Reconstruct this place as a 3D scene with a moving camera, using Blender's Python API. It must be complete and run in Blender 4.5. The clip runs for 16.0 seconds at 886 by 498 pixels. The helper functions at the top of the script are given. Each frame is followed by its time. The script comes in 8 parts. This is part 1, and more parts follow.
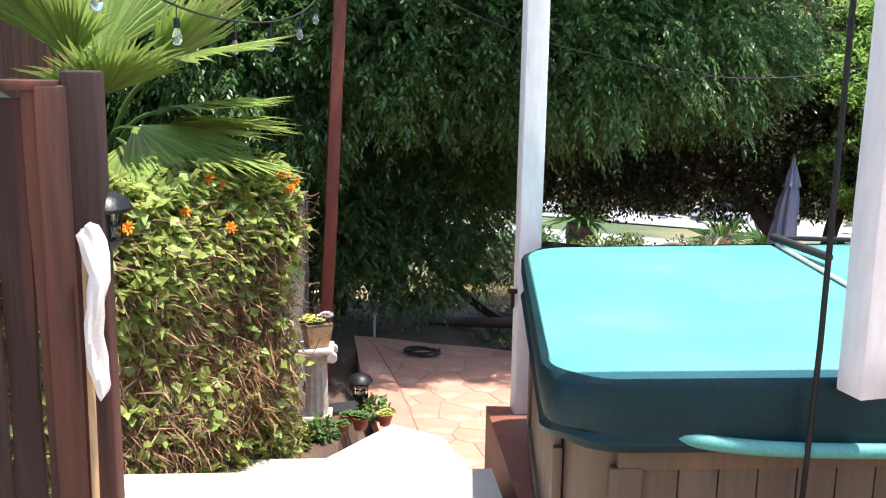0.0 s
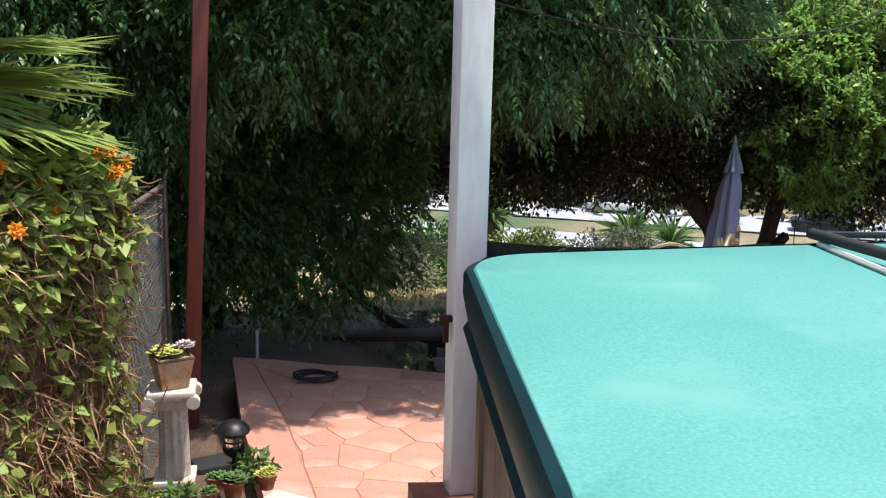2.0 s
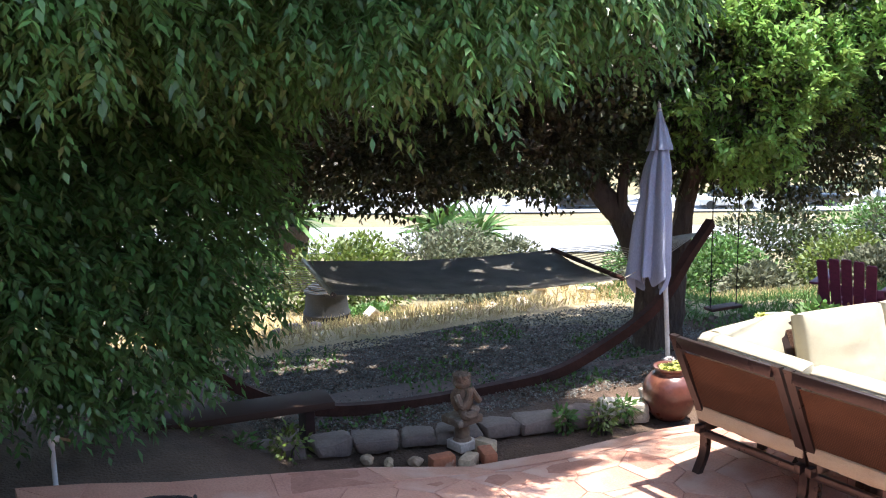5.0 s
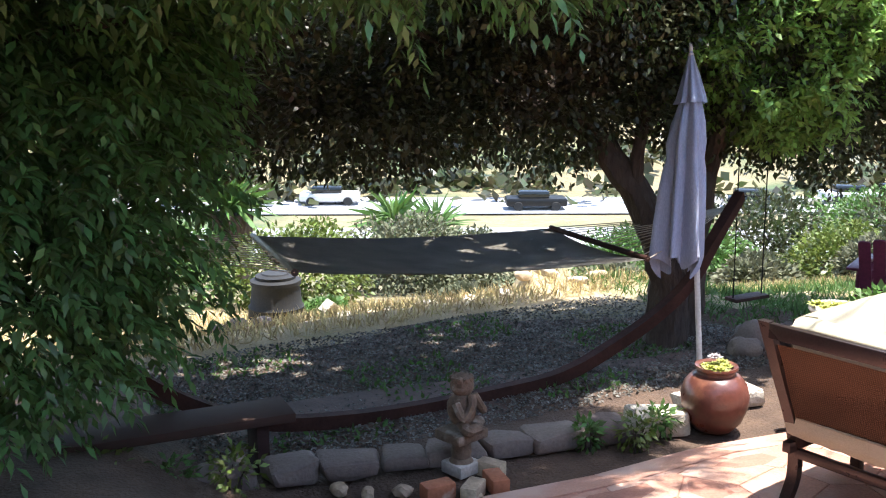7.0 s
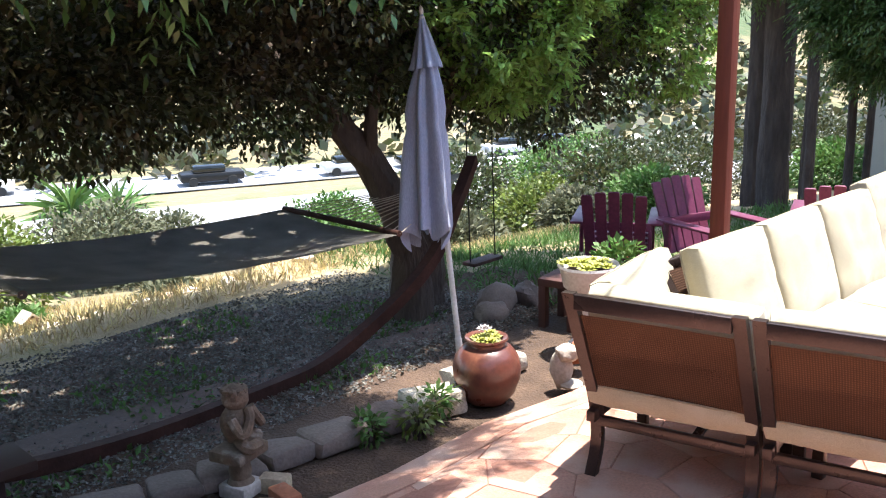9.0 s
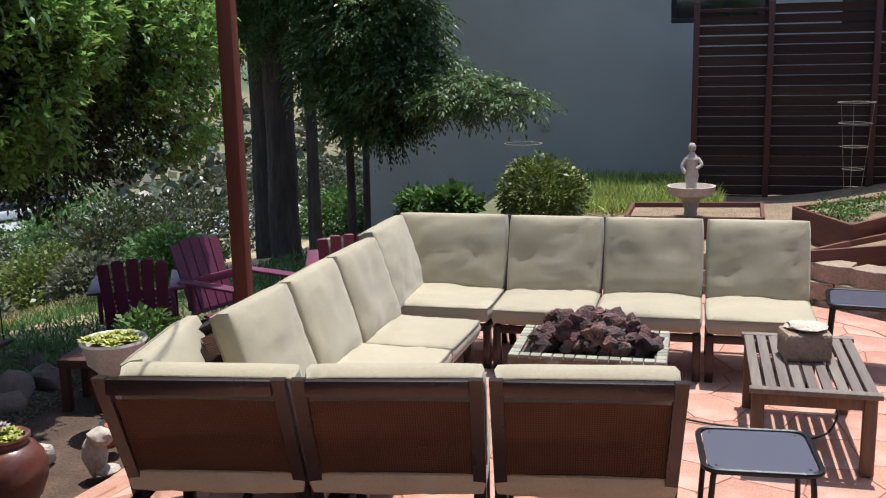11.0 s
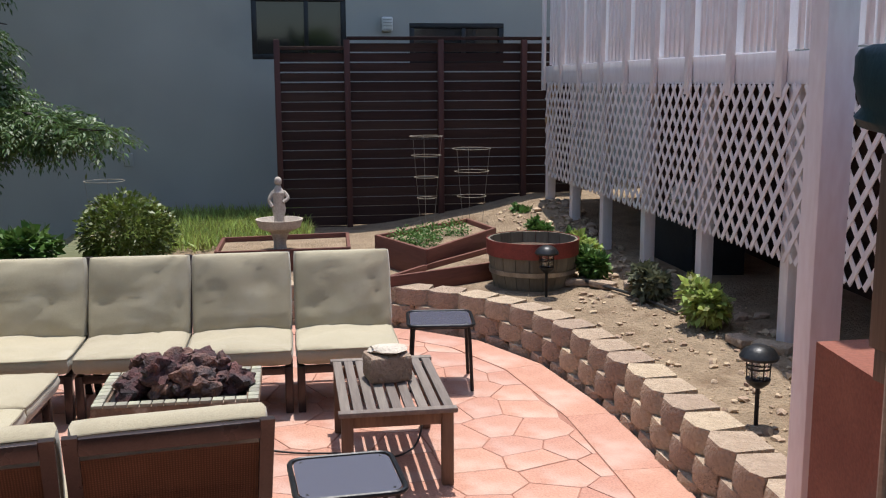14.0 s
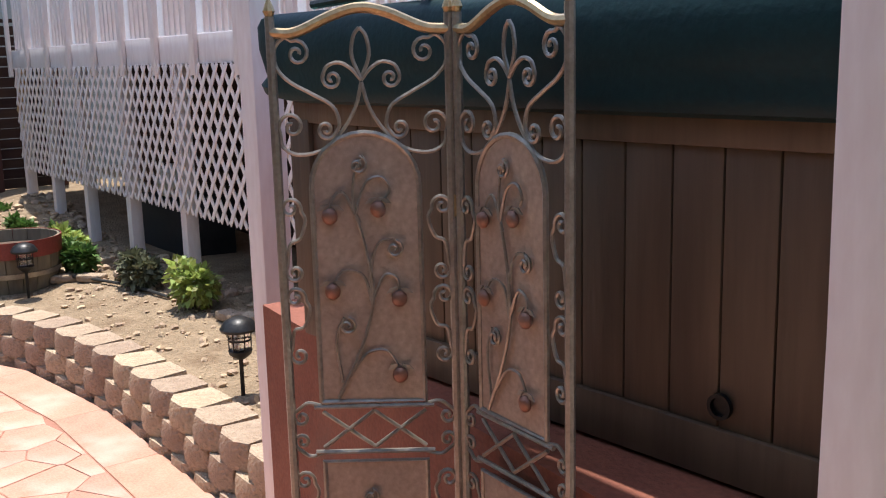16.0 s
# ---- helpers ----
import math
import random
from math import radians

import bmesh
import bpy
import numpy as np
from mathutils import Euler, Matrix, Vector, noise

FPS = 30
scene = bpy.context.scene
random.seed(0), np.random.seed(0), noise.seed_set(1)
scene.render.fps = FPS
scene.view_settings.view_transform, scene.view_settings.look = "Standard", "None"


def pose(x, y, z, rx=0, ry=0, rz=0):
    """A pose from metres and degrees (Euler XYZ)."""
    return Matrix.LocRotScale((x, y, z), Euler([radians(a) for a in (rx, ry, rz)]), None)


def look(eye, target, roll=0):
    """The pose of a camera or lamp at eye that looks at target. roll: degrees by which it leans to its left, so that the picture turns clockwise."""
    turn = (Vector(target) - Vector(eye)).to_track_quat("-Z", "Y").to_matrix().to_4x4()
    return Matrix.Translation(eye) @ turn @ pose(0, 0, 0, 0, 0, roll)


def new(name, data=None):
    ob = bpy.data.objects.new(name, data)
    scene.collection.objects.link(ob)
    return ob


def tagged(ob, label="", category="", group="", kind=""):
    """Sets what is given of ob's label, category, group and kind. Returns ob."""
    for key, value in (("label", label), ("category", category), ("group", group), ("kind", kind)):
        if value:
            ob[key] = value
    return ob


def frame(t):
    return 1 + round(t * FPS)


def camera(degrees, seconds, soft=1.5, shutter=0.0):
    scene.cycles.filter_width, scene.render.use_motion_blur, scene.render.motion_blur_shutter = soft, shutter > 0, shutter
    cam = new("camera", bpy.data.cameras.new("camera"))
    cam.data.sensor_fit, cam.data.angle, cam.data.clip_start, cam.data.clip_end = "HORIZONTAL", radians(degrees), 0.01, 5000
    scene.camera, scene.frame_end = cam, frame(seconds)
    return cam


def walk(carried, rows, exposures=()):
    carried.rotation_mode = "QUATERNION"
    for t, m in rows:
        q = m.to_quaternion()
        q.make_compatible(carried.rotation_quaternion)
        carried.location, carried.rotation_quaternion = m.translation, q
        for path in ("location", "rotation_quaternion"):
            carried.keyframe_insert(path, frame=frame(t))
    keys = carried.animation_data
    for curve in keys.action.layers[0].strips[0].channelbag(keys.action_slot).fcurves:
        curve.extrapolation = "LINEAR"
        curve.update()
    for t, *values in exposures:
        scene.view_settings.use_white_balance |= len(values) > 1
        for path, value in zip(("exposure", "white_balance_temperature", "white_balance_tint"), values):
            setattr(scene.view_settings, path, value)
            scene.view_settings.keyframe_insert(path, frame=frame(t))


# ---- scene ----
cam = camera(48.1, 16.0, soft=1.15)
METRES, EYE, TILT, LEAN, TURN = 8.2, 3.2, 0.0, 0.0, -4.7
ROWS = [
    (0.0, 0.0, 0.0, 0.0, 0.2, -11.44, -0.97),
    (0.5, 0.0016, 0.0596, -0.0068, 1.28, -7.55, 0.66),
    (1.0, 0.0018, 0.1167, -0.0203, -0.33, -9.82, -0.12),
    (1.5, 0.0064, 0.168, -0.0272, -4.19, -11.27, -0.75),
    (2.0, -0.0026, 0.2184, -0.0376, -5.98, -11.62, -1.26),
    (2.5, -0.024, 0.2764, -0.043, -9.14, -11.94, -0.23),
    (3.0, -0.0422, 0.3424, -0.0522, -12.6, -12.48, 0.61),
    (3.5, -0.065, 0.4073, -0.0524, -16.64, -12.69, 0.96),
    (4.0, -0.0724, 0.4714, -0.0582, -19.86, -13.45, 0.77),
    (4.5, -0.0646, 0.5331, -0.06, -18.72, -12.74, 0.3),
    (5.0, -0.0615, 0.5878, -0.079, -20.58, -11.91, 0.75),
    (5.2, -0.0603, 0.6097, -0.0866, -21.52, -11.41, 0.78),
    (7.5, -0.0278, 0.8297, -0.153, -25.06, -12.11, -0.12),
    (8.0, -0.0395, 0.8689, -0.1522, -28.59, -12.91, 0.47),
    (8.5, -0.0439, 0.8777, -0.1512, -34.48, -13.12, 0.71),
    (9.0, -0.0454, 0.8672, -0.1482, -43.13, -13.67, 1.31),
    (9.5, -0.0458, 0.8727, -0.1447, -52.65, -13.03, 1.38),
    (12.0, -0.0394, 0.8756, -0.1407, -79.02, -10.27, 1.09),
    (12.5, -0.0382, 0.8729, -0.1404, -83.02, -9.66, 1.09),
    (13.0, -0.038, 0.8708, -0.1401, -86.36, -9.18, 0.79),
    (13.5, -0.0369, 0.8687, -0.1399, -89.6, -9.18, 0.45),
    (14.0, -0.0373, 0.8649, -0.1402, -94.07, -9.59, 0.28),
    (14.5, -0.0398, 0.8593, -0.1424, -99.04, -10.19, 0.32),
    (15.0, -0.0424, 0.8534, -0.1436, -104.28, -10.42, 0.75),
    (15.5, -0.0432, 0.8433, -0.1466, -111.9, -10.83, 1.13),
    (16.0, -0.0453, 0.831, -0.146, -121.76, -10.81, 1.45),
]
walk(cam, [(t, pose(0, 0, EYE, TILT, LEAN, TURN) @ pose(METRES * x, METRES * y, METRES * z, 90 + pitch, roll, yaw)) for t, x, y, z, yaw, pitch, roll in ROWS],
     exposures=[(0.0, 1.5, 6700, 10), (0.4, 0.95, 6700, 10), (1.0, 0.8, 6700, 10), (2.5, 0.98, 6700, 10), (4.0, 1.15, 6600, 10), (4.5, 1.38, 6450, 10), (5.0, 1.98, 6450, 10), (8.0, 2.0, 6550, 10), (8.8, 2.1, 6600, 10), (9.5, 1.45, 6400, 10), (12.0, 0.65, 6350, 10), (14.0, 0.62, 6450, 10), (15.5, 0.85, 6700, 10), (16.0, 1.08, 6650, 10)])

# ---- light ----
TO_SUN = Vector((0.23, -0.07, 1.0)).normalized()
sun = new("sun", bpy.data.lights.new("sun", "SUN"))
sun.data.energy, sun.data.angle, sun.data.color = 3.5, radians(0.6), (1.0, 0.97, 0.92)
sun.matrix_world = look((0, 0, 30), Vector((0, 0, 30)) - TO_SUN)
world = bpy.data.worlds.new("sky")
scene.world = world
world.use_nodes = True
wn = world.node_tree
wn.nodes.clear()
sky = wn.nodes.new("ShaderNodeTexSky")
sky.sky_type, sky.sun_disc = "NISHITA", False
sky.sun_elevation = math.asin(TO_SUN.z)
sky.sun_rotation = math.atan2(TO_SUN.x, TO_SUN.y)
sky_bg = wn.nodes.new("ShaderNodeBackground")
sky_bg.inputs["Strength"].default_value = 0.15
sky_out = wn.nodes.new("ShaderNodeOutputWorld")
wn.links.new(sky.outputs[0], sky_bg.inputs[0])
wn.links.new(sky_bg.outputs[0], sky_out.inputs[0])


# ---- materials ----
def mat(name, a, b=None, rough=0.8, metal=0.0, scale=6.0, fine=60.0, bump=0.15, depth=0.01, stain=None, stain_scale=1.3,
        stain_at=0.56, vary=0.0, island=0.0, stretch=(1, 1, 1), translucent=0.0, spec=0.4, sheen=0.0, coords="Object", weave=0.0):
    """A surface: two tones mixed by coarse noise, fine grain in colour and relief, stains, and a shift per piece."""
    m = bpy.data.materials.new(name)
    m.use_nodes = True
    nt = m.node_tree
    nodes, links = nt.nodes, nt.links
    bsdf = nodes["Principled BSDF"]
    b = b or tuple(c * 0.72 for c in a)
    tc = nodes.new("ShaderNodeTexCoord")
    mp = nodes.new("ShaderNodeMapping")
    mp.inputs["Scale"].default_value = stretch
    links.new(tc.outputs[coords], mp.inputs[0])
    n1 = nodes.new("ShaderNodeTexNoise")
    n1.inputs["Scale"].default_value, n1.inputs["Detail"].default_value = scale, 5
    n2 = nodes.new("ShaderNodeTexNoise")
    n2.inputs["Scale"].default_value, n2.inputs["Detail"].default_value = fine, 3
    links.new(mp.outputs[0], n1.inputs[0])
    links.new(mp.outputs[0], n2.inputs[0])
    r1 = nodes.new("ShaderNodeMapRange")
    r1.inputs[1].default_value, r1.inputs[2].default_value = 0.32, 0.68
    links.new(n1.outputs[0], r1.inputs[0])
    mix = nodes.new("ShaderNodeMix")
    mix.data_type = "RGBA"
    mix.inputs[6].default_value, mix.inputs[7].default_value = (*a, 1), (*b, 1)
    links.new(r1.outputs[0], mix.inputs[0])
    grain = nodes.new("ShaderNodeMix")
    grain.data_type, grain.blend_type = "RGBA", "OVERLAY"
    grain.inputs[0].default_value = 0.35
    links.new(mix.outputs[2], grain.inputs[6])
    links.new(n2.outputs[0], grain.inputs[7])
    col = grain.outputs[2]
    if stain:
        n3 = nodes.new("ShaderNodeTexNoise")
        n3.inputs["Scale"].default_value, n3.inputs["Detail"].default_value = stain_scale, 6
        links.new(mp.outputs[0], n3.inputs[0])
        r3 = nodes.new("ShaderNodeMapRange")
        r3.inputs[1].default_value, r3.inputs[2].default_value = stain_at, stain_at + 0.12
        links.new(n3.outputs[0], r3.inputs[0])
        st = nodes.new("ShaderNodeMix")
        st.data_type = "RGBA"
        st.inputs[7].default_value = (*stain, 1)
        links.new(r3.outputs[0], st.inputs[0])
        links.new(col, st.inputs[6])
        col = st.outputs[2]
    if vary or island:
        src = nodes.new("ShaderNodeObjectInfo").outputs["Random"] if vary else nodes.new("ShaderNodeNewGeometry").outputs["Random Per Island"]
        amount = vary or island
        rv = nodes.new("ShaderNodeMapRange")
        rv.inputs[3].default_value, rv.inputs[4].default_value = 1 - amount, 1 + amount
        links.new(src, rv.inputs[0])
        hs = nodes.new("ShaderNodeHueSaturation")
        links.new(rv.outputs[0], hs.inputs["Value"])
        links.new(col, hs.inputs["Color"])
        rh = nodes.new("ShaderNodeMapRange")
        rh.inputs[3].default_value, rh.inputs[4].default_value = 0.5 - amount * 0.05, 0.5 + amount * 0.05
        links.new(src, rh.inputs[0])
        links.new(rh.outputs[0], hs.inputs["Hue"])
        col = hs.outputs[0]
    links.new(col, bsdf.inputs["Base Color"])
    rr = nodes.new("ShaderNodeMapRange")
    rr.inputs[3].default_value, rr.inputs[4].default_value = max(0.03, rough - 0.1), min(1, rough + 0.1)
    links.new(n1.outputs[0], rr.inputs[0])
    links.new(rr.outputs[0], bsdf.inputs["Roughness"])
    bsdf.inputs["Metallic"].default_value = metal
    bsdf.inputs["Specular IOR Level"].default_value = spec
    bsdf.inputs["Sheen Weight"].default_value = sheen
    height = n2.outputs[0]
    if weave:
        w1 = nodes.new("ShaderNodeTexWave")
        w1.inputs["Scale"].default_value = weave
        w2 = nodes.new("ShaderNodeTexWave")
        w2.inputs["Scale"].default_value, w2.bands_direction = weave, "Z"
        links.new(tc.outputs[coords], w1.inputs[0])
        links.new(tc.outputs[coords], w2.inputs[0])
        mm = nodes.new("ShaderNodeMath")
        mm.operation = "MULTIPLY"
        links.new(w1.outputs["Fac"], mm.inputs[0])
        links.new(w2.outputs["Fac"], mm.inputs[1])
        height = mm.outputs[0]
        wv = nodes.new("ShaderNodeMix")
        wv.data_type, wv.blend_type = "RGBA", "MULTIPLY"
        wv.inputs[0].default_value = 0.55
        links.new(col, wv.inputs[6])
        links.new(height, wv.inputs[7])
        links.new(wv.outputs[2], bsdf.inputs["Base Color"])
    bp = nodes.new("ShaderNodeBump")
    bp.inputs["Strength"].default_value, bp.inputs["Distance"].default_value = bump, depth
    links.new(height, bp.inputs["Height"])
    links.new(bp.outputs[0], bsdf.inputs["Normal"])
    if translucent:
        tr = nodes.new("ShaderNodeBsdfTranslucent")
        links.new(col, tr.inputs[0])
        ms = nodes.new("ShaderNodeMixShader")
        ms.inputs[0].default_value = translucent
        out = nodes["Material Output"]
        links.new(bsdf.outputs[0], ms.inputs[1])
        links.new(tr.outputs[0], ms.inputs[2])
        links.new(ms.outputs[0], out.inputs[0])
    return m


M_PATIO = mat("terracotta_concrete", (0.50, 0.262, 0.188), (0.44, 0.215, 0.152), 0.75, scale=4, fine=70, bump=0.5, stain=(0.53, 0.34, 0.27), stain_scale=1.6, stain_at=0.55, vary=0.06)
M_JOINT = mat("stamped_joint", (0.40, 0.19, 0.135), (0.31, 0.145, 0.105), 0.9, scale=8)
M_CONC = mat("pale_concrete", (0.55, 0.48, 0.40), (0.47, 0.40, 0.33), 0.85, scale=2.5, fine=120, stain=(0.40, 0.32, 0.26))
M_DIRT = mat("dry_soil", (0.33, 0.24, 0.155), (0.24, 0.172, 0.11), 0.95, scale=6, fine=38, bump=1.0, depth=0.04, stain=(0.21, 0.14, 0.085), stain_scale=2.5)
M_SOIL = mat("garden_soil", (0.125, 0.078, 0.052), (0.078, 0.05, 0.036), 0.95, scale=5, fine=50, bump=0.8, depth=0.03)
M_BLOCK = mat("tan_block", (0.45, 0.34, 0.245), (0.35, 0.255, 0.18), 0.9, scale=7, fine=55, bump=1.0, depth=0.025, vary=0.18)
M_SLATE = mat("garden_stone", (0.22, 0.165, 0.135), (0.15, 0.115, 0.098), 0.85, scale=5, fine=60, bump=0.5, vary=0.15)
M_ROCK = mat("loose_rock", (0.50, 0.37, 0.25), (0.33, 0.23, 0.155), 0.9, scale=9, fine=60, bump=0.6, island=0.25)
M_WHITE = mat("white_paint", (0.80, 0.735, 0.715), (0.72, 0.645, 0.63), 0.5, scale=5, fine=35, bump=0.35, depth=0.006, stain=(0.50, 0.44, 0.42), stain_scale=2.4, stain_at=0.63, stretch=(1, 1, 0.25))
M_REDPOST = mat("red_stain_wood", (0.18, 0.046, 0.028), (0.12, 0.031, 0.021), 0.55, scale=5, fine=40, bump=0.35, stretch=(1, 1, 0.1))
M_PLINTH = mat("painted_plinth", (0.26, 0.085, 0.05), (0.20, 0.062, 0.04), 0.7, scale=3, fine=70, bump=0.3, stain=(0.17, 0.09, 0.07))
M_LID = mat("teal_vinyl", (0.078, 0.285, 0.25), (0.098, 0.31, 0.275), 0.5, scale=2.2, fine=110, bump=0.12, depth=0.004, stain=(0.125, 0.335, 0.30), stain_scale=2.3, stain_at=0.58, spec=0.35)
# The lid's vinyl again, much darker: shade on the hanging sides is painted in.
M_LIDSHADE = mat("teal_vinyl_shaded", (0.003, 0.020, 0.024), (0.0045, 0.028, 0.033), 0.5, scale=3, fine=60, bump=0.15, spec=0.25)
M_SKIRT = mat("brown_tub_panel", (0.135, 0.086, 0.054), (0.090, 0.057, 0.037), 0.5, scale=6, fine=40, bump=0.3, stretch=(1, 1, 0.08))
M_DARKWOOD = mat("weathered_dark_fence", (0.060, 0.024, 0.016), (0.024, 0.012, 0.010), 0.75, scale=6, fine=35, bump=0.7, stretch=(1, 1, 0.08), vary=0.2, stain=(0.14, 0.048, 0.028), stain_scale=3.5)
M_SLATFENCE = mat("brown_slat_fence", (0.052, 0.027, 0.021), (0.034, 0.018, 0.015), 0.8, scale=5, fine=40, bump=0.4, stretch=(0.1, 0.1, 1), vary=0.2, spec=0.2)
M_STUCCO = mat("grey_stucco", (0.37, 0.365, 0.325), (0.32, 0.318, 0.287), 0.9, scale=0.7, fine=140, bump=0.35, depth=0.006, stain=(0.29, 0.293, 0.268), stain_scale=0.5)
M_BLACK = mat("black_metal", (0.022, 0.022, 0.024), (0.03, 0.03, 0.03), 0.4, 0.6, scale=10)
M_RUBBER = mat("black_rubber", (0.02, 0.02, 0.02), (0.03, 0.028, 0.026), 0.7, scale=10)
M_BRONZE = mat("bronze_frame", (0.062, 0.043, 0.038), (0.05, 0.034, 0.03), 0.3, 0.45, scale=9, fine=120, bump=0.08)
M_SLING = mat("brown_woven_sling", (0.23, 0.112, 0.066), (0.18, 0.088, 0.052), 0.8, scale=4, fine=220, bump=0.6, depth=0.004, weave=32.0)
M_CUSHION = mat("khaki_cushion", (0.43, 0.375, 0.262), (0.38, 0.328, 0.228), 0.95, scale=2.6, fine=230, bump=0.3, depth=0.006, sheen=0.25, stain=(0.46, 0.41, 0.31), stain_scale=2.0, vary=0.05, spec=0.15)
M_PIPING = mat("khaki_piping", (0.30, 0.26, 0.18), (0.25, 0.21, 0.15), 0.9)
M_TEAK = mat("grey_weathered_teak", (0.20, 0.165, 0.14), (0.13, 0.10, 0.085), 0.8, scale=6, fine=50, bump=0.5, stretch=(0.1, 1, 1), vary=0.15)
M_TEAKLEG = mat("brown_weathered_teak", (0.19, 0.12, 0.08), (0.13, 0.08, 0.055), 0.8, scale=6, fine=50, bump=0.5, stretch=(1, 1, 0.12))
M_LAVA = mat("lava_rock", (0.17, 0.075, 0.065), (0.05, 0.042, 0.045), 0.9, scale=14, fine=70, bump=1.0, depth=0.02, vary=0.5)
M_TILE = mat("slate_mosaic", (0.34, 0.33, 0.24), (0.24, 0.22, 0.18), 0.6, scale=8, fine=60, vary=0.3)
M_GLASS = bpy.data.materials.new("smoked_table_glass")
M_GLASS.use_nodes = True
gb = M_GLASS.node_tree.nodes["Principled BSDF"]
gb.inputs["Base Color"].default_value, gb.inputs["Roughness"].default_value = (0.10, 0.10, 0.13, 1), 0.16
gb.inputs["Specular IOR Level"].default_value = 0.8
M_CLEAR = bpy.data.materials.new("clear_glass")
M_CLEAR.use_nodes = True
cb = M_CLEAR.node_tree.nodes["Principled BSDF"]
cb.inputs["Base Color"].default_value, cb.inputs["Roughness"].default_value, cb.inputs["Transmission Weight"].default_value = (0.95, 0.97, 0.97, 1), 0.05, 0.9
M_WINDOW = bpy.data.materials.new("dark_window_glass")
M_WINDOW.use_nodes = True
wb = M_WINDOW.node_tree.nodes["Principled BSDF"]
wb.inputs["Base Color"].default_value, wb.inputs["Roughness"].default_value = (0.012, 0.014, 0.014, 1), 0.06
M_UMBRELLA = mat("blue_grey_canvas", (0.33, 0.35, 0.45), (0.25, 0.27, 0.37), 0.6, scale=4, fine=160, bump=0.2, stain=(0.34, 0.36, 0.42), stain_scale=2, sheen=0.2, stretch=(1, 1, 0.3))
M_POLE = mat("cream_pole", (0.62, 0.58, 0.54), (0.52, 0.48, 0.45), 0.45, scale=5)
M_HAMMOCK = mat("black_mesh_fabric", (0.24, 0.215, 0.185), (0.16, 0.145, 0.125), 0.8, scale=4, fine=180, bump=0.4)
M_ROPE = mat("pale_rope", (0.38, 0.33, 0.26), (0.3, 0.26, 0.2), 0.9, scale=20)
M_STANDWOOD = mat("arched_cedar", (0.060, 0.025, 0.018), (0.036, 0.016, 0.012), 0.8, scale=6, fine=40, bump=0.3, spec=0.15)
M_BARK = mat("tree_bark", (0.085, 0.06, 0.045), (0.05, 0.035, 0.028), 0.95, scale=9, fine=30, bump=1.0, depth=0.03, stretch=(1, 1, 0.3))
M_PINEBARK = mat("pine_bark", (0.075, 0.055, 0.05), (0.04, 0.03, 0.028), 0.95, scale=9, fine=30, bump=1.0, depth=0.03, stretch=(1, 1, 0.25))
M_LEAF = mat("ash_leaf", (0.130, 0.240, 0.070), (0.088, 0.175, 0.056), 0.36, scale=1.2, fine=30, bump=0.0, island=0.4, translucent=0.48, spec=0.5)
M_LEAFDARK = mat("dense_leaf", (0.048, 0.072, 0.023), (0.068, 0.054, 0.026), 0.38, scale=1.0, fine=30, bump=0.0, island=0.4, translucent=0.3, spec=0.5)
M_FERN = mat("fern_pine_leaf", (0.105, 0.17, 0.045), (0.045, 0.085, 0.027), 0.45, scale=1.0, island=0.35, translucent=0.3)
M_PALM = mat("fan_palm_leaf", (0.21, 0.31, 0.065), (0.27, 0.34, 0.09), 0.4, scale=3, island=0.25, translucent=0.3, stain=(0.33, 0.27, 0.11), stain_scale=3.0, stain_at=0.62)
M_VINE = mat("vine_leaf", (0.38, 0.43, 0.12), (0.24, 0.31, 0.08), 0.5, scale=4, island=0.45, translucent=0.42)
M_DEADVINE = mat("dead_vine", (0.32, 0.18, 0.10), (0.20, 0.11, 0.065), 0.9, scale=5, island=0.5)
M_FLOWER = mat("orange_petal", (0.85, 0.33, 0.02), (0.80, 0.22, 0.015), 0.6, scale=9, translucent=0.2)
M_SHRUB = mat("shrub_leaf", (0.16, 0.20, 0.038), (0.095, 0.13, 0.03), 0.45, scale=3, island=0.35, translucent=0.25)
M_HERB = mat("herb_leaf", (0.10, 0.19, 0.04), (0.08, 0.15, 0.04), 0.6, scale=3, island=0.35, translucent=0.25)
M_GREYBUSH = mat("grey_scrub_leaf", (0.145, 0.145, 0.088), (0.10, 0.115, 0.062), 0.8, scale=2, island=0.35, translucent=0.2)
M_SUCC = mat("succulent_yellow", (0.42, 0.40, 0.08), (0.30, 0.34, 0.08), 0.5, scale=12, island=0.25)
M_SUCCGREY = mat("succulent_grey", (0.46, 0.38, 0.38), (0.38, 0.36, 0.34), 0.5, scale=12, island=0.2)
M_DRYGRASS = mat("dry_grass", (0.55, 0.43, 0.22), (0.42, 0.34, 0.17), 0.9, scale=3, island=0.35, translucent=0.2)
M_TERRACOTTA = mat("terracotta_pot", (0.42, 0.15, 0.075), (0.34, 0.12, 0.06), 0.8, scale=9, fine=60, stain=(0.55, 0.40, 0.30), stain_scale=8)
M_GLAZE = mat("brown_glaze", (0.155, 0.052, 0.036), (0.105, 0.036, 0.027), 0.3, scale=7, fine=40, bump=0.15, spec=0.6, stain=(0.30, 0.12, 0.07), stain_scale=6)
M_STATUE = mat("aged_cast_stone", (0.20, 0.135, 0.09), (0.12, 0.08, 0.055), 0.9, scale=12, fine=60, bump=0.6, stain=(0.36, 0.30, 0.24), stain_scale=9)
M_PEDESTAL = mat("white_plaster", (0.68, 0.60, 0.52), (0.50, 0.42, 0.35), 0.85, scale=10, fine=60, bump=0.4, stain=(0.33, 0.25, 0.19), stain_scale=6)
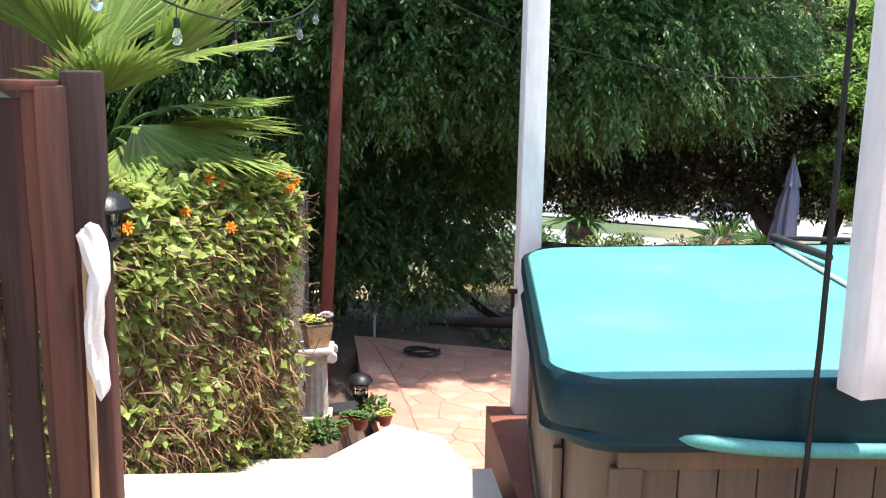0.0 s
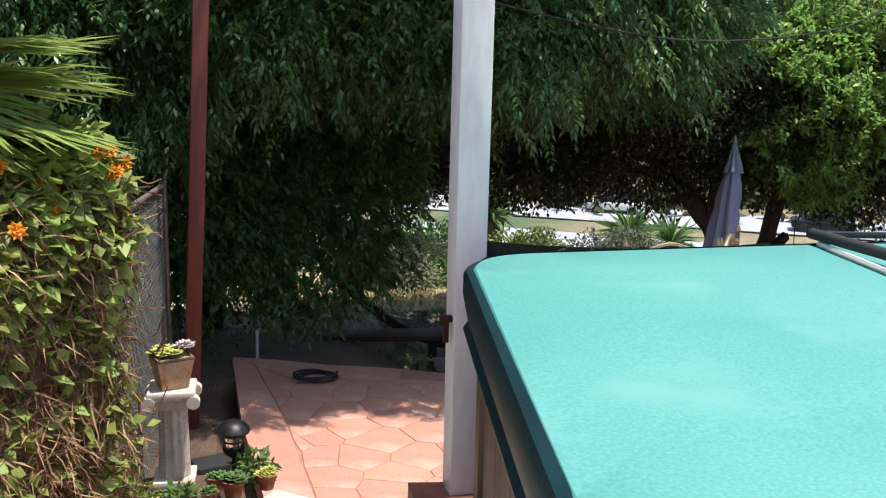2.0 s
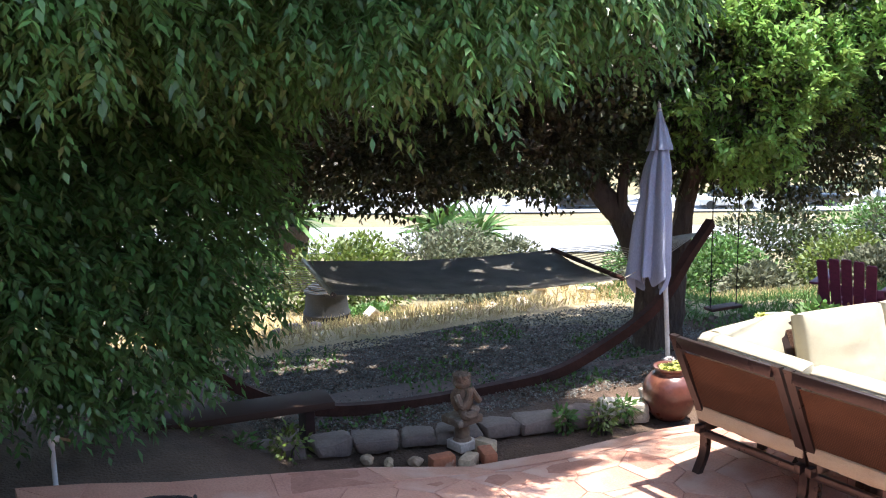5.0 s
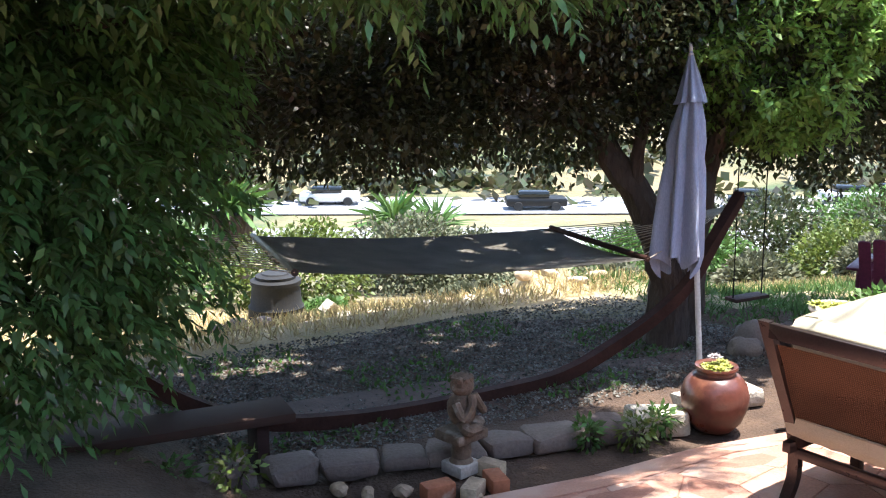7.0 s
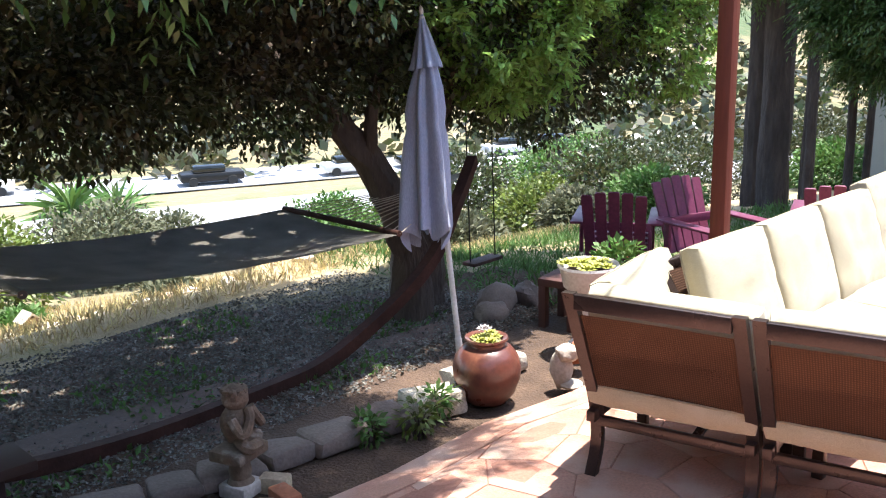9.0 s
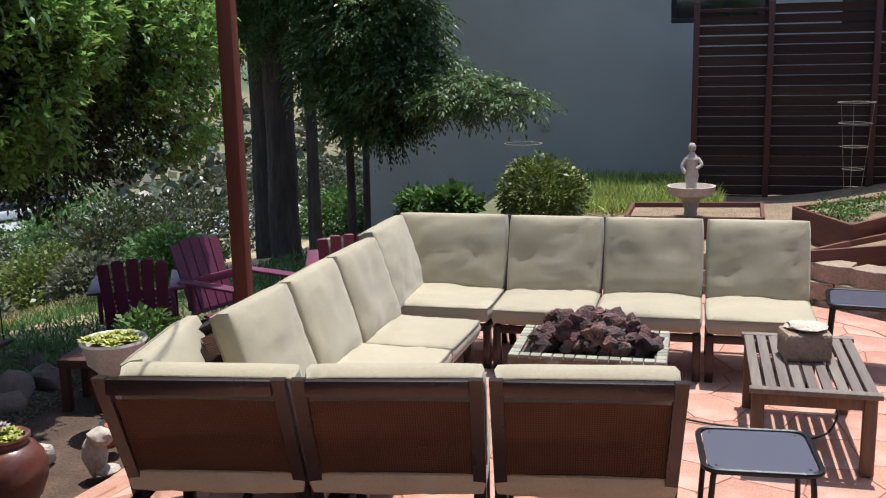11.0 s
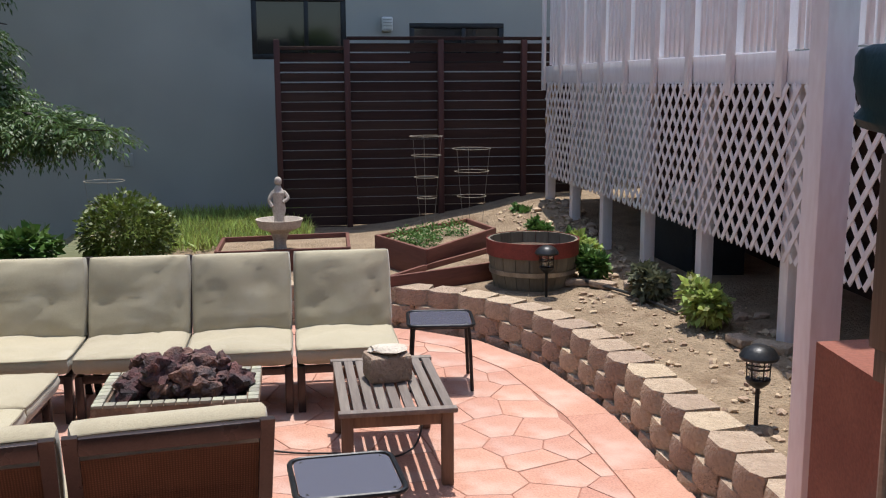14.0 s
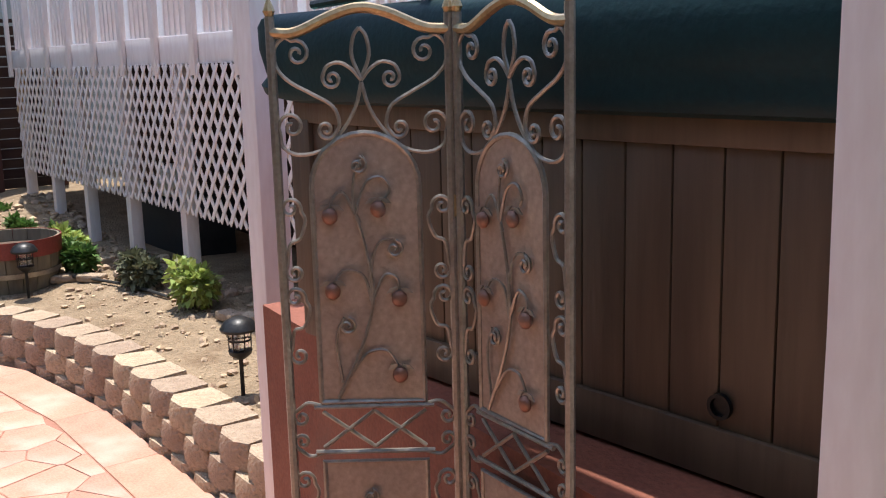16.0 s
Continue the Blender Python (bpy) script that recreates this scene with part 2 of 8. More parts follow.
M_FOUNTAIN = mat("pale_cast_stone", (0.52, 0.45, 0.38), (0.40, 0.34, 0.29), 0.9, scale=10, fine=60, bump=0.4)
M_IRON = mat("bronzed_iron", (0.36, 0.32, 0.27), (0.26, 0.22, 0.18), 0.34, 0.5, scale=14, fine=90, bump=0.2)
M_GOLDIRON = mat("gilded_iron", (0.42, 0.31, 0.17), (0.32, 0.23, 0.13), 0.35, 0.75, scale=14, fine=90, bump=0.2)
M_SHEET = mat("patinated_sheet", (0.43, 0.325, 0.25), (0.34, 0.25, 0.195), 0.5, 0.15, scale=6, fine=70, bump=0.25, stain=(0.30, 0.19, 0.11), stain_scale=4, stain_at=0.6)
M_APPLE = mat("painted_apple", (0.29, 0.125, 0.08), (0.24, 0.15, 0.115), 0.4, 0.3, scale=14)
M_ADIR = mat("plum_chair_paint", (0.155, 0.030, 0.070), (0.12, 0.025, 0.055), 0.5, scale=6, fine=50, bump=0.2)
M_BARREL = mat("barrel_stave", (0.20, 0.17, 0.12), (0.15, 0.125, 0.09), 0.8, scale=6, fine=40, bump=0.4, stretch=(1, 1, 0.15), vary=0.15)
M_BARRELRED = mat("red_barrel_band", (0.26, 0.05, 0.035), (0.20, 0.04, 0.03), 0.6, scale=8)
M_BEDWOOD = mat("red_bed_board", (0.17, 0.060, 0.040), (0.12, 0.043, 0.03), 0.7, scale=5, fine=40, bump=0.4, stretch=(0.15, 0.15, 1))
M_ASPHALT = mat("pale_road", (0.36, 0.36, 0.37), (0.32, 0.32, 0.33), 0.9, scale=0.3, fine=30)
M_HILL = mat("dry_hillside", (0.17, 0.145, 0.08), (0.24, 0.195, 0.11), 0.95, scale=0.12, fine=2.0, bump=0.5, depth=0.3, stain=(0.08, 0.11, 0.05), stain_scale=0.09, stain_at=0.5)
M_COMPOST = mat("black_bin_plastic", (0.022, 0.022, 0.024), (0.034, 0.034, 0.034), 0.7, scale=8, spec=0.2)
M_PVC = mat("white_pvc", (0.7, 0.69, 0.66), (0.62, 0.6, 0.56), 0.4)
M_RAG = mat("white_rag", (0.75, 0.70, 0.66), (0.66, 0.60, 0.56), 0.95, fine=120)
M_HANDLE = mat("tan_handle", (0.45, 0.29, 0.15), (0.38, 0.24, 0.12), 0.6, stretch=(1, 1, 0.1))
M_GRAVEL = mat("grey_gravel", (0.24, 0.225, 0.20), (0.12, 0.11, 0.09), 0.85, scale=6, island=0.4)
M_CHALK = mat("pale_boulder", (0.60, 0.53, 0.44), (0.48, 0.42, 0.34), 0.9, scale=7, fine=50, bump=0.8, depth=0.02)
M_ORANGEWOOD = mat("cedar_chair", (0.40, 0.17, 0.065), (0.33, 0.13, 0.05), 0.6, stretch=(1, 1, 0.15))


# ---- builders ----
def box(bm, c, s, m=None, bevel=0.0):
    """A box of size s round c, in the frame m."""
    made = bmesh.ops.create_cube(bm, size=1, matrix=(m or Matrix()) @ Matrix.Translation(c) @ Matrix.Diagonal((*s, 1)))
    if bevel:
        edges = list({e for v in made["verts"] for e in v.link_edges})
        bmesh.ops.bevel(bm, geom=edges, offset=bevel, segments=2, affect="EDGES", profile=0.5)
    return bm


def boxes(*items, bevel=0.0):
    bm = bmesh.new()
    for it in items:
        box(bm, it[0], it[1], it[2] if len(it) > 2 else None, bevel)
    return bm


def lathe(profile, n=24, bm=None, m=None, wobble=0.0, ring=False):
    """A turned shape from (radius, z) pairs."""
    bm = bm or bmesh.new()
    m = m or Matrix()
    rings = []
    for k, (r, z) in enumerate(profile):
        rings.append([bm.verts.new(m @ Vector((r * (1 + wobble * math.sin(3 * a + k)) * math.cos(a), r * (1 + wobble * math.cos(2 * a + k)) * math.sin(a), z)))
                      for a in (2 * math.pi * i / n for i in range(n))])
    for a, b in zip(rings, rings[1:]):
        for i in range(n):
            bm.faces.new((a[i], a[(i + 1) % n], b[(i + 1) % n], b[i]))
    if ring:
        for i in range(n):
            bm.faces.new((rings[-1][i], rings[-1][(i + 1) % n], rings[0][(i + 1) % n], rings[0][i]))
        return bm
    bm.faces.new(list(reversed(rings[0])))
    bm.faces.new(rings[-1])
    return bm


def tube(points, radius, n=8, bm=None, taper=None):
    """A round bar along points; taper: the end's radius."""
    bm = bm or bmesh.new()
    pts = [Vector(p) for p in points]
    rings = []
    up = Vector((0, 0, 1))
    d0 = (pts[1] - pts[0]).normalized()
    side = d0.cross(up)
    if side.length < 0.05:
        side = d0.cross(Vector((1, 0, 0)))
    side.normalize()
    for i, p in enumerate(pts):
        d = (pts[min(i + 1, len(pts) - 1)] - pts[max(i - 1, 0)]).normalized()
        side = (side - d * side.dot(d)).normalized()
        other = d.cross(side)
        r = radius if taper is None else radius + (taper - radius) * i / (len(pts) - 1)
        rings.append([bm.verts.new(p + (side * math.cos(a) + other * math.sin(a)) * r) for a in (2 * math.pi * k / n for k in range(n))])
    for a, b in zip(rings, rings[1:]):
        for i in range(n):
            bm.faces.new((a[i], a[(i + 1) % n], b[(i + 1) % n], b[i]))
    bm.faces.new(list(reversed(rings[0])))
    bm.faces.new(rings[-1])
    return bm


def smooth_line(points, steps=6):
    """Catmull-Rom through points."""
    p = [Vector(q) for q in points]
    p = [p[0] * 2 - p[1]] + p + [p[-1] * 2 - p[-2]]
    out = []
    for i in range(1, len(p) - 2):
        a, b, c, d = p[i - 1], p[i], p[i + 1], p[i + 2]
        for k in range(steps):
            t = k / steps
            out.append(0.5 * (2 * b + (c - a) * t + (2 * a - 5 * b + 4 * c - d) * t * t + (3 * b - a - 3 * c + d) * t ** 3))
    out.append(p[-2])
    return out


def prism(outline, z0, z1, bm=None, m=None, top=1.0):
    """An outline (x, y) raised from z0 to z1."""
    bm = bm or bmesh.new()
    m = m or Matrix()
    cx, cy = sum(p[0] for p in outline) / len(outline), sum(p[1] for p in outline) / len(outline)
    lo = [bm.verts.new(m @ Vector((x, y, z0))) for x, y in outline]
    hi = [bm.verts.new(m @ Vector((cx + (x - cx) * top, cy + (y - cy) * top, z1))) for x, y in outline]
    n = len(outline)
    for i in range(n):
        bm.faces.new((lo[i], lo[(i + 1) % n], hi[(i + 1) % n], hi[i]))
    bm.faces.new(list(reversed(lo)))
    bm.faces.new(hi)
    return bm


def rock(bm, c, size, seed, subdiv=2, rough=0.35, flat=1.0, m=None):
    """A lump of stone."""
    made = bmesh.ops.create_icosphere(bm, subdivisions=subdiv, radius=1)
    off = Vector((seed * 3.7, seed * 1.3, seed * 2.1))
    for v in made["verts"]:
        k = 1 + rough * noise.noise(v.co * 1.3 + off) + rough * 0.5 * noise.noise(v.co * 3.1 + off)
        v.co = Vector((v.co.x * k * size[0], v.co.y * k * size[1], v.co.z * k * size[2] * flat))
        v.co = (m @ v.co if m else v.co) + Vector(c)
    return bm


def mesh_of(name, bm, material, shade=True):
    bmesh.ops.recalc_face_normals(bm, faces=bm.faces)
    me = bpy.data.meshes.new(name)
    bm.to_mesh(me)
    bm.free()
    if material:
        me.materials.append(material)
    if shade:
        me.shade_smooth()
        me.set_sharp_from_angle(angle=radians(38))
    return me


def part(name, bm, material, parent, label="", at=None):
    """ONE mesh object under a thing or a part."""
    ob = new(name, mesh_of(name, bm, material))
    ob.parent = parent
    if at is not None:
        ob.matrix_basis = at
    return tagged(ob, label)


# The patio falls away from the walkway: its plot and the flower bed behind it are laid out in frames of their own,
# enlarged about the camera's late standpoint to keep its view.
HOUSE_SIDE = Matrix()
PLOT = Matrix.Translation((-0.025, -0.715, -0.203)) @ Matrix.Scale(1.1, 4)
BED = Matrix.Translation((-0.05, -1.43, -0.406)) @ Matrix.Scale(1.2, 4)
LAID = [HOUSE_SIDE]


def thing(name, label, category, m=None, group="", kind=""):
    ob = new(name)
    ob.empty_display_size = 0.1
    ob.matrix_basis = LAID[0] @ (m or Matrix())
    return tagged(ob, label, category, group, kind)


def solid(name, bm, material, label, category="", kind="", group="", m=None):
    """A thing of one mesh."""
    ob = new(name, mesh_of(name, bm, material))
    ob.matrix_basis = LAID[0] @ (m or Matrix())
    return tagged(ob, label, category, group, kind)


def quads(name, verts, material, smooth=True):
    """A mesh of loose quads from an array (n, 4, 3)."""
    v = np.asarray(verts, dtype=np.float32).reshape(-1, 3)
    n = len(v)
    me = bpy.data.meshes.new(name)
    me.vertices.add(n)
    me.vertices.foreach_set("co", v.ravel())
    me.loops.add(n)
    me.loops.foreach_set("vertex_index", np.arange(n, dtype=np.int32))
    me.polygons.add(n // 4)
    me.polygons.foreach_set("loop_start", np.arange(0, n, 4, dtype=np.int32))
    me.update(calc_edges=True)
    me.materials.append(material)
    return me


def unit(a):
    return a / np.maximum(np.linalg.norm(a, axis=-1, keepdims=True), 1e-6)


def leaf_quads(p, d, length, width, rng, droop=0.0, roll=1.0):
    """Pointed leaves at p along d."""
    n = len(p)
    d = unit(d + np.array([0, 0, -droop]))
    s = unit(np.cross(d, np.array([0, 0, 1.0]) + rng.normal(0, 0.5 * roll, (n, 3))))
    up = np.cross(s, d)
    le = (length * rng.uniform(0.7, 1.25, n))[:, None]
    w = (width * rng.uniform(0.75, 1.2, n))[:, None]
    mid = p + d * le * 0.45 + up * le * 0.06
    return np.stack([p, mid + s * w, p + d * le - up * le * 0.08, mid - s * w], 1)


def sprays(p, d, leaflets, span, length, width, rng, droop=0.5):
    """Compound leaves: leaflets in pairs along a hanging rib that starts at p."""
    n = len(p)
    d = unit(d)
    side = unit(np.cross(d, np.array([0, 0, 1.0]) + rng.normal(0, 0.35, (n, 3))))
    sp = span * rng.uniform(0.7, 1.3, n)[:, None]
    out = []
    for k in range(leaflets):
        f = (k // 2 + 1) / ((leaflets + 1) // 2)
        q = p + d * sp * f + np.array([0, 0, -1.0]) * sp * (droop * f * f)
        sign = 1 if k % 2 else -1
        dd = side * sign * 0.85 + d * 0.55 + np.array([0, 0, -droop * 0.9])
        if k == leaflets - 1:
            dd = d + np.array([0, 0, -droop * 1.6])
        out.append(leaf_quads(q, dd + rng.normal(0, 0.12, (n, 3)), length, width, rng, 0.1, 0.6))
    return np.concatenate(out)


def in_blobs(blobs, n, rng, shell=0.55):
    """Points in ellipsoids (x, y, z, rx, ry, rz), crowded to their skin, and the way outwards."""
    vol = np.array([b[3] * b[4] * b[5] for b in blobs]) ** 0.75
    pick = rng.choice(len(blobs), n, p=vol / vol.sum())
    b = np.array(blobs)[pick]
    u = unit(rng.normal(size=(n, 3)))
    r = (1 - (1 - shell) * rng.random(n) ** 1.4)[:, None]
    lump = 1 + 0.14 * np.sin(u[:, :1] * 7 + pick[:, None]) * np.cos(u[:, 1:2] * 6 + pick[:, None] * 2)
    return b[:, :3] + u * r * lump * b[:, 3:], u

M_DARKPOST = mat("dark_fence_post", (0.085, 0.030, 0.024), (0.06, 0.022, 0.018), 0.7, scale=5, fine=40, bump=0.3, stretch=(1, 1, 0.1))
# Stone darkened all over, so the trees' shade is put into its colour.
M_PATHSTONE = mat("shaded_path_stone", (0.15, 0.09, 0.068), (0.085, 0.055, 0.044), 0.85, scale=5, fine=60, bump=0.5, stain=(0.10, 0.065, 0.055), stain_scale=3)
M_WIRE = mat("dull_wire", (0.10, 0.10, 0.092), (0.07, 0.07, 0.065), 0.6, 0.3, scale=20)
M_STRAW = mat("straw_ground", (0.46, 0.36, 0.21), (0.36, 0.28, 0.16), 0.95, scale=2.5, fine=40, bump=0.7, depth=0.03, stain=(0.26, 0.25, 0.12), stain_scale=0.8, stain_at=0.58)
# Bright copy of the oak's leaf: sunlight is put into the colour.
M_SUNLEAF = mat("sunlit_leaf", (0.30, 0.45, 0.115), (0.21, 0.36, 0.09), 0.4, scale=3, island=0.35, translucent=0.5)


# ---- ground, valley and roads ----
WALL_LINE = smooth_line([(3.85, 5.02, 0), (5.1, 5.02, 0), (6.0, 5.03, 0), (7.15, 5.18, 0), (7.95, 5.52, 0), (8.45, 6.05, 0), (8.75, 6.8, 0), (8.85, 7.8, 0), (8.85, 9.2, 0)], 12)
VALLEY = Vector((0.454, 0.891, 0))


def ramp(v, a, b):
    t = max(0.0, min(1.0, (v - a) / (b - a)))
    return t * t * (3 - 2 * t)


def wall_y(x):
    """The y of the retaining wall's line at x, on the side of the patio."""
    best = 5.0
    for p in WALL_LINE:
        if p.x <= x and p.y < 6.2:
            best = p.y
    return best


def terrace(x, y):
    """Whether (x, y) lies on the raised garden."""
    if x < 3.9:
        return y < 4.9
    if x > 8.85:
        return y < 9.6
    return y < max((p.y for p in WALL_LINE if p.x <= x), default=5.0) and not (x < 8.0 and y > wall_y(x))


def plot_height(x, y):
    """The ground in the plot's own frame."""
    s = x * VALLEY.x + y * VALLEY.y
    h = -0.08 * ramp(y, 10.5, 10.8) - 0.47 * ramp(y, 11.0, 15.5)
    if s > 16.5:
        h = -0.55 - 9.2 * ramp(s, 12.0, 60.0)
    h -= 0.5 * ramp(y, 14.2, 17.0) * (1 - ramp(s, 30, 55))
    if s > 80:
        h += 30 * ramp(s, 82, 190)
    h += 0.04 * noise.noise(Vector((x * 0.6, y * 0.6, 0)))
    if x > 6 and y > 10.0 and s < 16.5:
        h = -0.45 * ramp(x, 6.2, 8.3) * ramp(y, 10.2, 10.9) - 0.15 * ramp(y, 9.5, 13) - 0.3 * ramp(y, 12, 17)
    if terrace(x, y):
        h = 0.26 + 0.10 * ramp(5.0 - y, 0, 1.2) + 0.28 * ramp(x, 9.5, 12.0) * ramp(6.5 - y, 0, 2.5) + 0.03 * noise.noise(Vector((x, y, 3)))
    elif y < 10.15 and -0.15 < x < 8.9:
        h = -0.26
    elif -0.9 < x <= 0.25 and y < 10:
        h = 0.34 - 0.42 * ramp(y, 7.2, 9.0)
    if x < 0.9 and y < 6.6:
        h = 0.3 + 1.1 * ramp(6.0 - y, 0, 6)
    if x <= -0.9 and y < 9:
        h = 0.3 + 1.1 * ramp(6.0 - y, 0, 6)
    return h


def height(x, y):
    """The ground: the plot's own, let down to the level of the patio and the bed."""
    h = plot_height(x, y)
    low = 1.1 * plot_height((x + 0.025) / 1.1, (y + 0.715) / 1.1) - 0.203
    h += (low - h) * ramp(x, 1.4, 3.0) * (1 - ramp(y, 10.4, 10.7))
    bed = -0.45 - 0.12 * ramp(y, 11.5, 15.5) + 0.02 * noise.noise(Vector((x, y, 8)))
    return h + (bed - h) * ramp(y, 10.1, 10.45) * (1 - ramp(y, 14.6, 15.6)) * ramp(x, 0.9, 2.0) * (1 - ramp(x, 6.6, 7.4))


def patio_z(x, y):
    """The patio's fall from the walkway to the sofa and on to the flower bed."""
    return -0.203 * ramp(x, 1.3, 3.1) - 0.21 * ramp(y, 9.9, 10.9) * ramp(x, 1.2, 2.8) * (1 - ramp(x, 5.8, 7.2))


def ground_sheet():
    def axis(lo, hi, step, far):
        a = list(np.arange(lo, hi, step))
        d, out = step, []
        v = hi
        while v < far:
            out.append(v)
            d *= 1.16
            v += d
        back, v, d = [], lo, step
        while v > -far:
            d *= 1.16
            v -= d
            back.append(v)
        return back[::-1] + a + out + [far]
    xs, ys = axis(-2.0, 14.0, 0.14, 900), axis(2.0, 16.5, 0.14, 900)
    bm = bmesh.new()
    grid = [[bm.verts.new((x, y, height(x, y))) for x in xs] for y in ys]
    faces = []
    for j in range(len(ys) - 1):
        for i in range(len(xs) - 1):
            f = bm.faces.new((grid[j][i], grid[j][i + 1], grid[j + 1][i + 1], grid[j + 1][i]))
            c = f.calc_center_median()
            s = c.x * VALLEY.x + c.y * VALLEY.y
            lx, ly = (c.x + 0.025) / 1.1, (c.y + 0.715) / 1.1
            f.material_index = 0 if terrace(lx, ly) or (c.y < 9 and c.x > 8) else (2 if s > 14.8 else 1)
            if c.x > 8.5 and c.y > 9:
                f.material_index = 2
            if s < 19.5 and c.y > 14.15 + 0.2 * math.sin(c.x * 1.7) or (c.x > 6.9 and c.y > 12.9 and s < 19.5):
                f.material_index = 3
    me = mesh_of("ground", bm, M_DIRT)
    me.materials.append(M_SOIL)
    me.materials.append(M_HILL)
    me.materials.append(M_STRAW)
    return tagged(new("ground", me), "dry garden soil sloping down to a scrubby valley", "ground", kind="structure")


ground_sheet()


def road_strip(s0, s1):
    side = Vector((VALLEY.y, -VALLEY.x, 0))
    bm = bmesh.new()
    for k in range(-30, 30):
        a, b = side * k * 12, side * (k + 1) * 12
        vs = [bm.verts.new(VALLEY * s + q + Vector((0, 0, -9.66))) for s, q in ((s0, a), (s1, a), (s1, b), (s0, b))]
        bm.faces.new(vs)
    bmesh.ops.remove_doubles(bm, verts=bm.verts, dist=0.01)
    bmesh.ops.solidify(bm, geom=bm.faces[:], thickness=0.05)
    ob = solid("road", bm, M_ASPHALT, "pale sunlit highway in the valley", "road", "structure")
    bm = bmesh.new()
    for k in range(-60, 60):
        p = VALLEY * ((s0 + s1) / 2) + side * k * 5 + Vector((0, 0, -9.64))
        box(bm, p, (0.15, 2.0, 0.02), Matrix.Translation(p) @ pose(0, 0, 0, 0, 0, math.degrees(math.atan2(-VALLEY.x, VALLEY.y))) @ Matrix.Translation(-p))
    part("lane_marking", bm, M_PVC, ob)
    return ob


road_strip(61, 69)
road_strip(74.5, 82)

# ---- patio ----
PATIO = [(0.25, 7.0), (0.0, 9.2), (-0.1, 10.85), (0.3, 10.72), (0.74, 10.52), (1.3, 10.36), (1.93, 10.40), (2.77, 10.61), (3.48, 10.54), (4.32, 10.58), (4.90, 10.38), (5.87, 10.30),
         (7.02, 10.23), (8.77, 10.17), (9.54, 9.52), (9.54, 7.86), (9.43, 6.82), (9.14, 6.05), (8.63, 5.50), (7.81, 5.14), (6.57, 4.96), (5.58, 4.95), (4.21, 4.95), (0.7, 5.35), (0.6, 6.6)]


def inside(p, poly):
    c = False
    n = len(poly)
    for i in range(n):
        (x0, y0), (x1, y1) = poly[i], poly[(i + 1) % n]
        if (y0 > p[1]) != (y1 > p[1]) and p[0] < (x1 - x0) * (p[1] - y0) / (y1 - y0) + x0:
            c = not c
    return c


def patio_bed():
    """The mortar bed that shows in the joints, as a sheet of small squares that follows the fall."""
    bm = bmesh.new()
    grid, step = {}, 0.11
    for i in range(-2, 90):
        for j in range(42, 102):
            corners = [(i, j), (i + 1, j), (i + 1, j + 1), (i, j + 1)]
            if all(inside((a * step, b * step), PATIO) for a, b in corners):
                for q in corners:
                    if q not in grid:
                        grid[q] = bm.verts.new((q[0] * step, q[1] * step, patio_z(q[0] * step, q[1] * step) - 0.007))
                bm.faces.new([grid[q] for q in corners])
    return bm


patio = solid("pavement", patio_bed(), M_JOINT, "terracotta stamped concrete patio with flagstone joints", "pavement", "structure")


# ---- walkway beside the tub, with steps down ----
def walkway():
    bm = bmesh.new()
    prism([(-0.75, 5.75), (0.22, 7.02), (0.58, 6.75), (0.78, 5.9), (0.78, 5.4)], -0.1, 0.44, bm)
    vs = [(-1.3, -4, 0.3), (0.64, -4, 0.3), (0.64, 4.6, 0.3), (-1.3, 4.6, 0.3), (-1.3, -4, 1.72), (0.64, -4, 1.72), (0.64, 4.6, 1.15), (-1.3, 4.6, 1.15)]
    v = [bm.verts.new(p) for p in vs]
    for f in ((0, 1, 5, 4), (1, 2, 6, 5), (2, 3, 7, 6), (3, 0, 4, 7), (4, 5, 6, 7), (3, 2, 1, 0)):
        bm.faces.new([v[i] for i in f])
    path = solid("pavement_walkway", bm, M_CONC, "pale concrete walkway with steps down to the patio", "pavement", "structure")
    for y0, y1, z in ((5.35, 6.0, 0.62), (4.9, 5.35, 0.80), (4.6, 4.9, 0.98)):
        part("step", boxes(((-0.13, (y0 + y1) / 2, z / 2), (1.44, y1 - y0 - 0.002, z)), bevel=0.012), M_CONC, path)
    return path


walkway()

# ---- tub plinth ----
bm = bmesh.new()
prism([(0.73, 2.6), (3.5, 2.6), (3.5, 5.24), (0.73, 5.56)], -0.1, 1.12, bm)
solid("plinth", bm, M_PLINTH, "red-brown painted concrete plinth under the hot tub", "plinth", "structure")


# ---- hot tub ----
def rounded(outline, r, n=6):
    out = []
    k = len(outline)
    for i in range(k):
        p, a, b = Vector((*outline[i], 0)), Vector((*outline[i - 1], 0)), Vector((*outline[(i + 1) % k], 0))
        u, w = (a - p).normalized(), (b - p).normalized()
        for j in range(n + 1):
            t = j / n
            q = (p + u * r) * (1 - t) ** 2 + p * 2 * t * (1 - t) + (p + w * r) * t * t
            out.append((q.x, q.y))
    return out


LID = [(0.60, 3.02), (3.18, 3.0), (3.26, 5.38), (0.87, 5.24)]


def scaled(outline, k):
    cx, cy = sum(p[0] for p in outline) / len(outline), sum(p[1] for p in outline) / len(outline)
    return [(cx + (x - cx) * k, cy + (y - cy) * k) for x, y in outline]


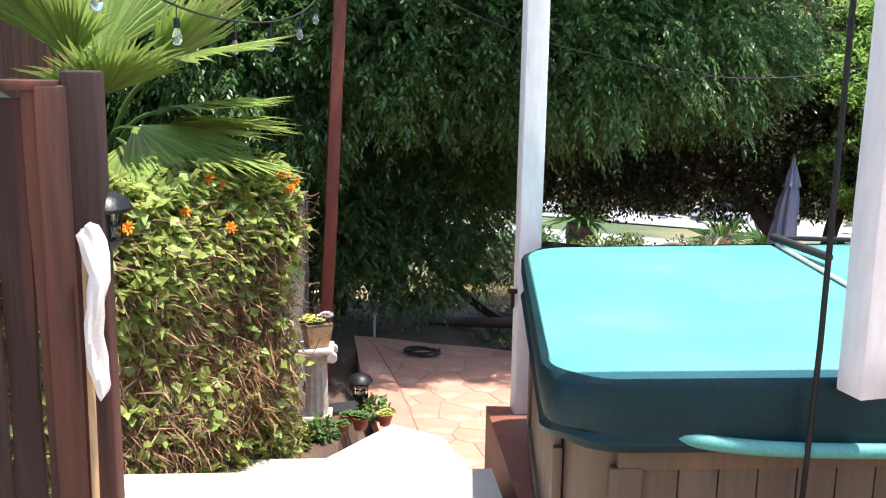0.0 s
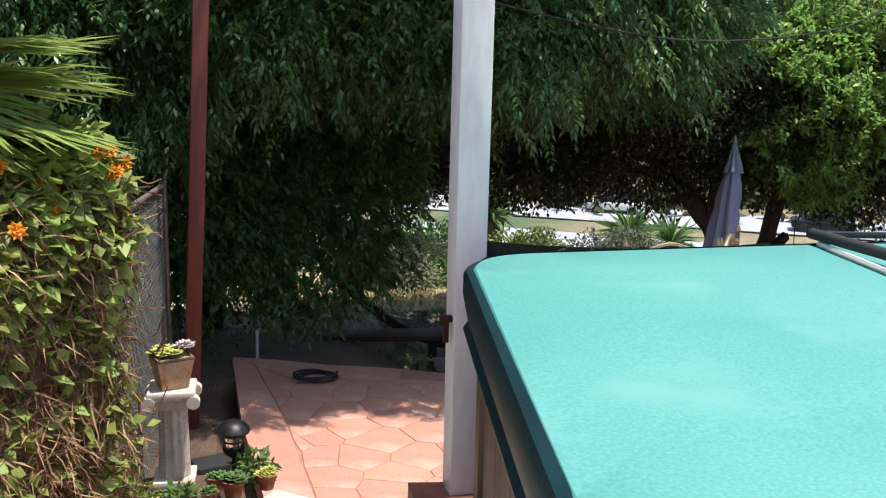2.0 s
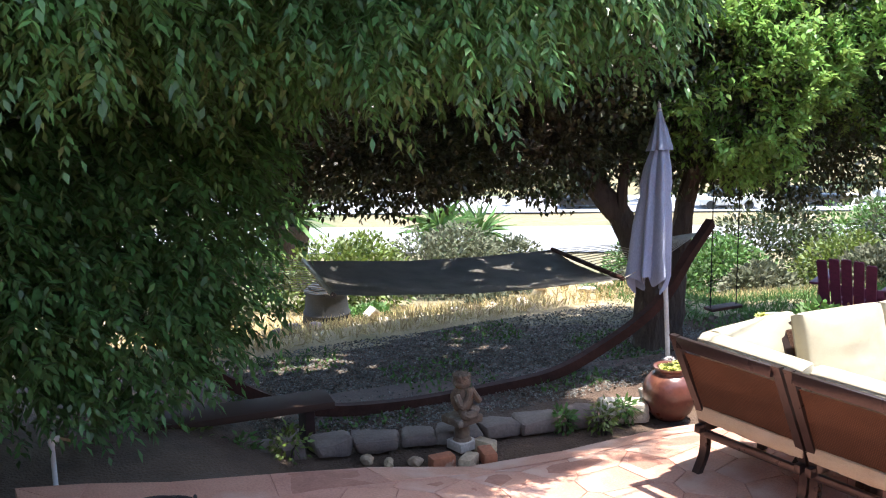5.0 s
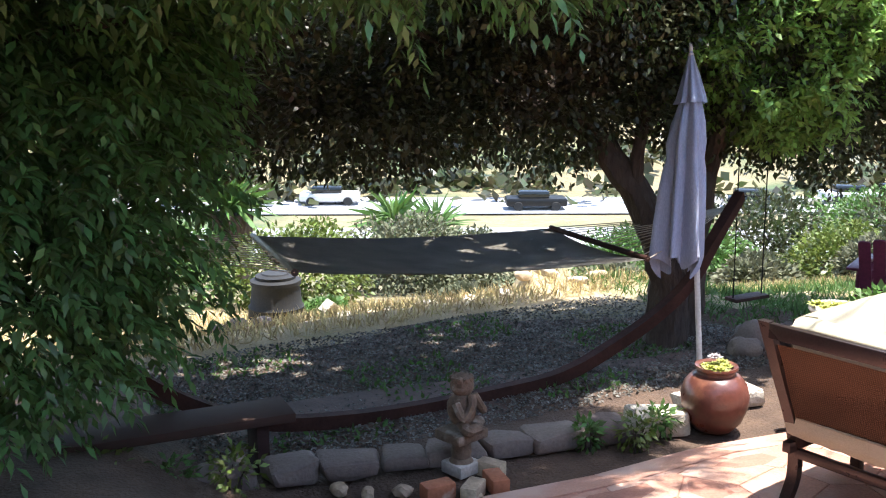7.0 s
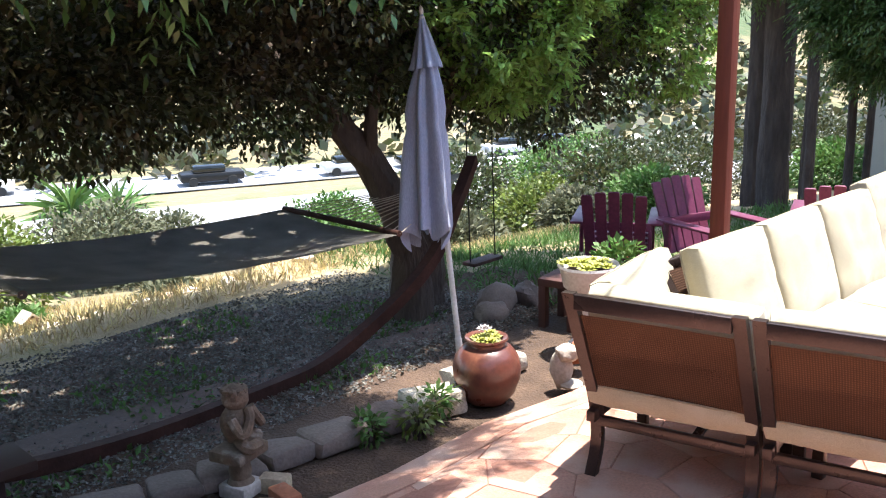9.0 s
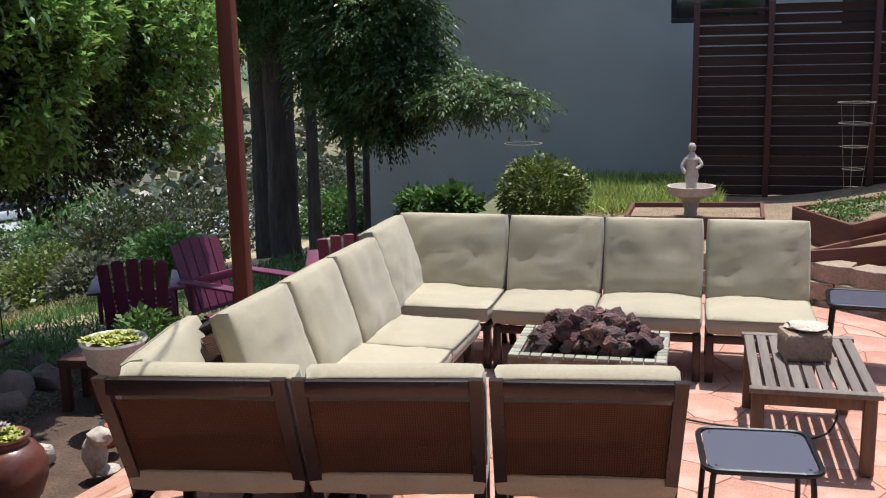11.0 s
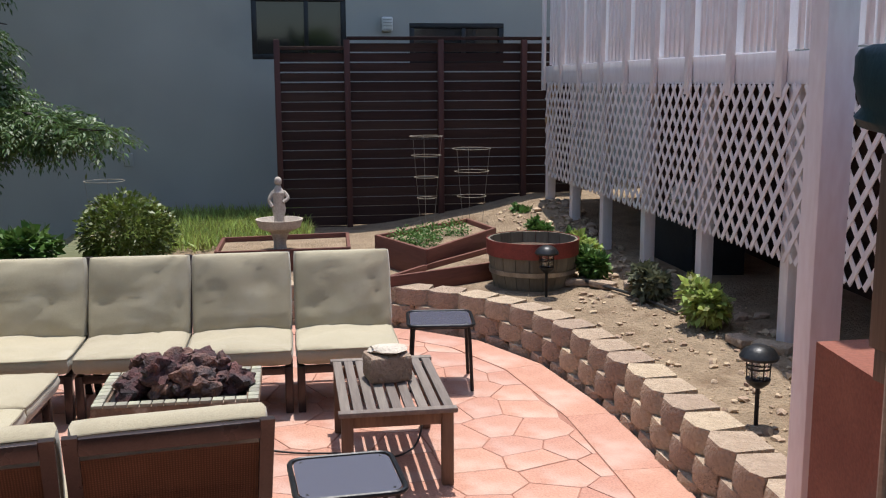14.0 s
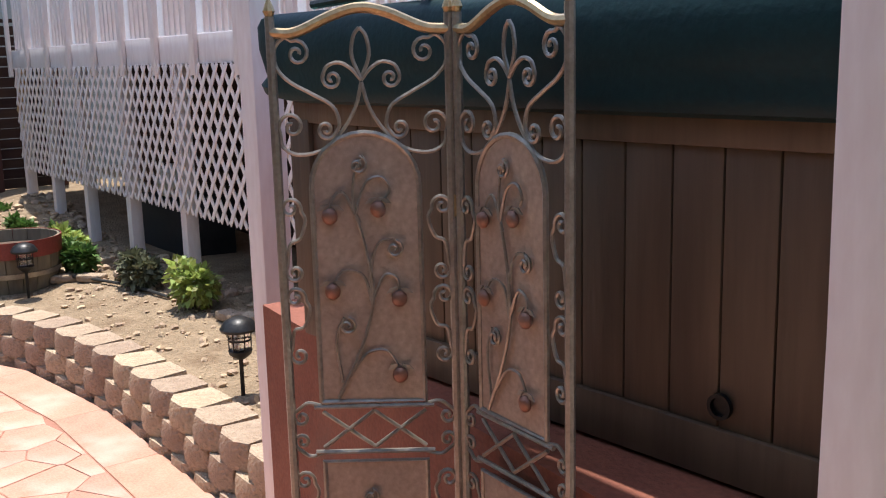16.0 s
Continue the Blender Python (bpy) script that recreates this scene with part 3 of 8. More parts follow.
def hot_tub():
    tub = thing("hot_tub", "hot tub with brown slatted cabinet on a painted plinth", "hot tub")
    base = scaled(LID, 0.94)
    ring = rounded(base, 0.22)
    bm = prism(ring, 1.13, 1.93)
    part("shell", bm, M_SKIRT, tub)
    for i in range(4):
        a, b = Vector((*base[i], 0)), Vector((*base[(i + 1) % 4], 0))
        d = (b - a).normalized()
        out = Vector((d.y, -d.x, 0))
        length = (b - a).length - 0.44
        mid = (a + b) / 2
        rz = math.degrees(math.atan2(d.y, d.x))
        fr = Matrix.Translation(mid + out * 0.004) @ pose(0, 0, 0, 0, 0, rz)
        part("lower_rail", boxes(((0, -0.012, 1.185), (length + 0.1, 0.03, 0.11)), bevel=0.004), M_SKIRT, tub, at=fr)
        part("upper_rail", boxes(((0, -0.012, 1.86), (length + 0.1, 0.03, 0.08)), bevel=0.004), M_SKIRT, tub, at=fr)
        for sx in (-1, 1):
            part("stile", boxes(((sx * (length / 2 + 0.02), -0.013, 1.53), (0.11, 0.034, 0.60)), bevel=0.004), M_SKIRT, tub, at=fr)
        cols = 14
        for k in range(cols):
            w = (length - 0.05) / cols
            x = -length / 2 + 0.025 + (k + 0.5) * w
            part("panel", boxes(((x, -0.004, 1.53), (w - 0.0045, 0.016, 0.60)), bevel=0.003), M_SKIRT, tub, at=fr)
        if i == 2:
            part("drain_hole", lathe([(0.028, 0), (0.028, 0.012), (0.02, 0.012), (0.02, 0.002)], 16), M_BLACK, tub, "round black drain opening",
                 at=fr @ Matrix.Translation((0.64, -0.016, 1.29)) @ pose(0, 0, 0, 90))
    return tub


hot_tub()


def tub_cover():
    cover = thing("tub_cover", "faded turquoise vinyl cover closed on the hot tub", "cover")
    for half in range(2):
        f0, f1 = (0.0, 0.597) if half == 0 else (0.60, 1.0)
        def at_f(f):
            fr = Vector((*LID[0], 0)).lerp(Vector((*LID[1], 0)), f)
            bk = Vector((*LID[3], 0)).lerp(Vector((*LID[2], 0)), f)
            return fr, bk
        (a, d), (b, c) = at_f(f0), at_f(f1)
        quad = [(a.x, a.y), (b.x, b.y), (c.x, c.y), (d.x, d.y)]
        ring = []
        for i, p in enumerate(quad):
            r = 0.26 if (half == 0 and i in (0, 3)) or (half == 1 and i in (1, 2)) else 0.01
            pv = Vector((*p, 0))
            u = (Vector((*quad[i - 1], 0)) - pv).normalized()
            w = (Vector((*quad[(i + 1) % 4], 0)) - pv).normalized()
            for j in range(9):
                t = j / 8
                q = (pv + u * r) * (1 - t) ** 2 + pv * 2 * t * (1 - t) + (pv + w * r) * t * t
                ring.append((q.x, q.y))
        cx, cy = sum(p[0] for p in ring) / len(ring), sum(p[1] for p in ring) / len(ring)
        bm = bmesh.new()
        levels = [(1.0, 2.03), (1.004, 2.10), (0.996, 2.135), (0.975, 2.15), (0.7, 2.156), (0.35, 2.162)]
        rows = [[bm.verts.new((cx + (x - cx) * k, cy + (y - cy) * k, z)) for x, y in ring] for k, z in levels]
        n = len(ring)
        for lo, hi in zip(rows, rows[1:]):
            for i in range(n):
                bm.faces.new((lo[i], lo[(i + 1) % n], hi[(i + 1) % n], hi[i]))
        bm.faces.new(rows[-1])
        bm.faces.new(list(reversed(rows[0])))
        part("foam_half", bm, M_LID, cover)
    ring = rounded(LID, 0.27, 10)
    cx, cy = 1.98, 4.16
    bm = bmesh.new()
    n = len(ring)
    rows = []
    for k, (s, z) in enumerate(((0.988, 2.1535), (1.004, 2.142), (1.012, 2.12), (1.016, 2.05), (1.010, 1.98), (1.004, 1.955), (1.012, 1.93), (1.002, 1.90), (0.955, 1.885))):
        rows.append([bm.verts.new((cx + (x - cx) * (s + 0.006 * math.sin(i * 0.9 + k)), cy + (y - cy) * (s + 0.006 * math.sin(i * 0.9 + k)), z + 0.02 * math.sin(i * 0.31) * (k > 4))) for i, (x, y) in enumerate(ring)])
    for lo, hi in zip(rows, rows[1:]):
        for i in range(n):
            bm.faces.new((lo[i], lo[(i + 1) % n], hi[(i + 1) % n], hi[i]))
    part("hanging_flap", bm, M_LIDSHADE, cover, "teal skirt hanging round the rim, shade put into its colour")
    # Lid teal on this fold of the flap paints the light it catches.
    part("hem_fold", tube(smooth_line([(0.95, 3.06, 1.965), (1.2, 2.99, 1.935), (1.6, 2.965, 1.918), (2.4, 2.96, 1.912), (3.1, 3.0, 1.92)], 5), 0.026, 10), M_LID, cover, "fold along the hem, painted lit teal")
    f = 0.5985
    fr, bk = Vector((*LID[0], 0)).lerp(Vector((*LID[1], 0)), f), Vector((*LID[3], 0)).lerp(Vector((*LID[2], 0)), f)
    part("hinge_band", tube([fr + Vector((0, 0.05, 2.158)), bk + Vector((0, -0.06, 2.158))], 0.012, 6), M_POLE, cover, "worn pale fold seam")
    part("grip_bar", tube([(2.30, 5.33, 2.19), (2.34, 4.72, 2.20)], 0.022, 10), M_RUBBER, cover, "black foam grip")
    part("lift_arm", tube([(2.30, 5.30, 2.19), (2.9, 5.30, 2.175)], 0.014, 8), M_BLACK, cover, "black lift arm")
    part("stay_rod", tube([(1.45, 2.93, 3.55), (1.45, 2.93, 2.3), (1.45, 2.96, 1.6)], 0.010, 8), M_BLACK, cover, "thin black rod")
    return cover


tub_cover()


# ---- posts and beams ----
def timber(name, p, width, z0, z1, material, label, turn=0.0):
    bm = boxes(((0, 0, (z0 + z1) / 2), (width, width, z1 - z0)), bevel=0.006)
    bmesh.ops.subdivide_edges(bm, edges=[e for e in bm.edges if abs((e.verts[0].co - e.verts[1].co).z) > 0.5], cuts=10)
    for v in bm.verts:
        v.co.x += 0.003 * noise.noise(Vector((v.co.z * 2, p[0], 0)))
        v.co.y += 0.003 * noise.noise(Vector((v.co.z * 2, p[1], 5)))
    return solid(name, bm, material, label, "post", m=pose(p[0], p[1], 0, 0, 0, turn))


timber("white_post", (0.935, 5.478), 0.125, 1.115, 3.75, M_WHITE, "white-painted square post standing on the plinth corner", 4)
hook = solid("gate_hook", boxes(((0, 0, 0), (0.02, 0.03, 0.09)), ((0, 0.0, 0.05), (0.05, 0.03, 0.025)), bevel=0.004), M_STANDWOOD, "rusty metal latch on the white post", "latch", m=pose(0.85, 5.44, 1.80))
LAID[0] = PLOT
timber("white_post", (3.735, 5.11), 0.125, -0.05, 3.75, M_WHITE, "white-painted square post at the end of the block wall", 0)
LAID[0] = HOUSE_SIDE
timber("white_post", (1.61, 2.93), 0.12, 2.13, 3.75, M_WHITE, "short white-painted post hanging above the tub cover", 12)
bm = boxes(((2.3, 5.27, 3.83), (3.6, 0.12, 0.16)), ((1.9, 2.93, 3.83), (3.8, 0.12, 0.16)), bevel=0.006)
solid("beam", bm, M_WHITE, "white-painted timber beams over the posts", "beam", "structure")
timber("red_post", (-0.30, 9.35), 0.115, -0.1, 4.6, M_REDPOST, "red-stained timber post leaning beside the patio", 6).matrix_basis = pose(-0.30, 9.35, 1.75, 0, 2.8, 6) @ pose(0, 0, -1.75)
timber("red_post", (6.99, 10.50), 0.115, -0.25, 4.6, M_REDPOST, "red-stained timber post behind the sofa", 3)

LAID[0] = PLOT


# ---- neighbour's house ----
def house():
    h = thing("house", "grey stucco neighbouring house with dark-framed windows", "house")
    x, y0, y1, top = 14.5, -3.0, 12.05, 6.4
    holes = [(6.27, 7.57, 2.36, 3.22), (4.02, 5.38, 2.30, 2.86)]
    bm = bmesh.new()
    ys = sorted({y0, y1, *[v for o in holes for v in o[:2]]})
    zs = sorted({-0.8, top, *[v for o in holes for v in o[2:]]})
    for a, b in zip(ys, ys[1:]):
        for c, d in zip(zs, zs[1:]):
            if not any(o[0] <= a and b <= o[1] and o[2] <= c and d <= o[3] for o in holes):
                box(bm, (x + 0.12, (a + b) / 2, (c + d) / 2), (0.24, b - a, d - c))
    box(bm, (x + 4, y1 - 0.12, 2.8), (7.5, 0.24, 7.2))
    bmesh.ops.remove_doubles(bm, verts=bm.verts, dist=0.0005)
    part("wall", bm, M_STUCCO, h)
    part("roof", boxes(((x + 4, (y0 + y1) / 2, top + 0.1), (8.6, y1 - y0 + 0.4, 0.2))), M_STUCCO, h)
    for a, b, c, d in holes:
        w = part("window", boxes(((x + 0.05, (a + b) / 2, c + 0.035), (0.08, b - a, 0.07)), ((x + 0.05, (a + b) / 2, d - 0.035), (0.08, b - a, 0.07)),
                                 ((x + 0.05, a + 0.035, (c + d) / 2), (0.08, 0.07, d - c - 0.14)), ((x + 0.05, b - 0.035, (c + d) / 2), (0.08, 0.07, d - c - 0.14)),
                                 ((x + 0.05, (a + b) / 2 - 0.1, (c + d) / 2), (0.07, 0.06, d - c - 0.14)), bevel=0.004), M_BLACK, h, "black window frame")
        for ya, yb in ((a + 0.07, (a + b) / 2 - 0.13), ((a + b) / 2 - 0.07, b - 0.07)):
            part("pane", boxes(((x + 0.07, (ya + yb) / 2, (c + d) / 2), (0.012, yb - ya, d - c - 0.14))), M_WINDOW, w)
    vent = part("vent_hood", boxes(((x - 0.05, 5.70, 2.84), (0.1, 0.15, 0.2)), bevel=0.02), M_PVC, h, "small white louvred vent")
    for k in range(4):
        part("louvre", boxes(((x - 0.108, 5.70, 2.77 + 0.045 * k), (0.02, 0.12, 0.01))), M_STUCCO, vent)
    part("outlet_cover", boxes(((x - 0.02, 9.3, 1.0), (0.04, 0.12, 0.18)), bevel=0.008), M_STUCCO, h)
    return h


house()


# ---- slatted fence ----
def slat_fence():
    f = thing("fence", "dark brown horizontal slat fence with red-brown posts", "fence", kind="structure")
    x = 12.6
    spans = [(3.4, 6.38, 2.57, 0.30), (6.38, 7.25, 2.45, 0.22)]
    for y0, y1, top, z0 in spans:
        z = top - 0.06
        while z > z0:
            step = 0.118
            gap = 0.016 if z > top - 0.45 else (0.012 if int(z * 10) % 3 == 0 else 0.006)
            part("slat", boxes(((x + 0.03 + random.uniform(-0.003, 0.003), (y0 + y1) / 2, z - 0.05), (0.022, y1 - y0, step - gap))), M_SLATFENCE, f)
            z -= step
        part("cap", boxes(((x + 0.02, (y0 + y1) / 2, top), (0.11, y1 - y0, 0.04)), bevel=0.004), M_SLATFENCE, f)
    for y in (3.45, 4.18, 5.23, 6.38, 7.22):
        part("post", boxes(((x - 0.03, y, 1.37), (0.08, 0.07, 2.36)), bevel=0.005), M_DARKPOST, f)
    return f


slat_fence()

# ---- unseen wall added behind the walkway to block skylight ----
LAID[0] = HOUSE_SIDE
solid("skylight_block_wall", boxes(((-1.2, -4.6, 2.6), (9.0, 0.25, 5.6)), bevel=0.01), M_STUCCO, "unseen stucco wall added to block skylight on the tub", "wall", "structure")


LAID[0] = PLOT


# ---- white deck with lattice ----
def deck():
    d = thing("deck", "raised white-painted deck with lattice skirt and slatted railing", "deck", kind="structure")
    y, x0, x1 = 4.0, 3.9, 12.1
    part("fascia", boxes((((x0 + x1) / 2, y + 0.02, 2.12), (x1 - x0, 0.04, 0.20)), bevel=0.004), M_WHITE, d)
    part("deck_floor", boxes((((x0 + x1) / 2, y - 1.6, 2.15), (x1 - x0, 3.2, 0.06))), M_WHITE, d)
    part("top_rail", boxes((((x0 + x1) / 2, y, 3.2), (x1 - x0, 0.10, 0.05)), bevel=0.004), M_WHITE, d)
    part("end_rail", boxes(((x1 - 0.03, y - 1.6, 2.6), (0.05, 3.1, 1.15))), M_WHITE, d)
    part("privacy_panel", boxes((((x0 + x1) / 2, y - 0.09, 2.70), (x1 - x0 - 0.1, 0.012, 0.92))), M_PANEL, d, "milky translucent panel behind the slats")
    slat = mesh_of("baluster", boxes(((0, 0, 0), (0.036, 0.030, 0.96)), bevel=0.003), M_WHITE)
    batten = mesh_of("batten", boxes(((0, 0, 0), (0.085, 0.035, 1.32)), bevel=0.004), M_WHITE)
    x, k = x0 + 0.05, 0
    while x < x1:
        ob = new("rail_post" if k % 7 == 0 else "baluster", batten if k % 7 == 0 else slat)
        ob.parent = d
        ob.location = (x, y + (0.062 if k % 7 == 0 else 0.0), 2.60 if k % 7 == 0 else 2.71)
        x += 0.105
        k += 1
    for px in (12.0, 10.93, 9.83, 8.64, 7.41, 6.07, 4.7):
        part("post", boxes(((px, y - 0.03, 1.05), (0.11, 0.10, 2.0)), bevel=0.005), M_WHITE, d)
    br = Matrix.Translation((11.8, y + 0.03, 1.78)) @ pose(0, 0, 0, 0, -32, 0)
    part("brace", boxes(((0, 0, 0), (0.09, 0.05, 0.55))), M_HANDLE, d, "raw timber brace", at=br)
    # Dark backing added close behind the lattice, in place of the under-deck shade.
    rear = boxes((((x0 + x1) / 2, y - 1.35, 1.15), (x1 - x0, 0.1, 1.9)))
    part("rear_wall", rear, M_SLATFENCE, d)
    # two layers of crossing laths, each lath clipped to the panel
    zlo, zhi, pitch, w = 0.93, 2.02, 0.150, 0.036
    for layer, sign in ((0, 1), (1, -1)):
        hh = zhi - zlo
        slope = 0.78
        c = x0 - hh * slope
        while c < x1 - 0.12 + hh * slope:
            xa, xb = (c, c + hh * slope) if sign > 0 else (c + hh * slope, c)
            za, zb = zlo, zhi
            lo, hi = x0 + 0.02, x1 - 0.2
            pts = []
            t0, t1 = 0.0, 1.0
            dx = xb - xa
            for bound, low in ((lo, True), (hi, False)):
                t = (bound - xa) / dx
                inside0 = xa >= lo if low else xa <= hi
                inside1 = xb >= lo if low else xb <= hi
                if not inside0 and not inside1:
                    t0, t1 = 1.0, 0.0
                elif not inside0:
                    t0 = max(t0, t)
                elif not inside1:
                    t1 = min(t1, t)
            if t1 - t0 > 0.02:
                a = Vector((xa + dx * t0, y + 0.055 + layer * 0.008, za + hh * t0))
                b = Vector((xa + dx * t1, y + 0.055 + layer * 0.008, za + hh * t1))
                dd = (b - a).normalized()
                n = Vector((-dd.z, 0, dd.x)) * (w / 2)
                q = Vector((0, 0.007, 0))
                bm = bmesh.new()
                vs = [bm.verts.new(p) for p in (a - n, b - n, b + n, a + n, a - n + q, b - n + q, b + n + q, a + n + q)]
                for f in ((4, 5, 6, 7), (3, 2, 1, 0), (0, 1, 5, 4), (2, 3, 7, 6), (1, 2, 6, 5), (3, 0, 4, 7)):
                    bm.faces.new([vs[i] for i in f])
                part("lath", bm, M_WHITE, d)
            c += pitch
    return d


M_PANEL = mat("milky_panel", (0.80, 0.80, 0.82), (0.7, 0.7, 0.72), 0.4, scale=1.5, translucent=0.6)
deck()


# ---- sofa modules ----
def rim(u, v, sx, sy):
    """A cushion's plan: sides drawn in a little between pointed corners, corners rounded off."""
    q = 1 - 0.035 * (u * v) ** 4
    return 0.5 * sx * u * q * (1 - 0.012 * (1 - v * v)), 0.5 * sy * v * q * (1 - 0.020 * (1 - u * u))


def pillow(sx, sy, sz, seed, n=22, k=18):
    """A stuffed box cushion: crowned faces, a boxed border, gathers at the seams and loose creases."""
    bm = bmesh.new()
    off = Vector((seed * 1.7, seed * 2.3, 0))
    sheets = []
    for side in (-1, 1):
        rows = []
        for j in range(k + 1):
            row = []
            for i in range(n + 1):
                u, v = math.sin((2 * i / n - 1) * 1.45) / math.sin(1.45), math.sin((2 * j / k - 1) * 1.45) / math.sin(1.45)
                x, y = rim(u, v, sx, sy)
                full = (max(0.0, 1 - abs(u) ** 6) * max(0.0, 1 - abs(v) ** 6)) ** 0.5
                z = 0.5 * sz * (0.56 + full * (0.30 + 0.16 * (1 - u * u) * (1 - v * v)))
                p = Vector((x * 6, y * 6, side * 3)) + off
                edge = max(abs(u), abs(v)) ** 5
                crease = 1 - abs(noise.noise(Vector((x * 3.1, y * 7.5, side * 2)) + off)) * 2
                z += full * (0.016 * noise.noise(p * 0.6) + 0.004 * noise.noise(p * 2.2) - 0.010 * max(0.0, crease - 0.72) * 3.5)
                z += 0.005 * edge * full * math.sin(22 * (u + v) + 4 * noise.noise(p))
                row.append(bm.verts.new((x, y, side * z)))
            rows.append(row)
        sheets.append(rows)
        for j in range(k):
            for i in range(n):
                f = [rows[j][i], rows[j][i + 1], rows[j + 1][i + 1], rows[j + 1][i]]
                bm.faces.new(f if side > 0 else f[::-1])
    def loop(r):
        return [r[0][i] for i in range(n)] + [r[j][n] for j in range(k)] + [r[k][i] for i in range(n, 0, -1)] + [r[j][0] for j in range(k, 0, -1)]
    lo, hi = loop(sheets[0]), loop(sheets[1])
    mid = [bm.verts.new((p.co + q.co) / 2 + Vector((p.co.x / sx, p.co.y / sy, 0)) * 0.022) for p, q in zip(lo, hi)]
    for i in range(len(lo)):
        j = (i + 1) % len(lo)
        bm.faces.new((lo[i], lo[j], mid[j], mid[i]))
        bm.faces.new((mid[i], mid[j], hi[j], hi[i]))
    return bm


def piping(sx, sy, z, r=0.0045):
    pts = []
    for a, b in (((-1, -1), (1, -1)), ((1, -1), (1, 1)), ((1, 1), (-1, 1)), ((-1, 1), (-1, -1))):
        for i in range(8):
            f = i / 8
            pts.append((*rim(a[0] + (b[0] - a[0]) * f, a[1] + (b[1] - a[1]) * f, sx, sy), z))
    return tube(pts + pts[:1], r, 5)


def sofa_module(name, w, m, seed, corner=0, lift=0.0, low=0.0):
    """Origin on the floor under the back; the sitter faces +y."""
    s = thing(name, "bronze-framed outdoor sofa section with khaki cushions and woven sling back" if not corner else "corner section of the bronze-framed khaki outdoor sofa",
              "sofa", m, "sections of the outdoor sofa")
    h = w / 2
    for sx in (-1, 1):
        leg = smooth_line([(sx * (h - 0.03), 0.17, 0.0), (sx * (h - 0.03), 0.23, 0.14), (sx * (h - 0.03), 0.20, 0.34), (sx * (h - 0.03), 0.075, 0.60), (sx * (h - 0.03), -0.065, 0.885 - low)], 5)
        bm = bmesh.new()
        rings = [[bm.verts.new(p + Vector((x, y, 0))) for x, y in ((-0.025, -0.02), (0.025, -0.02), (0.025, 0.02), (-0.025, 0.02))] for p in leg]
        for a, b in zip(rings, rings[1:]):
            for i in range(4):
                bm.faces.new((a[i], a[(i + 1) % 4], b[(i + 1) % 4], b[i]))
        bm.faces.new(list(reversed(rings[0])))
        bm.faces.new(rings[-1])
        part("back_upright", bm, M_BRONZE, s)
        part("front_leg", boxes(((sx * (h - 0.03), 0.76, 0.15), (0.05, 0.05, 0.30)), bevel=0.006), M_BRONZE, s)
        part("side_rail", boxes(((sx * (h - 0.03), 0.45, 0.275), (0.04, 0.60, 0.05)), bevel=0.005), M_BRONZE, s)
    part("top_rail", boxes(((0, -0.064, 0.850 - low), (w - 0.11, 0.036, 0.064)), bevel=0.006), M_BRONZE, s)
    part("lower_rail", boxes(((0, 0.215, 0.24), (w - 0.08, 0.03, 0.045)), bevel=0.005), M_BRONZE, s)
    part("front_rail", boxes(((0, 0.76, 0.275), (w - 0.08, 0.03, 0.05)), bevel=0.005), M_BRONZE, s)
    bm = bmesh.new()
    path = smooth_line([(0, 0.185, 0.37), (0, 0.11, 0.52), (0, 0.04, 0.68), (0, -0.015, 0.78)], 4)
    rows = [[bm.verts.new((x, p.y + 0.012 * math.cos(x / w * math.pi), p.z)) for x in np.linspace(-h + 0.05, h - 0.05, 9)] for p in path]
    for a, b in zip(rows, rows[1:]):
        for i in range(8):
            bm.faces.new((a[i], a[i + 1], b[i + 1], b[i]))
    bmesh.ops.solidify(bm, geom=bm.faces[:], thickness=0.006)
    part("sling", bm, M_SLING, s, "brown woven sling")
    seat = part("seat_cushion", pillow(w - 0.01, 0.68, 0.15, seed), M_CUSHION, s, at=pose(0, 0.50, 0.375))
    part("piping", piping(w - 0.006, 0.684, 0.042), M_PIPING, seat)
    tilt = Matrix.Translation((0, 0.195 - lift, 0.650 + lift)) @ pose(0, 0, 0, 108, 0, random.uniform(-1.5, 1.5))
    back = part("back_cushion", pillow(w - 0.012, 0.55, 0.17, seed + 7), M_CUSHION, s, at=tilt)
    part("piping", piping(w - 0.008, 0.554, 0.048), M_PIPING, back)
    if corner:
        side = Matrix.Translation((corner * (h - 0.10), 0.60, 0.655 + lift)) @ pose(0, 0, 0, 108, 0, 90 * corner)
        b2 = part("back_cushion", pillow(0.70, 0.55, 0.17, seed + 3), M_CUSHION, s, at=side)
        part("piping", piping(0.706, 0.554, 0.048), M_PIPING, b2)
        if corner < 0:
            return s
        part("side_top_rail", boxes(((corner * (h + 0.03), 0.42, 0.775), (0.045, 0.80, 0.05)), bevel=0.006), M_BRONZE, s)
        for yy in (0.1, 0.78):
            part("side_upright", boxes(((corner * (h + 0.01), yy, 0.375), (0.04, 0.05, 0.75)), bevel=0.005), M_BRONZE, s)
    return s


def module_along(a, b, seed, lift=0.0, corner=0, low=0.0):
    """A section whose top rail runs from a to b, with the seat to the left of that way."""
    a, b = Vector((*a, 0)), Vector((*b, 0))
    d = (b - a).normalized()
    fwd = Vector((-d.y, d.x, 0))
    c = (a + b) / 2 + fwd * 0.06
    rz = math.degrees(math.atan2(d.y, d.x))
    return sofa_module("sofa_corner" if corner else "sofa_section", (b - a).length - 0.012, pose(c.x, c.y, 0, 0, 0, rz), seed, corner, lift, low)


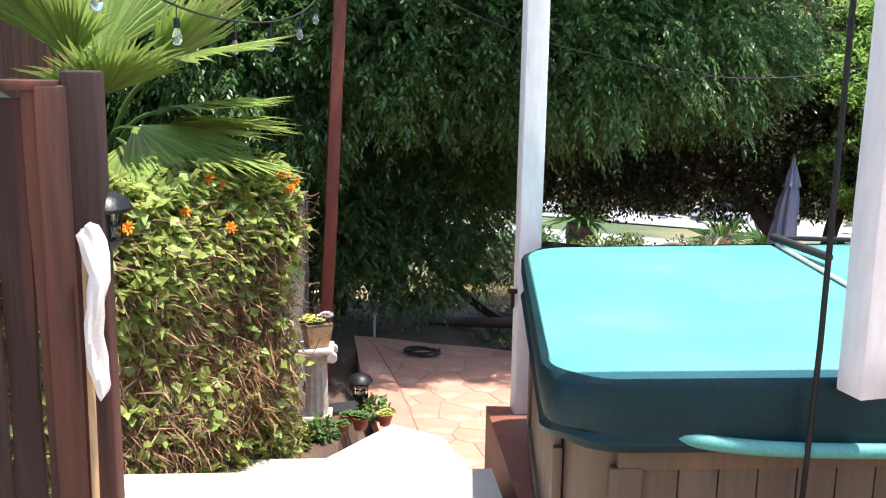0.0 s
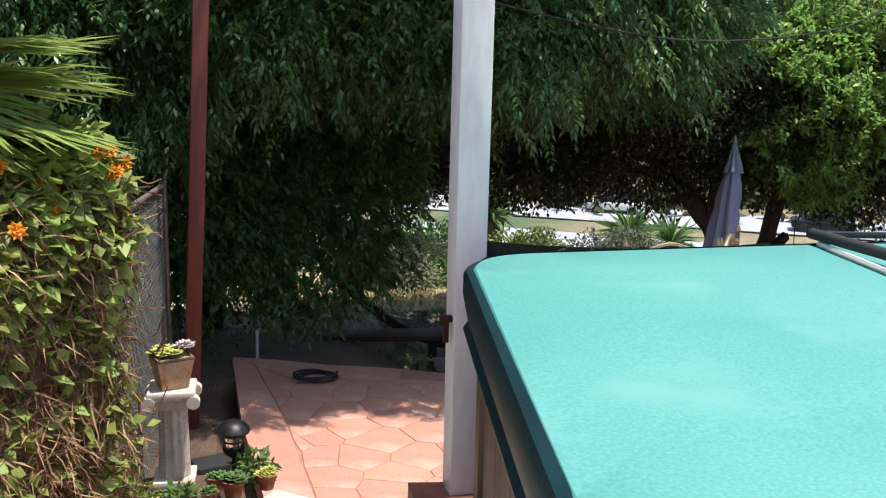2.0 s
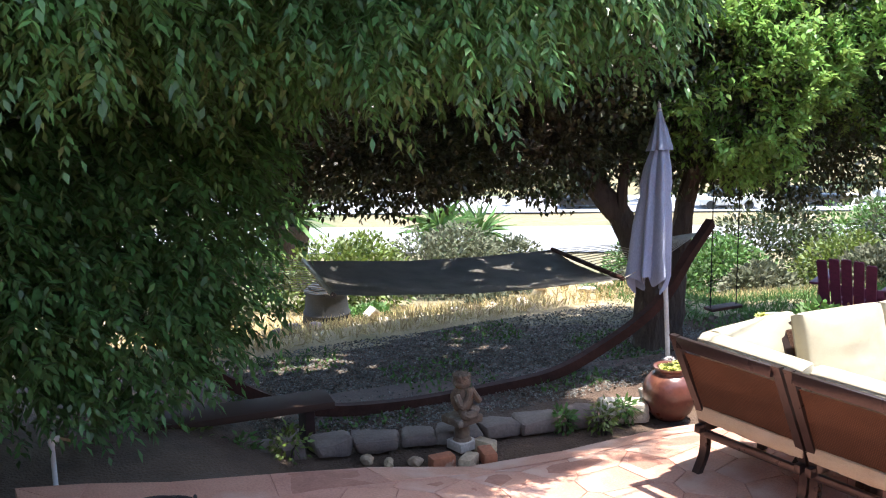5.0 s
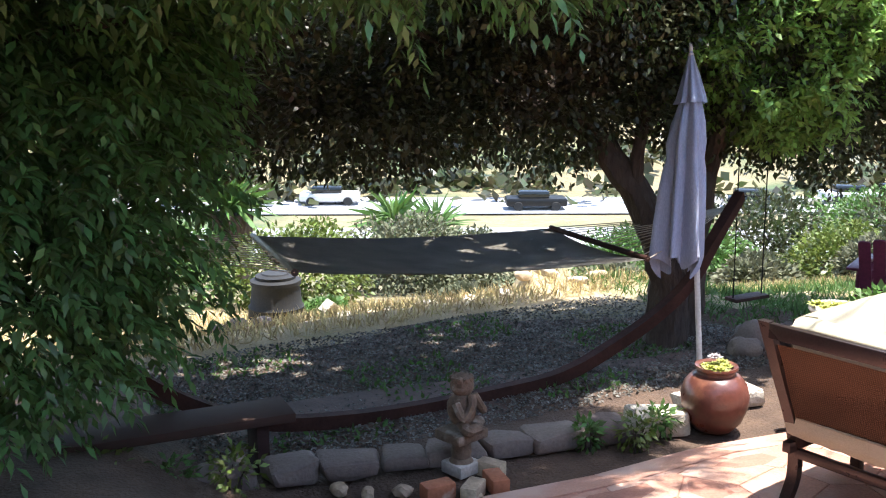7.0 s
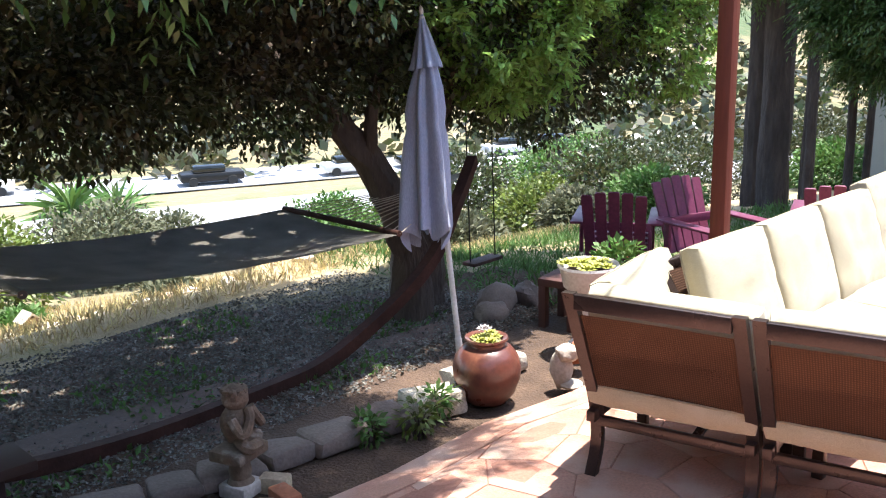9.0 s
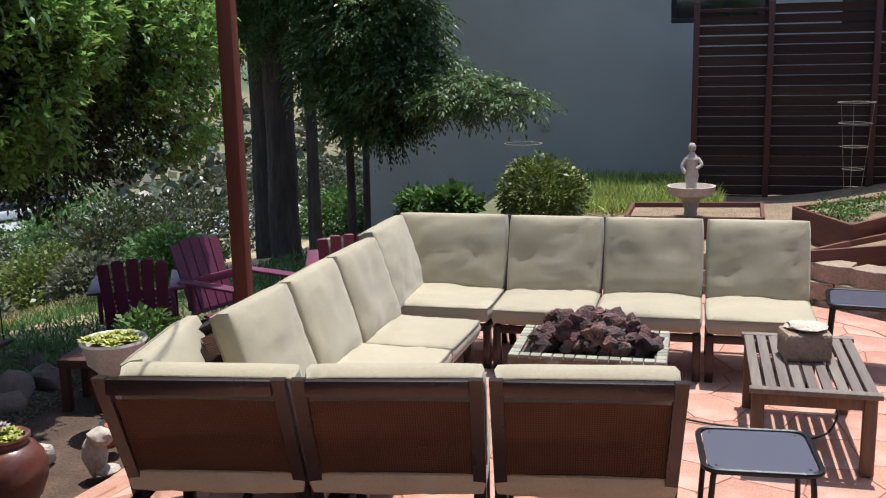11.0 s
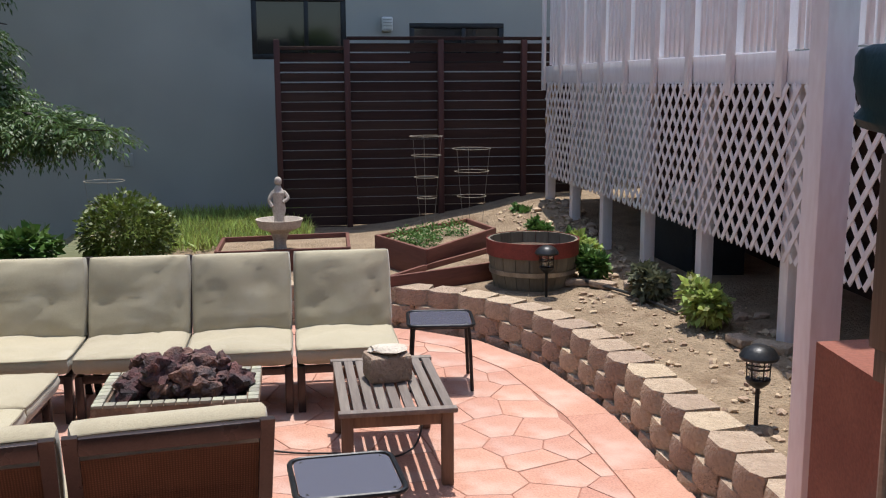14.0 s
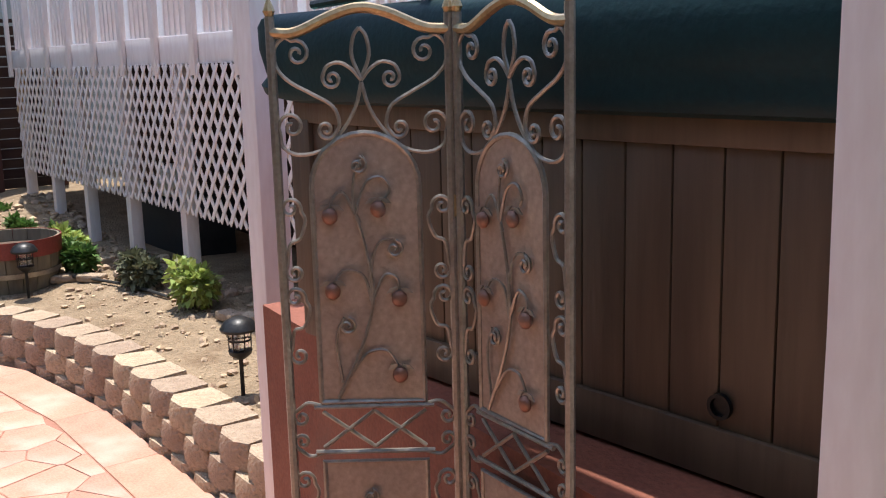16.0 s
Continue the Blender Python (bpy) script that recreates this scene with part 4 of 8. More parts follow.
near_line = [(3.68, 7.17), (3.58, 7.89), (3.45, 8.60), (3.33, 9.34)]
for k in range(3):
    module_along(near_line[k + 1], near_line[k], 11 + k, -0.07, -1 if k == 2 else 0)
for k, y in enumerate((6.44, 7.11, 7.77)):
    module_along((7.16, y), (7.16, y + 0.665), 21 + k)
side_line = [(6.06, 9.33), (5.42, 9.36), (4.78, 9.38), (4.14, 9.40)]
for k in range(3):
    module_along(side_line[k], side_line[k + 1], 31 + k, low=0.07)
sofa_module("sofa_corner", 0.80, pose(7.12, 8.84, 0, 0, 0, 90), 45, 1)


# ---- fire pit, coffee table, side tables ----
def fire_pit():
    f = thing("fire_pit", "square fire pit table with slate mosaic rim and lava rocks", "fire pit", pose(5.73, 7.73, 0, 0, 0, 0))
    w, d, z = 0.62, 0.86, 0.39
    part("base", boxes(((0, 0, 0.17), (w - 0.14, d - 0.14, 0.34)), bevel=0.01), M_BRONZE, f)
    part("tray", boxes(((0, 0, z - 0.035), (w - 0.1, d - 0.1, 0.02))), M_BLACK, f)
    tile = mesh_of("tile", boxes(((0, 0, 0), (0.056, 0.056, 0.018)), bevel=0.003), M_TILE)
    spots = [(sx * (w / 2 - 0.03), y) for sx in (-1, 1) for y in np.arange(-d / 2 + 0.03, d / 2 - 0.02, 0.0615)]
    spots += [(x, sy * (d / 2 - 0.03)) for sy in (-1, 1) for x in np.arange(-w / 2 + 0.092, w / 2 - 0.07, 0.0615)]
    part("rim", boxes(((w / 2 - 0.035, 0, z - 0.03), (0.07, d, 0.045)), ((-w / 2 + 0.035, 0, z - 0.03), (0.07, d, 0.045)),
                      ((0, d / 2 - 0.035, z - 0.031), (w - 0.14, 0.07, 0.045)), ((0, -d / 2 + 0.035, z - 0.031), (w - 0.14, 0.07, 0.045))), M_STATUE, f)
    for x, y in spots:
        t = new("tile", tile)
        t.parent = f
        t.location = (x, y, z)
    return f


fire_pit()
for k in range(34):
    a = k * 2.4
    r = 0.03 + 0.26 * math.sqrt((k % 17) / 17)
    x, y = 5.73 + r * math.cos(a) * 0.72, 7.73 + r * math.sin(a) * 1.15
    lift = 0.43 + (0.08 if k >= 17 else 0) - (0.02 if r > 0.2 else 0)
    if k >= 17 and r > 0.22:
        continue
    s = random.uniform(0.06, 0.10)
    bm = rock(bmesh.new(), (0, 0, 0), (s, s * random.uniform(0.7, 1.0), s * random.uniform(0.6, 0.9)), k, 3, 0.75)
    solid("lava_rock", bm, M_LAVA, "rough dark red and black lava rock in the fire pit", "rock", group="rocks in the fire pit", m=pose(x, y, lift, 0, 0, k * 40))


def coffee_table():
    t = thing("coffee_table", "weathered grey slatted teak coffee table", "table", pose(5.5, 6.6, 0))
    for k in range(9):
        part("slat", boxes(((0, -0.262 + k * 0.0655, 0.415), (0.90, 0.050, 0.022)), bevel=0.004), M_TEAK, t)
    for sx in (-1, 1):
        part("end_board", boxes(((sx * 0.475, 0, 0.416), (0.055, 0.60, 0.026)), bevel=0.005), M_TEAK, t)
        part("side_apron", boxes(((0, sx * 0.262, 0.365), (0.86, 0.024, 0.075)), bevel=0.003), M_TEAKLEG, t)
        part("end_apron", boxes(((sx * 0.43, 0, 0.365), (0.024, 0.46, 0.075)), bevel=0.003), M_TEAKLEG, t)
        for sy in (-1, 1):
            part("leg", boxes(((sx * 0.43, sy * 0.255, 0.20), (0.06, 0.06, 0.40)), bevel=0.006), M_TEAKLEG, t)
    return t


coffee_table()
bm = boxes(((0, 0, 0.085), (0.20, 0.24, 0.15)), bevel=0.02)
bmesh.ops.subdivide_edges(bm, edges=bm.edges[:], cuts=2)
for v in bm.verts:
    v.co += Vector((noise.noise(v.co * 9), noise.noise(v.co * 9 + Vector((3, 0, 0))), noise.noise(v.co * 9 + Vector((0, 5, 0))))) * 0.012
solid("wall_block", bm, M_BLOCK, "split-faced tan concrete block on the coffee table", "block", m=pose(5.56, 6.60, 0.42, 0, 0, 8))
solid("flat_rock", rock(bmesh.new(), (0, 0, 0.02), (0.085, 0.11, 0.028), 5, 2, 0.4), M_CHALK, "pale flat rock lying on the concrete block", "rock", m=pose(5.56, 6.60, 0.58))
bm = tube(smooth_line([(5.72, 6.33, 0.36), (5.70, 6.38, 0.15), (5.6, 6.45, 0.01), (5.45, 6.62, 0.01), (5.55, 6.85, 0.01), (5.6, 7.1, 0.01), (5.66, 7.3, 0.02)], 6), 0.006, 6)
solid("gas_hose", bm, M_RUBBER, "thin black hose lying under the coffee table", "hose")


def side_table(m, label):
    t = thing("side_table", label, "table", m, "metal side tables")
    w, h = 0.44, 0.46
    ring = rounded([(-w / 2, -w / 2), (w / 2, -w / 2), (w / 2, w / 2), (-w / 2, w / 2)], 0.07, 5)
    inner = scaled(ring, 0.93)
    part("glass_top", prism(inner, h - 0.012, h - 0.004), M_GLASS, t, "smoked textured glass top")
    pts = [(x, y, h - 0.008) for x, y in ring]
    part("rim", tube(pts + [pts[0], pts[1]], 0.012, 8), M_BLACK, t)
    for sx in (-1, 1):
        for sy in (-1, 1):
            part("leg", tube(smooth_line([(sx * 0.16, sy * 0.16, h - 0.02), (sx * 0.185, sy * 0.185, h - 0.05), (sx * 0.205, sy * 0.205, 0.0)], 4), 0.012, 8), M_BLACK, t)
        part("cross_bar", tube([(sx * 0.18, -0.18, h - 0.03), (sx * 0.18, 0.18, h - 0.03)], 0.008, 6), M_BLACK, t)
    return t


side_table(pose(4.16, 6.91, 0, 0, 0, 4), "black metal side table with smoked glass top beside the sofa")
side_table(pose(6.80, 6.12, 0, 0, 0, -6), "black metal side table with smoked glass top at the sofa's end")


# ---- solar lamps ----
def solar_lamp(m, h, label):
    s = thing("solar_lamp", label, "lamp", m, "solar path lamps")
    q, v = 1.3, 1.35
    part("stake", tube([(0, 0, -0.05), (0, 0, h - 0.16 * v)], 0.012, 8), M_BLACK, s)
    part("collar", lathe([(0.02 * q, h - 0.17 * v), (0.045 * q, h - 0.15 * v), (0.05 * q, h - 0.135 * v), (0.03 * q, h - 0.13 * v)], 16), M_BLACK, s)
    part("lens", lathe([(0.034 * q, h - 0.13 * v), (0.038 * q, h - 0.055 * v)], 16), M_CLEAR, s, "clear glass lens")
    for k in range(6):
        a = k * math.pi / 3
        part("cage_bar", tube([(0.044 * q * math.cos(a), 0.044 * q * math.sin(a), h - 0.135 * v), (0.047 * q * math.cos(a), 0.047 * q * math.sin(a), h - 0.05 * v)], 0.0035, 5), M_BLACK, s)
    part("cage_ring", lathe([(0.044 * q, h - 0.095 * v), (0.049 * q, h - 0.095 * v), (0.049 * q, h - 0.088 * v), (0.044 * q, h - 0.088 * v)], 16, ring=True), M_BLACK, s)
    part("cap", lathe([(0.075 * q, h - 0.055 * v), (0.078 * q, h - 0.045 * v), (0.06 * q, h - 0.018 * v), (0.03 * q, h - 0.004), (0.006, h)], 20), M_BLACK, s, "domed black cap")
    return s


solar_lamp(pose(4.94, 4.73, 0.24), 0.46, "black solar path lamp standing in bare soil")
solar_lamp(pose(8.19, 5.01, 0.28), 0.42, "black solar path lamp standing beside the barrel")
LAID[0] = HOUSE_SIDE
solar_lamp(pose(-0.02, 7.46, 0.33), 0.36, "black solar path lamp among the succulent pots")
solar_lamp(pose(-0.96, 3.74, 1.9), 0.76, "weathered solar lamp beside the dark fence")


# ---- folding garden screen ----
def spiral(c, r, turns, start, hand=1, n=22):
    return [Vector((c[0] + r * (1 - 0.85 * i / n) * math.cos(start + hand * turns * 2 * math.pi * i / n), 0, c[1] + r * (1 - 0.85 * i / n) * math.sin(start + hand * turns * 2 * math.pi * i / n))) for i in range(n + 1)]


def screen_panel(s, m, w=0.42, top=1.665):
    """One leaf of the screen: x across, z up, thin in y."""
    h = w / 2
    p = part("leaf_frame", tube([(-h, 0, 0), (-h, 0, top - 0.02)], 0.011, 8), M_IRON, s, at=m)
    part("stile", tube([(h, 0, 0), (h, 0, top - 0.02)], 0.011, 8), M_IRON, p)
    for sx in (-1, 1):
        part("finial", lathe([(0.009, 0), (0.014, 0.012), (0.008, 0.028), (0.001, 0.045)], 8), M_GOLDIRON, p, at=Matrix.Translation((sx * h, 0, top - 0.02)))
    crest = smooth_line([(-h, 0, top - 0.055), (-h * 0.72, 0, top - 0.055), (-h * 0.3, 0, top - 0.02), (0, 0, top - 0.005), (h * 0.3, 0, top - 0.015), (h * 0.72, 0, top - 0.05), (h, 0, top - 0.055)], 6)
    part("crest_bar", tube(crest, 0.012, 8), M_GOLDIRON, p)
    def arch(zb, zt, ww, steps=14):
        r = ww
        pts = [(-ww, zb)]
        for i in range(steps + 1):
            a = math.pi - math.pi * i / steps
            pts.append((r * math.cos(a), zt - r + r * math.sin(a)))
        pts.append((ww, zb))
        return pts
    pw = w * 0.31
    for zb, zt in ((0.75, 1.385), (0.05, 0.60)):
        outline = arch(zb, zt, pw) if zb > 0.5 else [(-pw, zb), (-pw, zt), (pw, zt), (pw, zb)]
        bm = bmesh.new()
        prism(outline, -0.003, 0.003, bm, Matrix(((1, 0, 0, 0), (0, 0, 1, 0), (0, 1, 0, 0), (0, 0, 0, 1))))
        part("plaque", bm, M_SHEET, p, "patinated sheet metal plaque")
        rim = [Vector((x, -0.002, z)) for x, z in outline]
        part("plaque_rim", tube(rim + [rim[0]], 0.007, 6), M_IRON, p)
        up = 1.0 if zb > 0.5 else 0.82

        def on(u, v):
            return Vector((u * pw, -0.012, zb + v * up))
        part("stem", tube(smooth_line([on(-0.65, 0.013), on(-0.18, 0.134), on(0.075, 0.254), on(-0.04, 0.374), on(-0.23, 0.475), on(-0.18, 0.548), on(-0.02, 0.585)], 6), 0.0052, 6, taper=0.003), M_IRON, p)
        for line in (((-0.2, 0.45), (0.0, 0.52), (0.3, 0.535), (0.45, 0.505), (0.27, 0.475)), ((-0.12, 0.43), (-0.4, 0.50), (-0.6, 0.49), (-0.67, 0.465)), ((0.06, 0.24), (0.05, 0.32), (0.2, 0.38), (0.5, 0.393)),
                     ((0.06, 0.24), (-0.1, 0.307), (-0.46, 0.318), (-0.67, 0.29)), ((0.075, 0.25), (0.3, 0.307), (0.53, 0.300), (0.57, 0.27)), ((-0.57, 0.05), (-0.66, 0.15), (-0.5, 0.208)), ((-0.46, 0.06), (-0.08, 0.12), (0.3, 0.126), (0.52, 0.088))):
            part("twig", tube(smooth_line([on(*q) for q in line], 5), 0.0042, 5, taper=0.003), M_IRON, p)
        for k, (u, v) in enumerate(((0.23, 0.462), (-0.67, 0.448), (-0.68, 0.272), (0.57, 0.252), (0.54, 0.068))):
            part("apple", rock(bmesh.new(), on(u, v) + Vector((0, -0.006, 0)), (0.019, 0.012, 0.020), k, 2, 0.05), M_APPLE, p, "red-brown painted apple")
            for side_x in (-1, 1):
                leaf = bmesh.new()
                prism([(-0.015, 0.0), (0.0, 0.007), (0.016, 0.001), (0.0, -0.005)], -0.002, 0.002, leaf, Matrix.Translation(on(u, v) + Vector((side_x * 0.017, -0.004, 0.019))) @ pose(0, 0, 0, 90, side_x * 28, 0))
                part("leaf", leaf, M_IRON, p)
        for u, v in ((-0.12, 0.562), (0.5, 0.368), (-0.44, 0.187)):
            part("curl", tube(spiral((u * pw, zb + v * up), 0.022, 1.4, 1.4, -1, 16), 0.004, 5), M_IRON, p, at=Matrix.Translation((0, -0.012, 0)))
    for z0, z1 in ((0.635, 0.725),):
        for a, b in (((-pw, z0), (0, z1)), ((0, z1), (pw, z0)), ((-pw, z1), (0, z0)), ((0, z0), (pw, z1))):
            part("lattice_bar", tube([(a[0], 0, a[1]), (b[0], 0, b[1])], 0.005, 6), M_IRON, p)
        part("mid_bar", tube([(-pw - 0.02, 0, z0 - 0.012), (pw + 0.02, 0, z0 - 0.012)], 0.006, 6), M_IRON, p)
        part("mid_bar", tube([(-pw - 0.02, 0, z1 + 0.012), (pw + 0.02, 0, z1 + 0.012)], 0.006, 6), M_IRON, p)
    # scrolls of the upper field and the sides: each a curve that ends in one or two coils
    def coil(c, r, start, hand, turns=1.35, n=20):
        return [Vector((c[0] + r * (1 - 0.82 * i / n) * math.cos(start + hand * turns * 2 * math.pi * i / n), 0, c[1] + r * (1 - 0.82 * i / n) * math.sin(start + hand * turns * 2 * math.pi * i / n))) for i in range(n + 1)]
    def scroll(name, sx, pts, tail=None, head=None):
        line = [Vector((x, 0, z)) for x, z in pts]
        last = coil(*tail) if tail else []
        first = list(reversed(coil(*head))) if head else []
        mid = smooth_line(first[-1:] + line + last[:1], 5)
        whole = first[:-1] + mid + last[1:]
        part(name, tube([Vector((sx * q.x * w / 0.42, q.y, q.z)) for q in whole], 0.0048, 6), M_IRON, p)
    T = top - 0.055
    for sx in (-1, 1):
        scroll("fleur", sx, [(0.0, T - 0.105), (0.020, T - 0.055), (0.015, T - 0.012), (0.0, T + 0.008)])
        scroll("scroll", sx, [(0.0, T - 0.108), (0.022, T - 0.083), (0.050, T - 0.068), (0.078, T - 0.074)], ((0.069, T - 0.103), 0.024, 0.6, -1))
        scroll("scroll", sx, [(0.0, T - 0.112), (0.015, T - 0.165), (0.046, T - 0.215), (0.096, T - 0.260), (0.155, T - 0.272), (0.192, T - 0.255)], ((0.170, T - 0.208), 0.033, -0.5, 1))
        scroll("scroll", sx, [(0.056, T - 0.205), (0.070, T - 0.165), (0.120, T - 0.135), (0.170, T - 0.108), (0.200, T - 0.075), (0.202, T - 0.035), (0.180, T - 0.012)],
               ((0.150, T - 0.046), 0.030, 1.2, 1), ((0.088, T - 0.216), 0.023, 3.6, 1))
        for zt, zb in ((T - 0.395, T - 0.545), (T - 0.605, T - 0.745)):
            scroll("side_scroll", sx, [(0.150, zt - 0.03), (0.165, zt - 0.07), (0.190, (zt + zb) / 2 - 0.01)], ((0.180, zb), 0.024, 0.7, -1), ((0.184, zt), 0.026, 3.4, -1))
        scroll("band_scroll", sx, [(pw, 0.737), (0.165, 0.747)], ((0.184, 0.71), 0.022, 1.2, -1))
        scroll("band_scroll", sx, [(pw, 0.623), (0.165, 0.613)], ((0.184, 0.65), 0.022, -1.2, 1))
        for zt, zb in ((0.55, 0.40), (0.34, 0.2)):
            scroll("side_scroll", sx, [(0.150, zt - 0.03), (0.165, zt - 0.07), (0.190, (zt + zb) / 2 - 0.01)], ((0.180, zb), 0.024, 0.7, -1), ((0.184, zt), 0.026, 3.4, -1))
    return p


def garden_screen():
    s = thing("garden_screen", "folding bronzed iron garden screen with apple branch plaques", "screen")
    joints = [(2.235, 5.80), (1.985, 5.462), (1.575, 5.49)]
    for a, b in zip(joints, joints[1:]):
        a, b = Vector((*a, 0)), Vector((*b, 0))
        d = b - a
        c = (a + b) / 2
        screen_panel(s, Matrix.Translation((c.x, c.y, 0.46)) @ pose(0, 0, 0, 0, 0, math.degrees(math.atan2(d.y, d.x))), d.length - 0.024)
    part("hinge", lathe([(0.014, 0), (0.014, 0.05)], 8), M_GOLDIRON, s, at=Matrix.Translation((1.985, 5.462, 1.65)))
    return s


garden_screen()
bm = prism([(1.2, 5.35), (2.7, 5.28), (2.7, 6.05), (1.2, 6.05)], -0.1, 0.455)
solid("plinth_step", bm, M_PLINTH, "low red-brown painted concrete ledge in front of the plinth", "ledge", "structure")


# ---- flower bed along the patio ----
LAID[0] = BED
def garden_stones():
    spots = [(0.55, 11.0), (0.85, 10.93), (1.15, 10.86), (1.45, 10.79), (1.75, 10.73), (2.02, 10.66), (2.28, 10.60), (2.54, 10.56), (2.80, 10.51), (3.08, 10.47), (3.37, 10.42), (3.70, 10.40), (4.02, 10.46), (4.34, 10.50)]
    for k, (x, y) in enumerate(spots):
        bm = boxes(((0, 0, 0.03), (0.26 + 0.04 * math.sin(k * 3), 0.21, 0.10 + 0.02 * math.sin(k * 7))), bevel=0.028)
        bmesh.ops.subdivide_edges(bm, edges=bm.edges[:], cuts=1)
        for v in bm.verts:
            v.co += Vector((noise.noise(v.co * 8 + Vector((k, 0, 0))), noise.noise(v.co * 8 + Vector((0, k, 0))), 0.6 * noise.noise(v.co * 8 + Vector((0, 0, k))))) * 0.04
        solid("edging_stone", bm, M_SLATE if k < 11 else M_CHALK, "worn grey-brown edging stone along the flower bed", "stone", group="edging stones", m=pose(x, y, 0.0, 0, 0, -12 + 9 * math.sin(k * 5)))
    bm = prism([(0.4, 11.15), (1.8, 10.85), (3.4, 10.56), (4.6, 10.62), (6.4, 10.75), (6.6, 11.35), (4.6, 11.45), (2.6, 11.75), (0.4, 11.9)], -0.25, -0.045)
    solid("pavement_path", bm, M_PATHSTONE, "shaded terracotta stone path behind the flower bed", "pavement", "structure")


garden_stones()


def urn():
    u = thing("urn", "glossy red-brown glazed urn planted with succulents", "urn", pose(3.97, 10.27, -0.02))
    part("body", lathe([(0.10, 0), (0.145, 0.05), (0.175, 0.13), (0.18, 0.19), (0.165, 0.25), (0.13, 0.295), (0.10, 0.31), (0.098, 0.325), (0.115, 0.34), (0.112, 0.352), (0.09, 0.345), (0.085, 0.32)], 32), M_GLAZE, u)
    part("soil", lathe([(0.085, 0.325), (0.02, 0.335)], 16), M_SOIL, u)
    rosettes(u, 0, 0, 0.335, 9, 0.07, M_SUCC)
    rosettes(u, 0.0, 0.01, 0.375, 2, 0.02, M_SUCCGREY, 0.04)
    return u


def rosette(bm, c, r, seed):
    rng = random.Random(seed)
    for ring in range(3):
        n = 8 - ring * 2
        for i in range(n):
            a = 2 * math.pi * i / n + ring * 0.5 + rng.random() * 0.3
            tilt = 0.25 + ring * 0.42
            d = Vector((math.cos(a) * math.cos(tilt), math.sin(a) * math.cos(tilt), math.sin(tilt)))
            s = Vector((-math.sin(a), math.cos(a), 0)) * r * 0.24
            p = Vector(c)
            L = r * (1 - ring * 0.22)
            up = s.cross(d).normalized() * r * 0.08
            v = [bm.verts.new(q) for q in (p, p + d * L * 0.6 + s, p + d * L, p + d * L * 0.6 - s, p + d * L * 0.55 - up * 1.5)]
            for f in ((0, 1, 4), (1, 2, 4), (2, 3, 4), (3, 0, 4), (0, 3, 2, 1)):
                bm.faces.new([v[i] for i in f])


def rosettes(parent, x, y, z, count, spread, material, r=0.05):
    for k in range(count):
        a = k * 2.4
        q = spread * math.sqrt(k / max(1, count))
        bm = bmesh.new()
        rosette(bm, (0, 0, 0), r * random.uniform(0.8, 1.2), k + int(x * 100))
        part("rosette", bm, material, parent, at=pose(x + q * math.cos(a), y + q * math.sin(a), z + random.uniform(-0.006, 0.015)))


urn()


def plant(name, label, m, material, n, blob, length, width, seed, category="plant", droop=0.1, stems=True, shell=0.3, group=""):
    """A bushy plant: stems, and leaves all over its crown."""
    rng = np.random.default_rng(seed)
    p, u = in_blobs(blob, n, rng, shell)
    t = thing(name, label, category, m, group)
    me = quads("foliage", leaf_quads(p, u + rng.normal(0, 0.5, (n, 3)), length, width, rng, droop), material)
    f = new("foliage", me)
    f.parent = t
    if stems:
        b = blob[0]
        for k in range(5):
            a = k * 1.3
            part("stem", tube(smooth_line([(0.02 * math.cos(a), 0.02 * math.sin(a), -0.08), (b[3] * 0.3 * math.cos(a), b[4] * 0.3 * math.sin(a), b[2] * 0.6), (b[0] + b[3] * 0.5 * math.cos(a), b[1] + b[4] * 0.5 * math.sin(a), b[2])], 3), 0.008, 5, taper=0.003), M_BARK, t)
    return t


for k, (x, y, r) in enumerate(((3.2, 10.36, 0.10), (3.42, 10.24, 0.13), (3.66, 10.33, 0.10), (1.46, 10.68, 0.16), (1.2, 10.75, 0.14), (0.9, 10.85, 0.2), (4.14, 10.42, 0.06))):
    plant("bedding_plant", "small leafy green plant in the flower bed", pose(x, y, -0.02), M_SHRUB if k % 2 else M_HERB, 150, [(0, 0, r * 0.8, r * 0.8, r * 0.8, r * 0.8)], 0.05, 0.012, 70 + k, group="bedding plants")


def cherub():
    bm = bmesh.new()
    rock(bm, (0, 0, 0.12), (0.085, 0.075, 0.10), 3, 3, 0.12)
    rock(bm, (0.0, 0.0, 0.25), (0.062, 0.06, 0.068), 9, 3, 0.15)
    for k in range(9):
        a = k * 0.7
        rock(bm, (0.045 * math.cos(a), 0.045 * math.sin(a), 0.29), (0.026, 0.026, 0.024), k, 1, 0.2)
    tube(smooth_line([(-0.08, -0.02, 0.17), (-0.09, -0.08, 0.10), (-0.03, -0.09, 0.16), (-0.01, -0.07, 0.21)], 5), 0.024, 8, bm)
    tube(smooth_line([(0.08, -0.02, 0.17), (0.09, -0.08, 0.10), (0.03, -0.09, 0.16), (0.01, -0.07, 0.21)], 5), 0.024, 8, bm)
    tube(smooth_line([(-0.04, -0.03, 0.05), (-0.07, -0.09, 0.03), (0.02, -0.10, 0.02)], 5), 0.032, 8, bm)
    tube(smooth_line([(0.04, -0.03, 0.05), (0.08, -0.06, 0.03), (0.09, -0.01, 0.02)], 5), 0.032, 8, bm)
    return bm


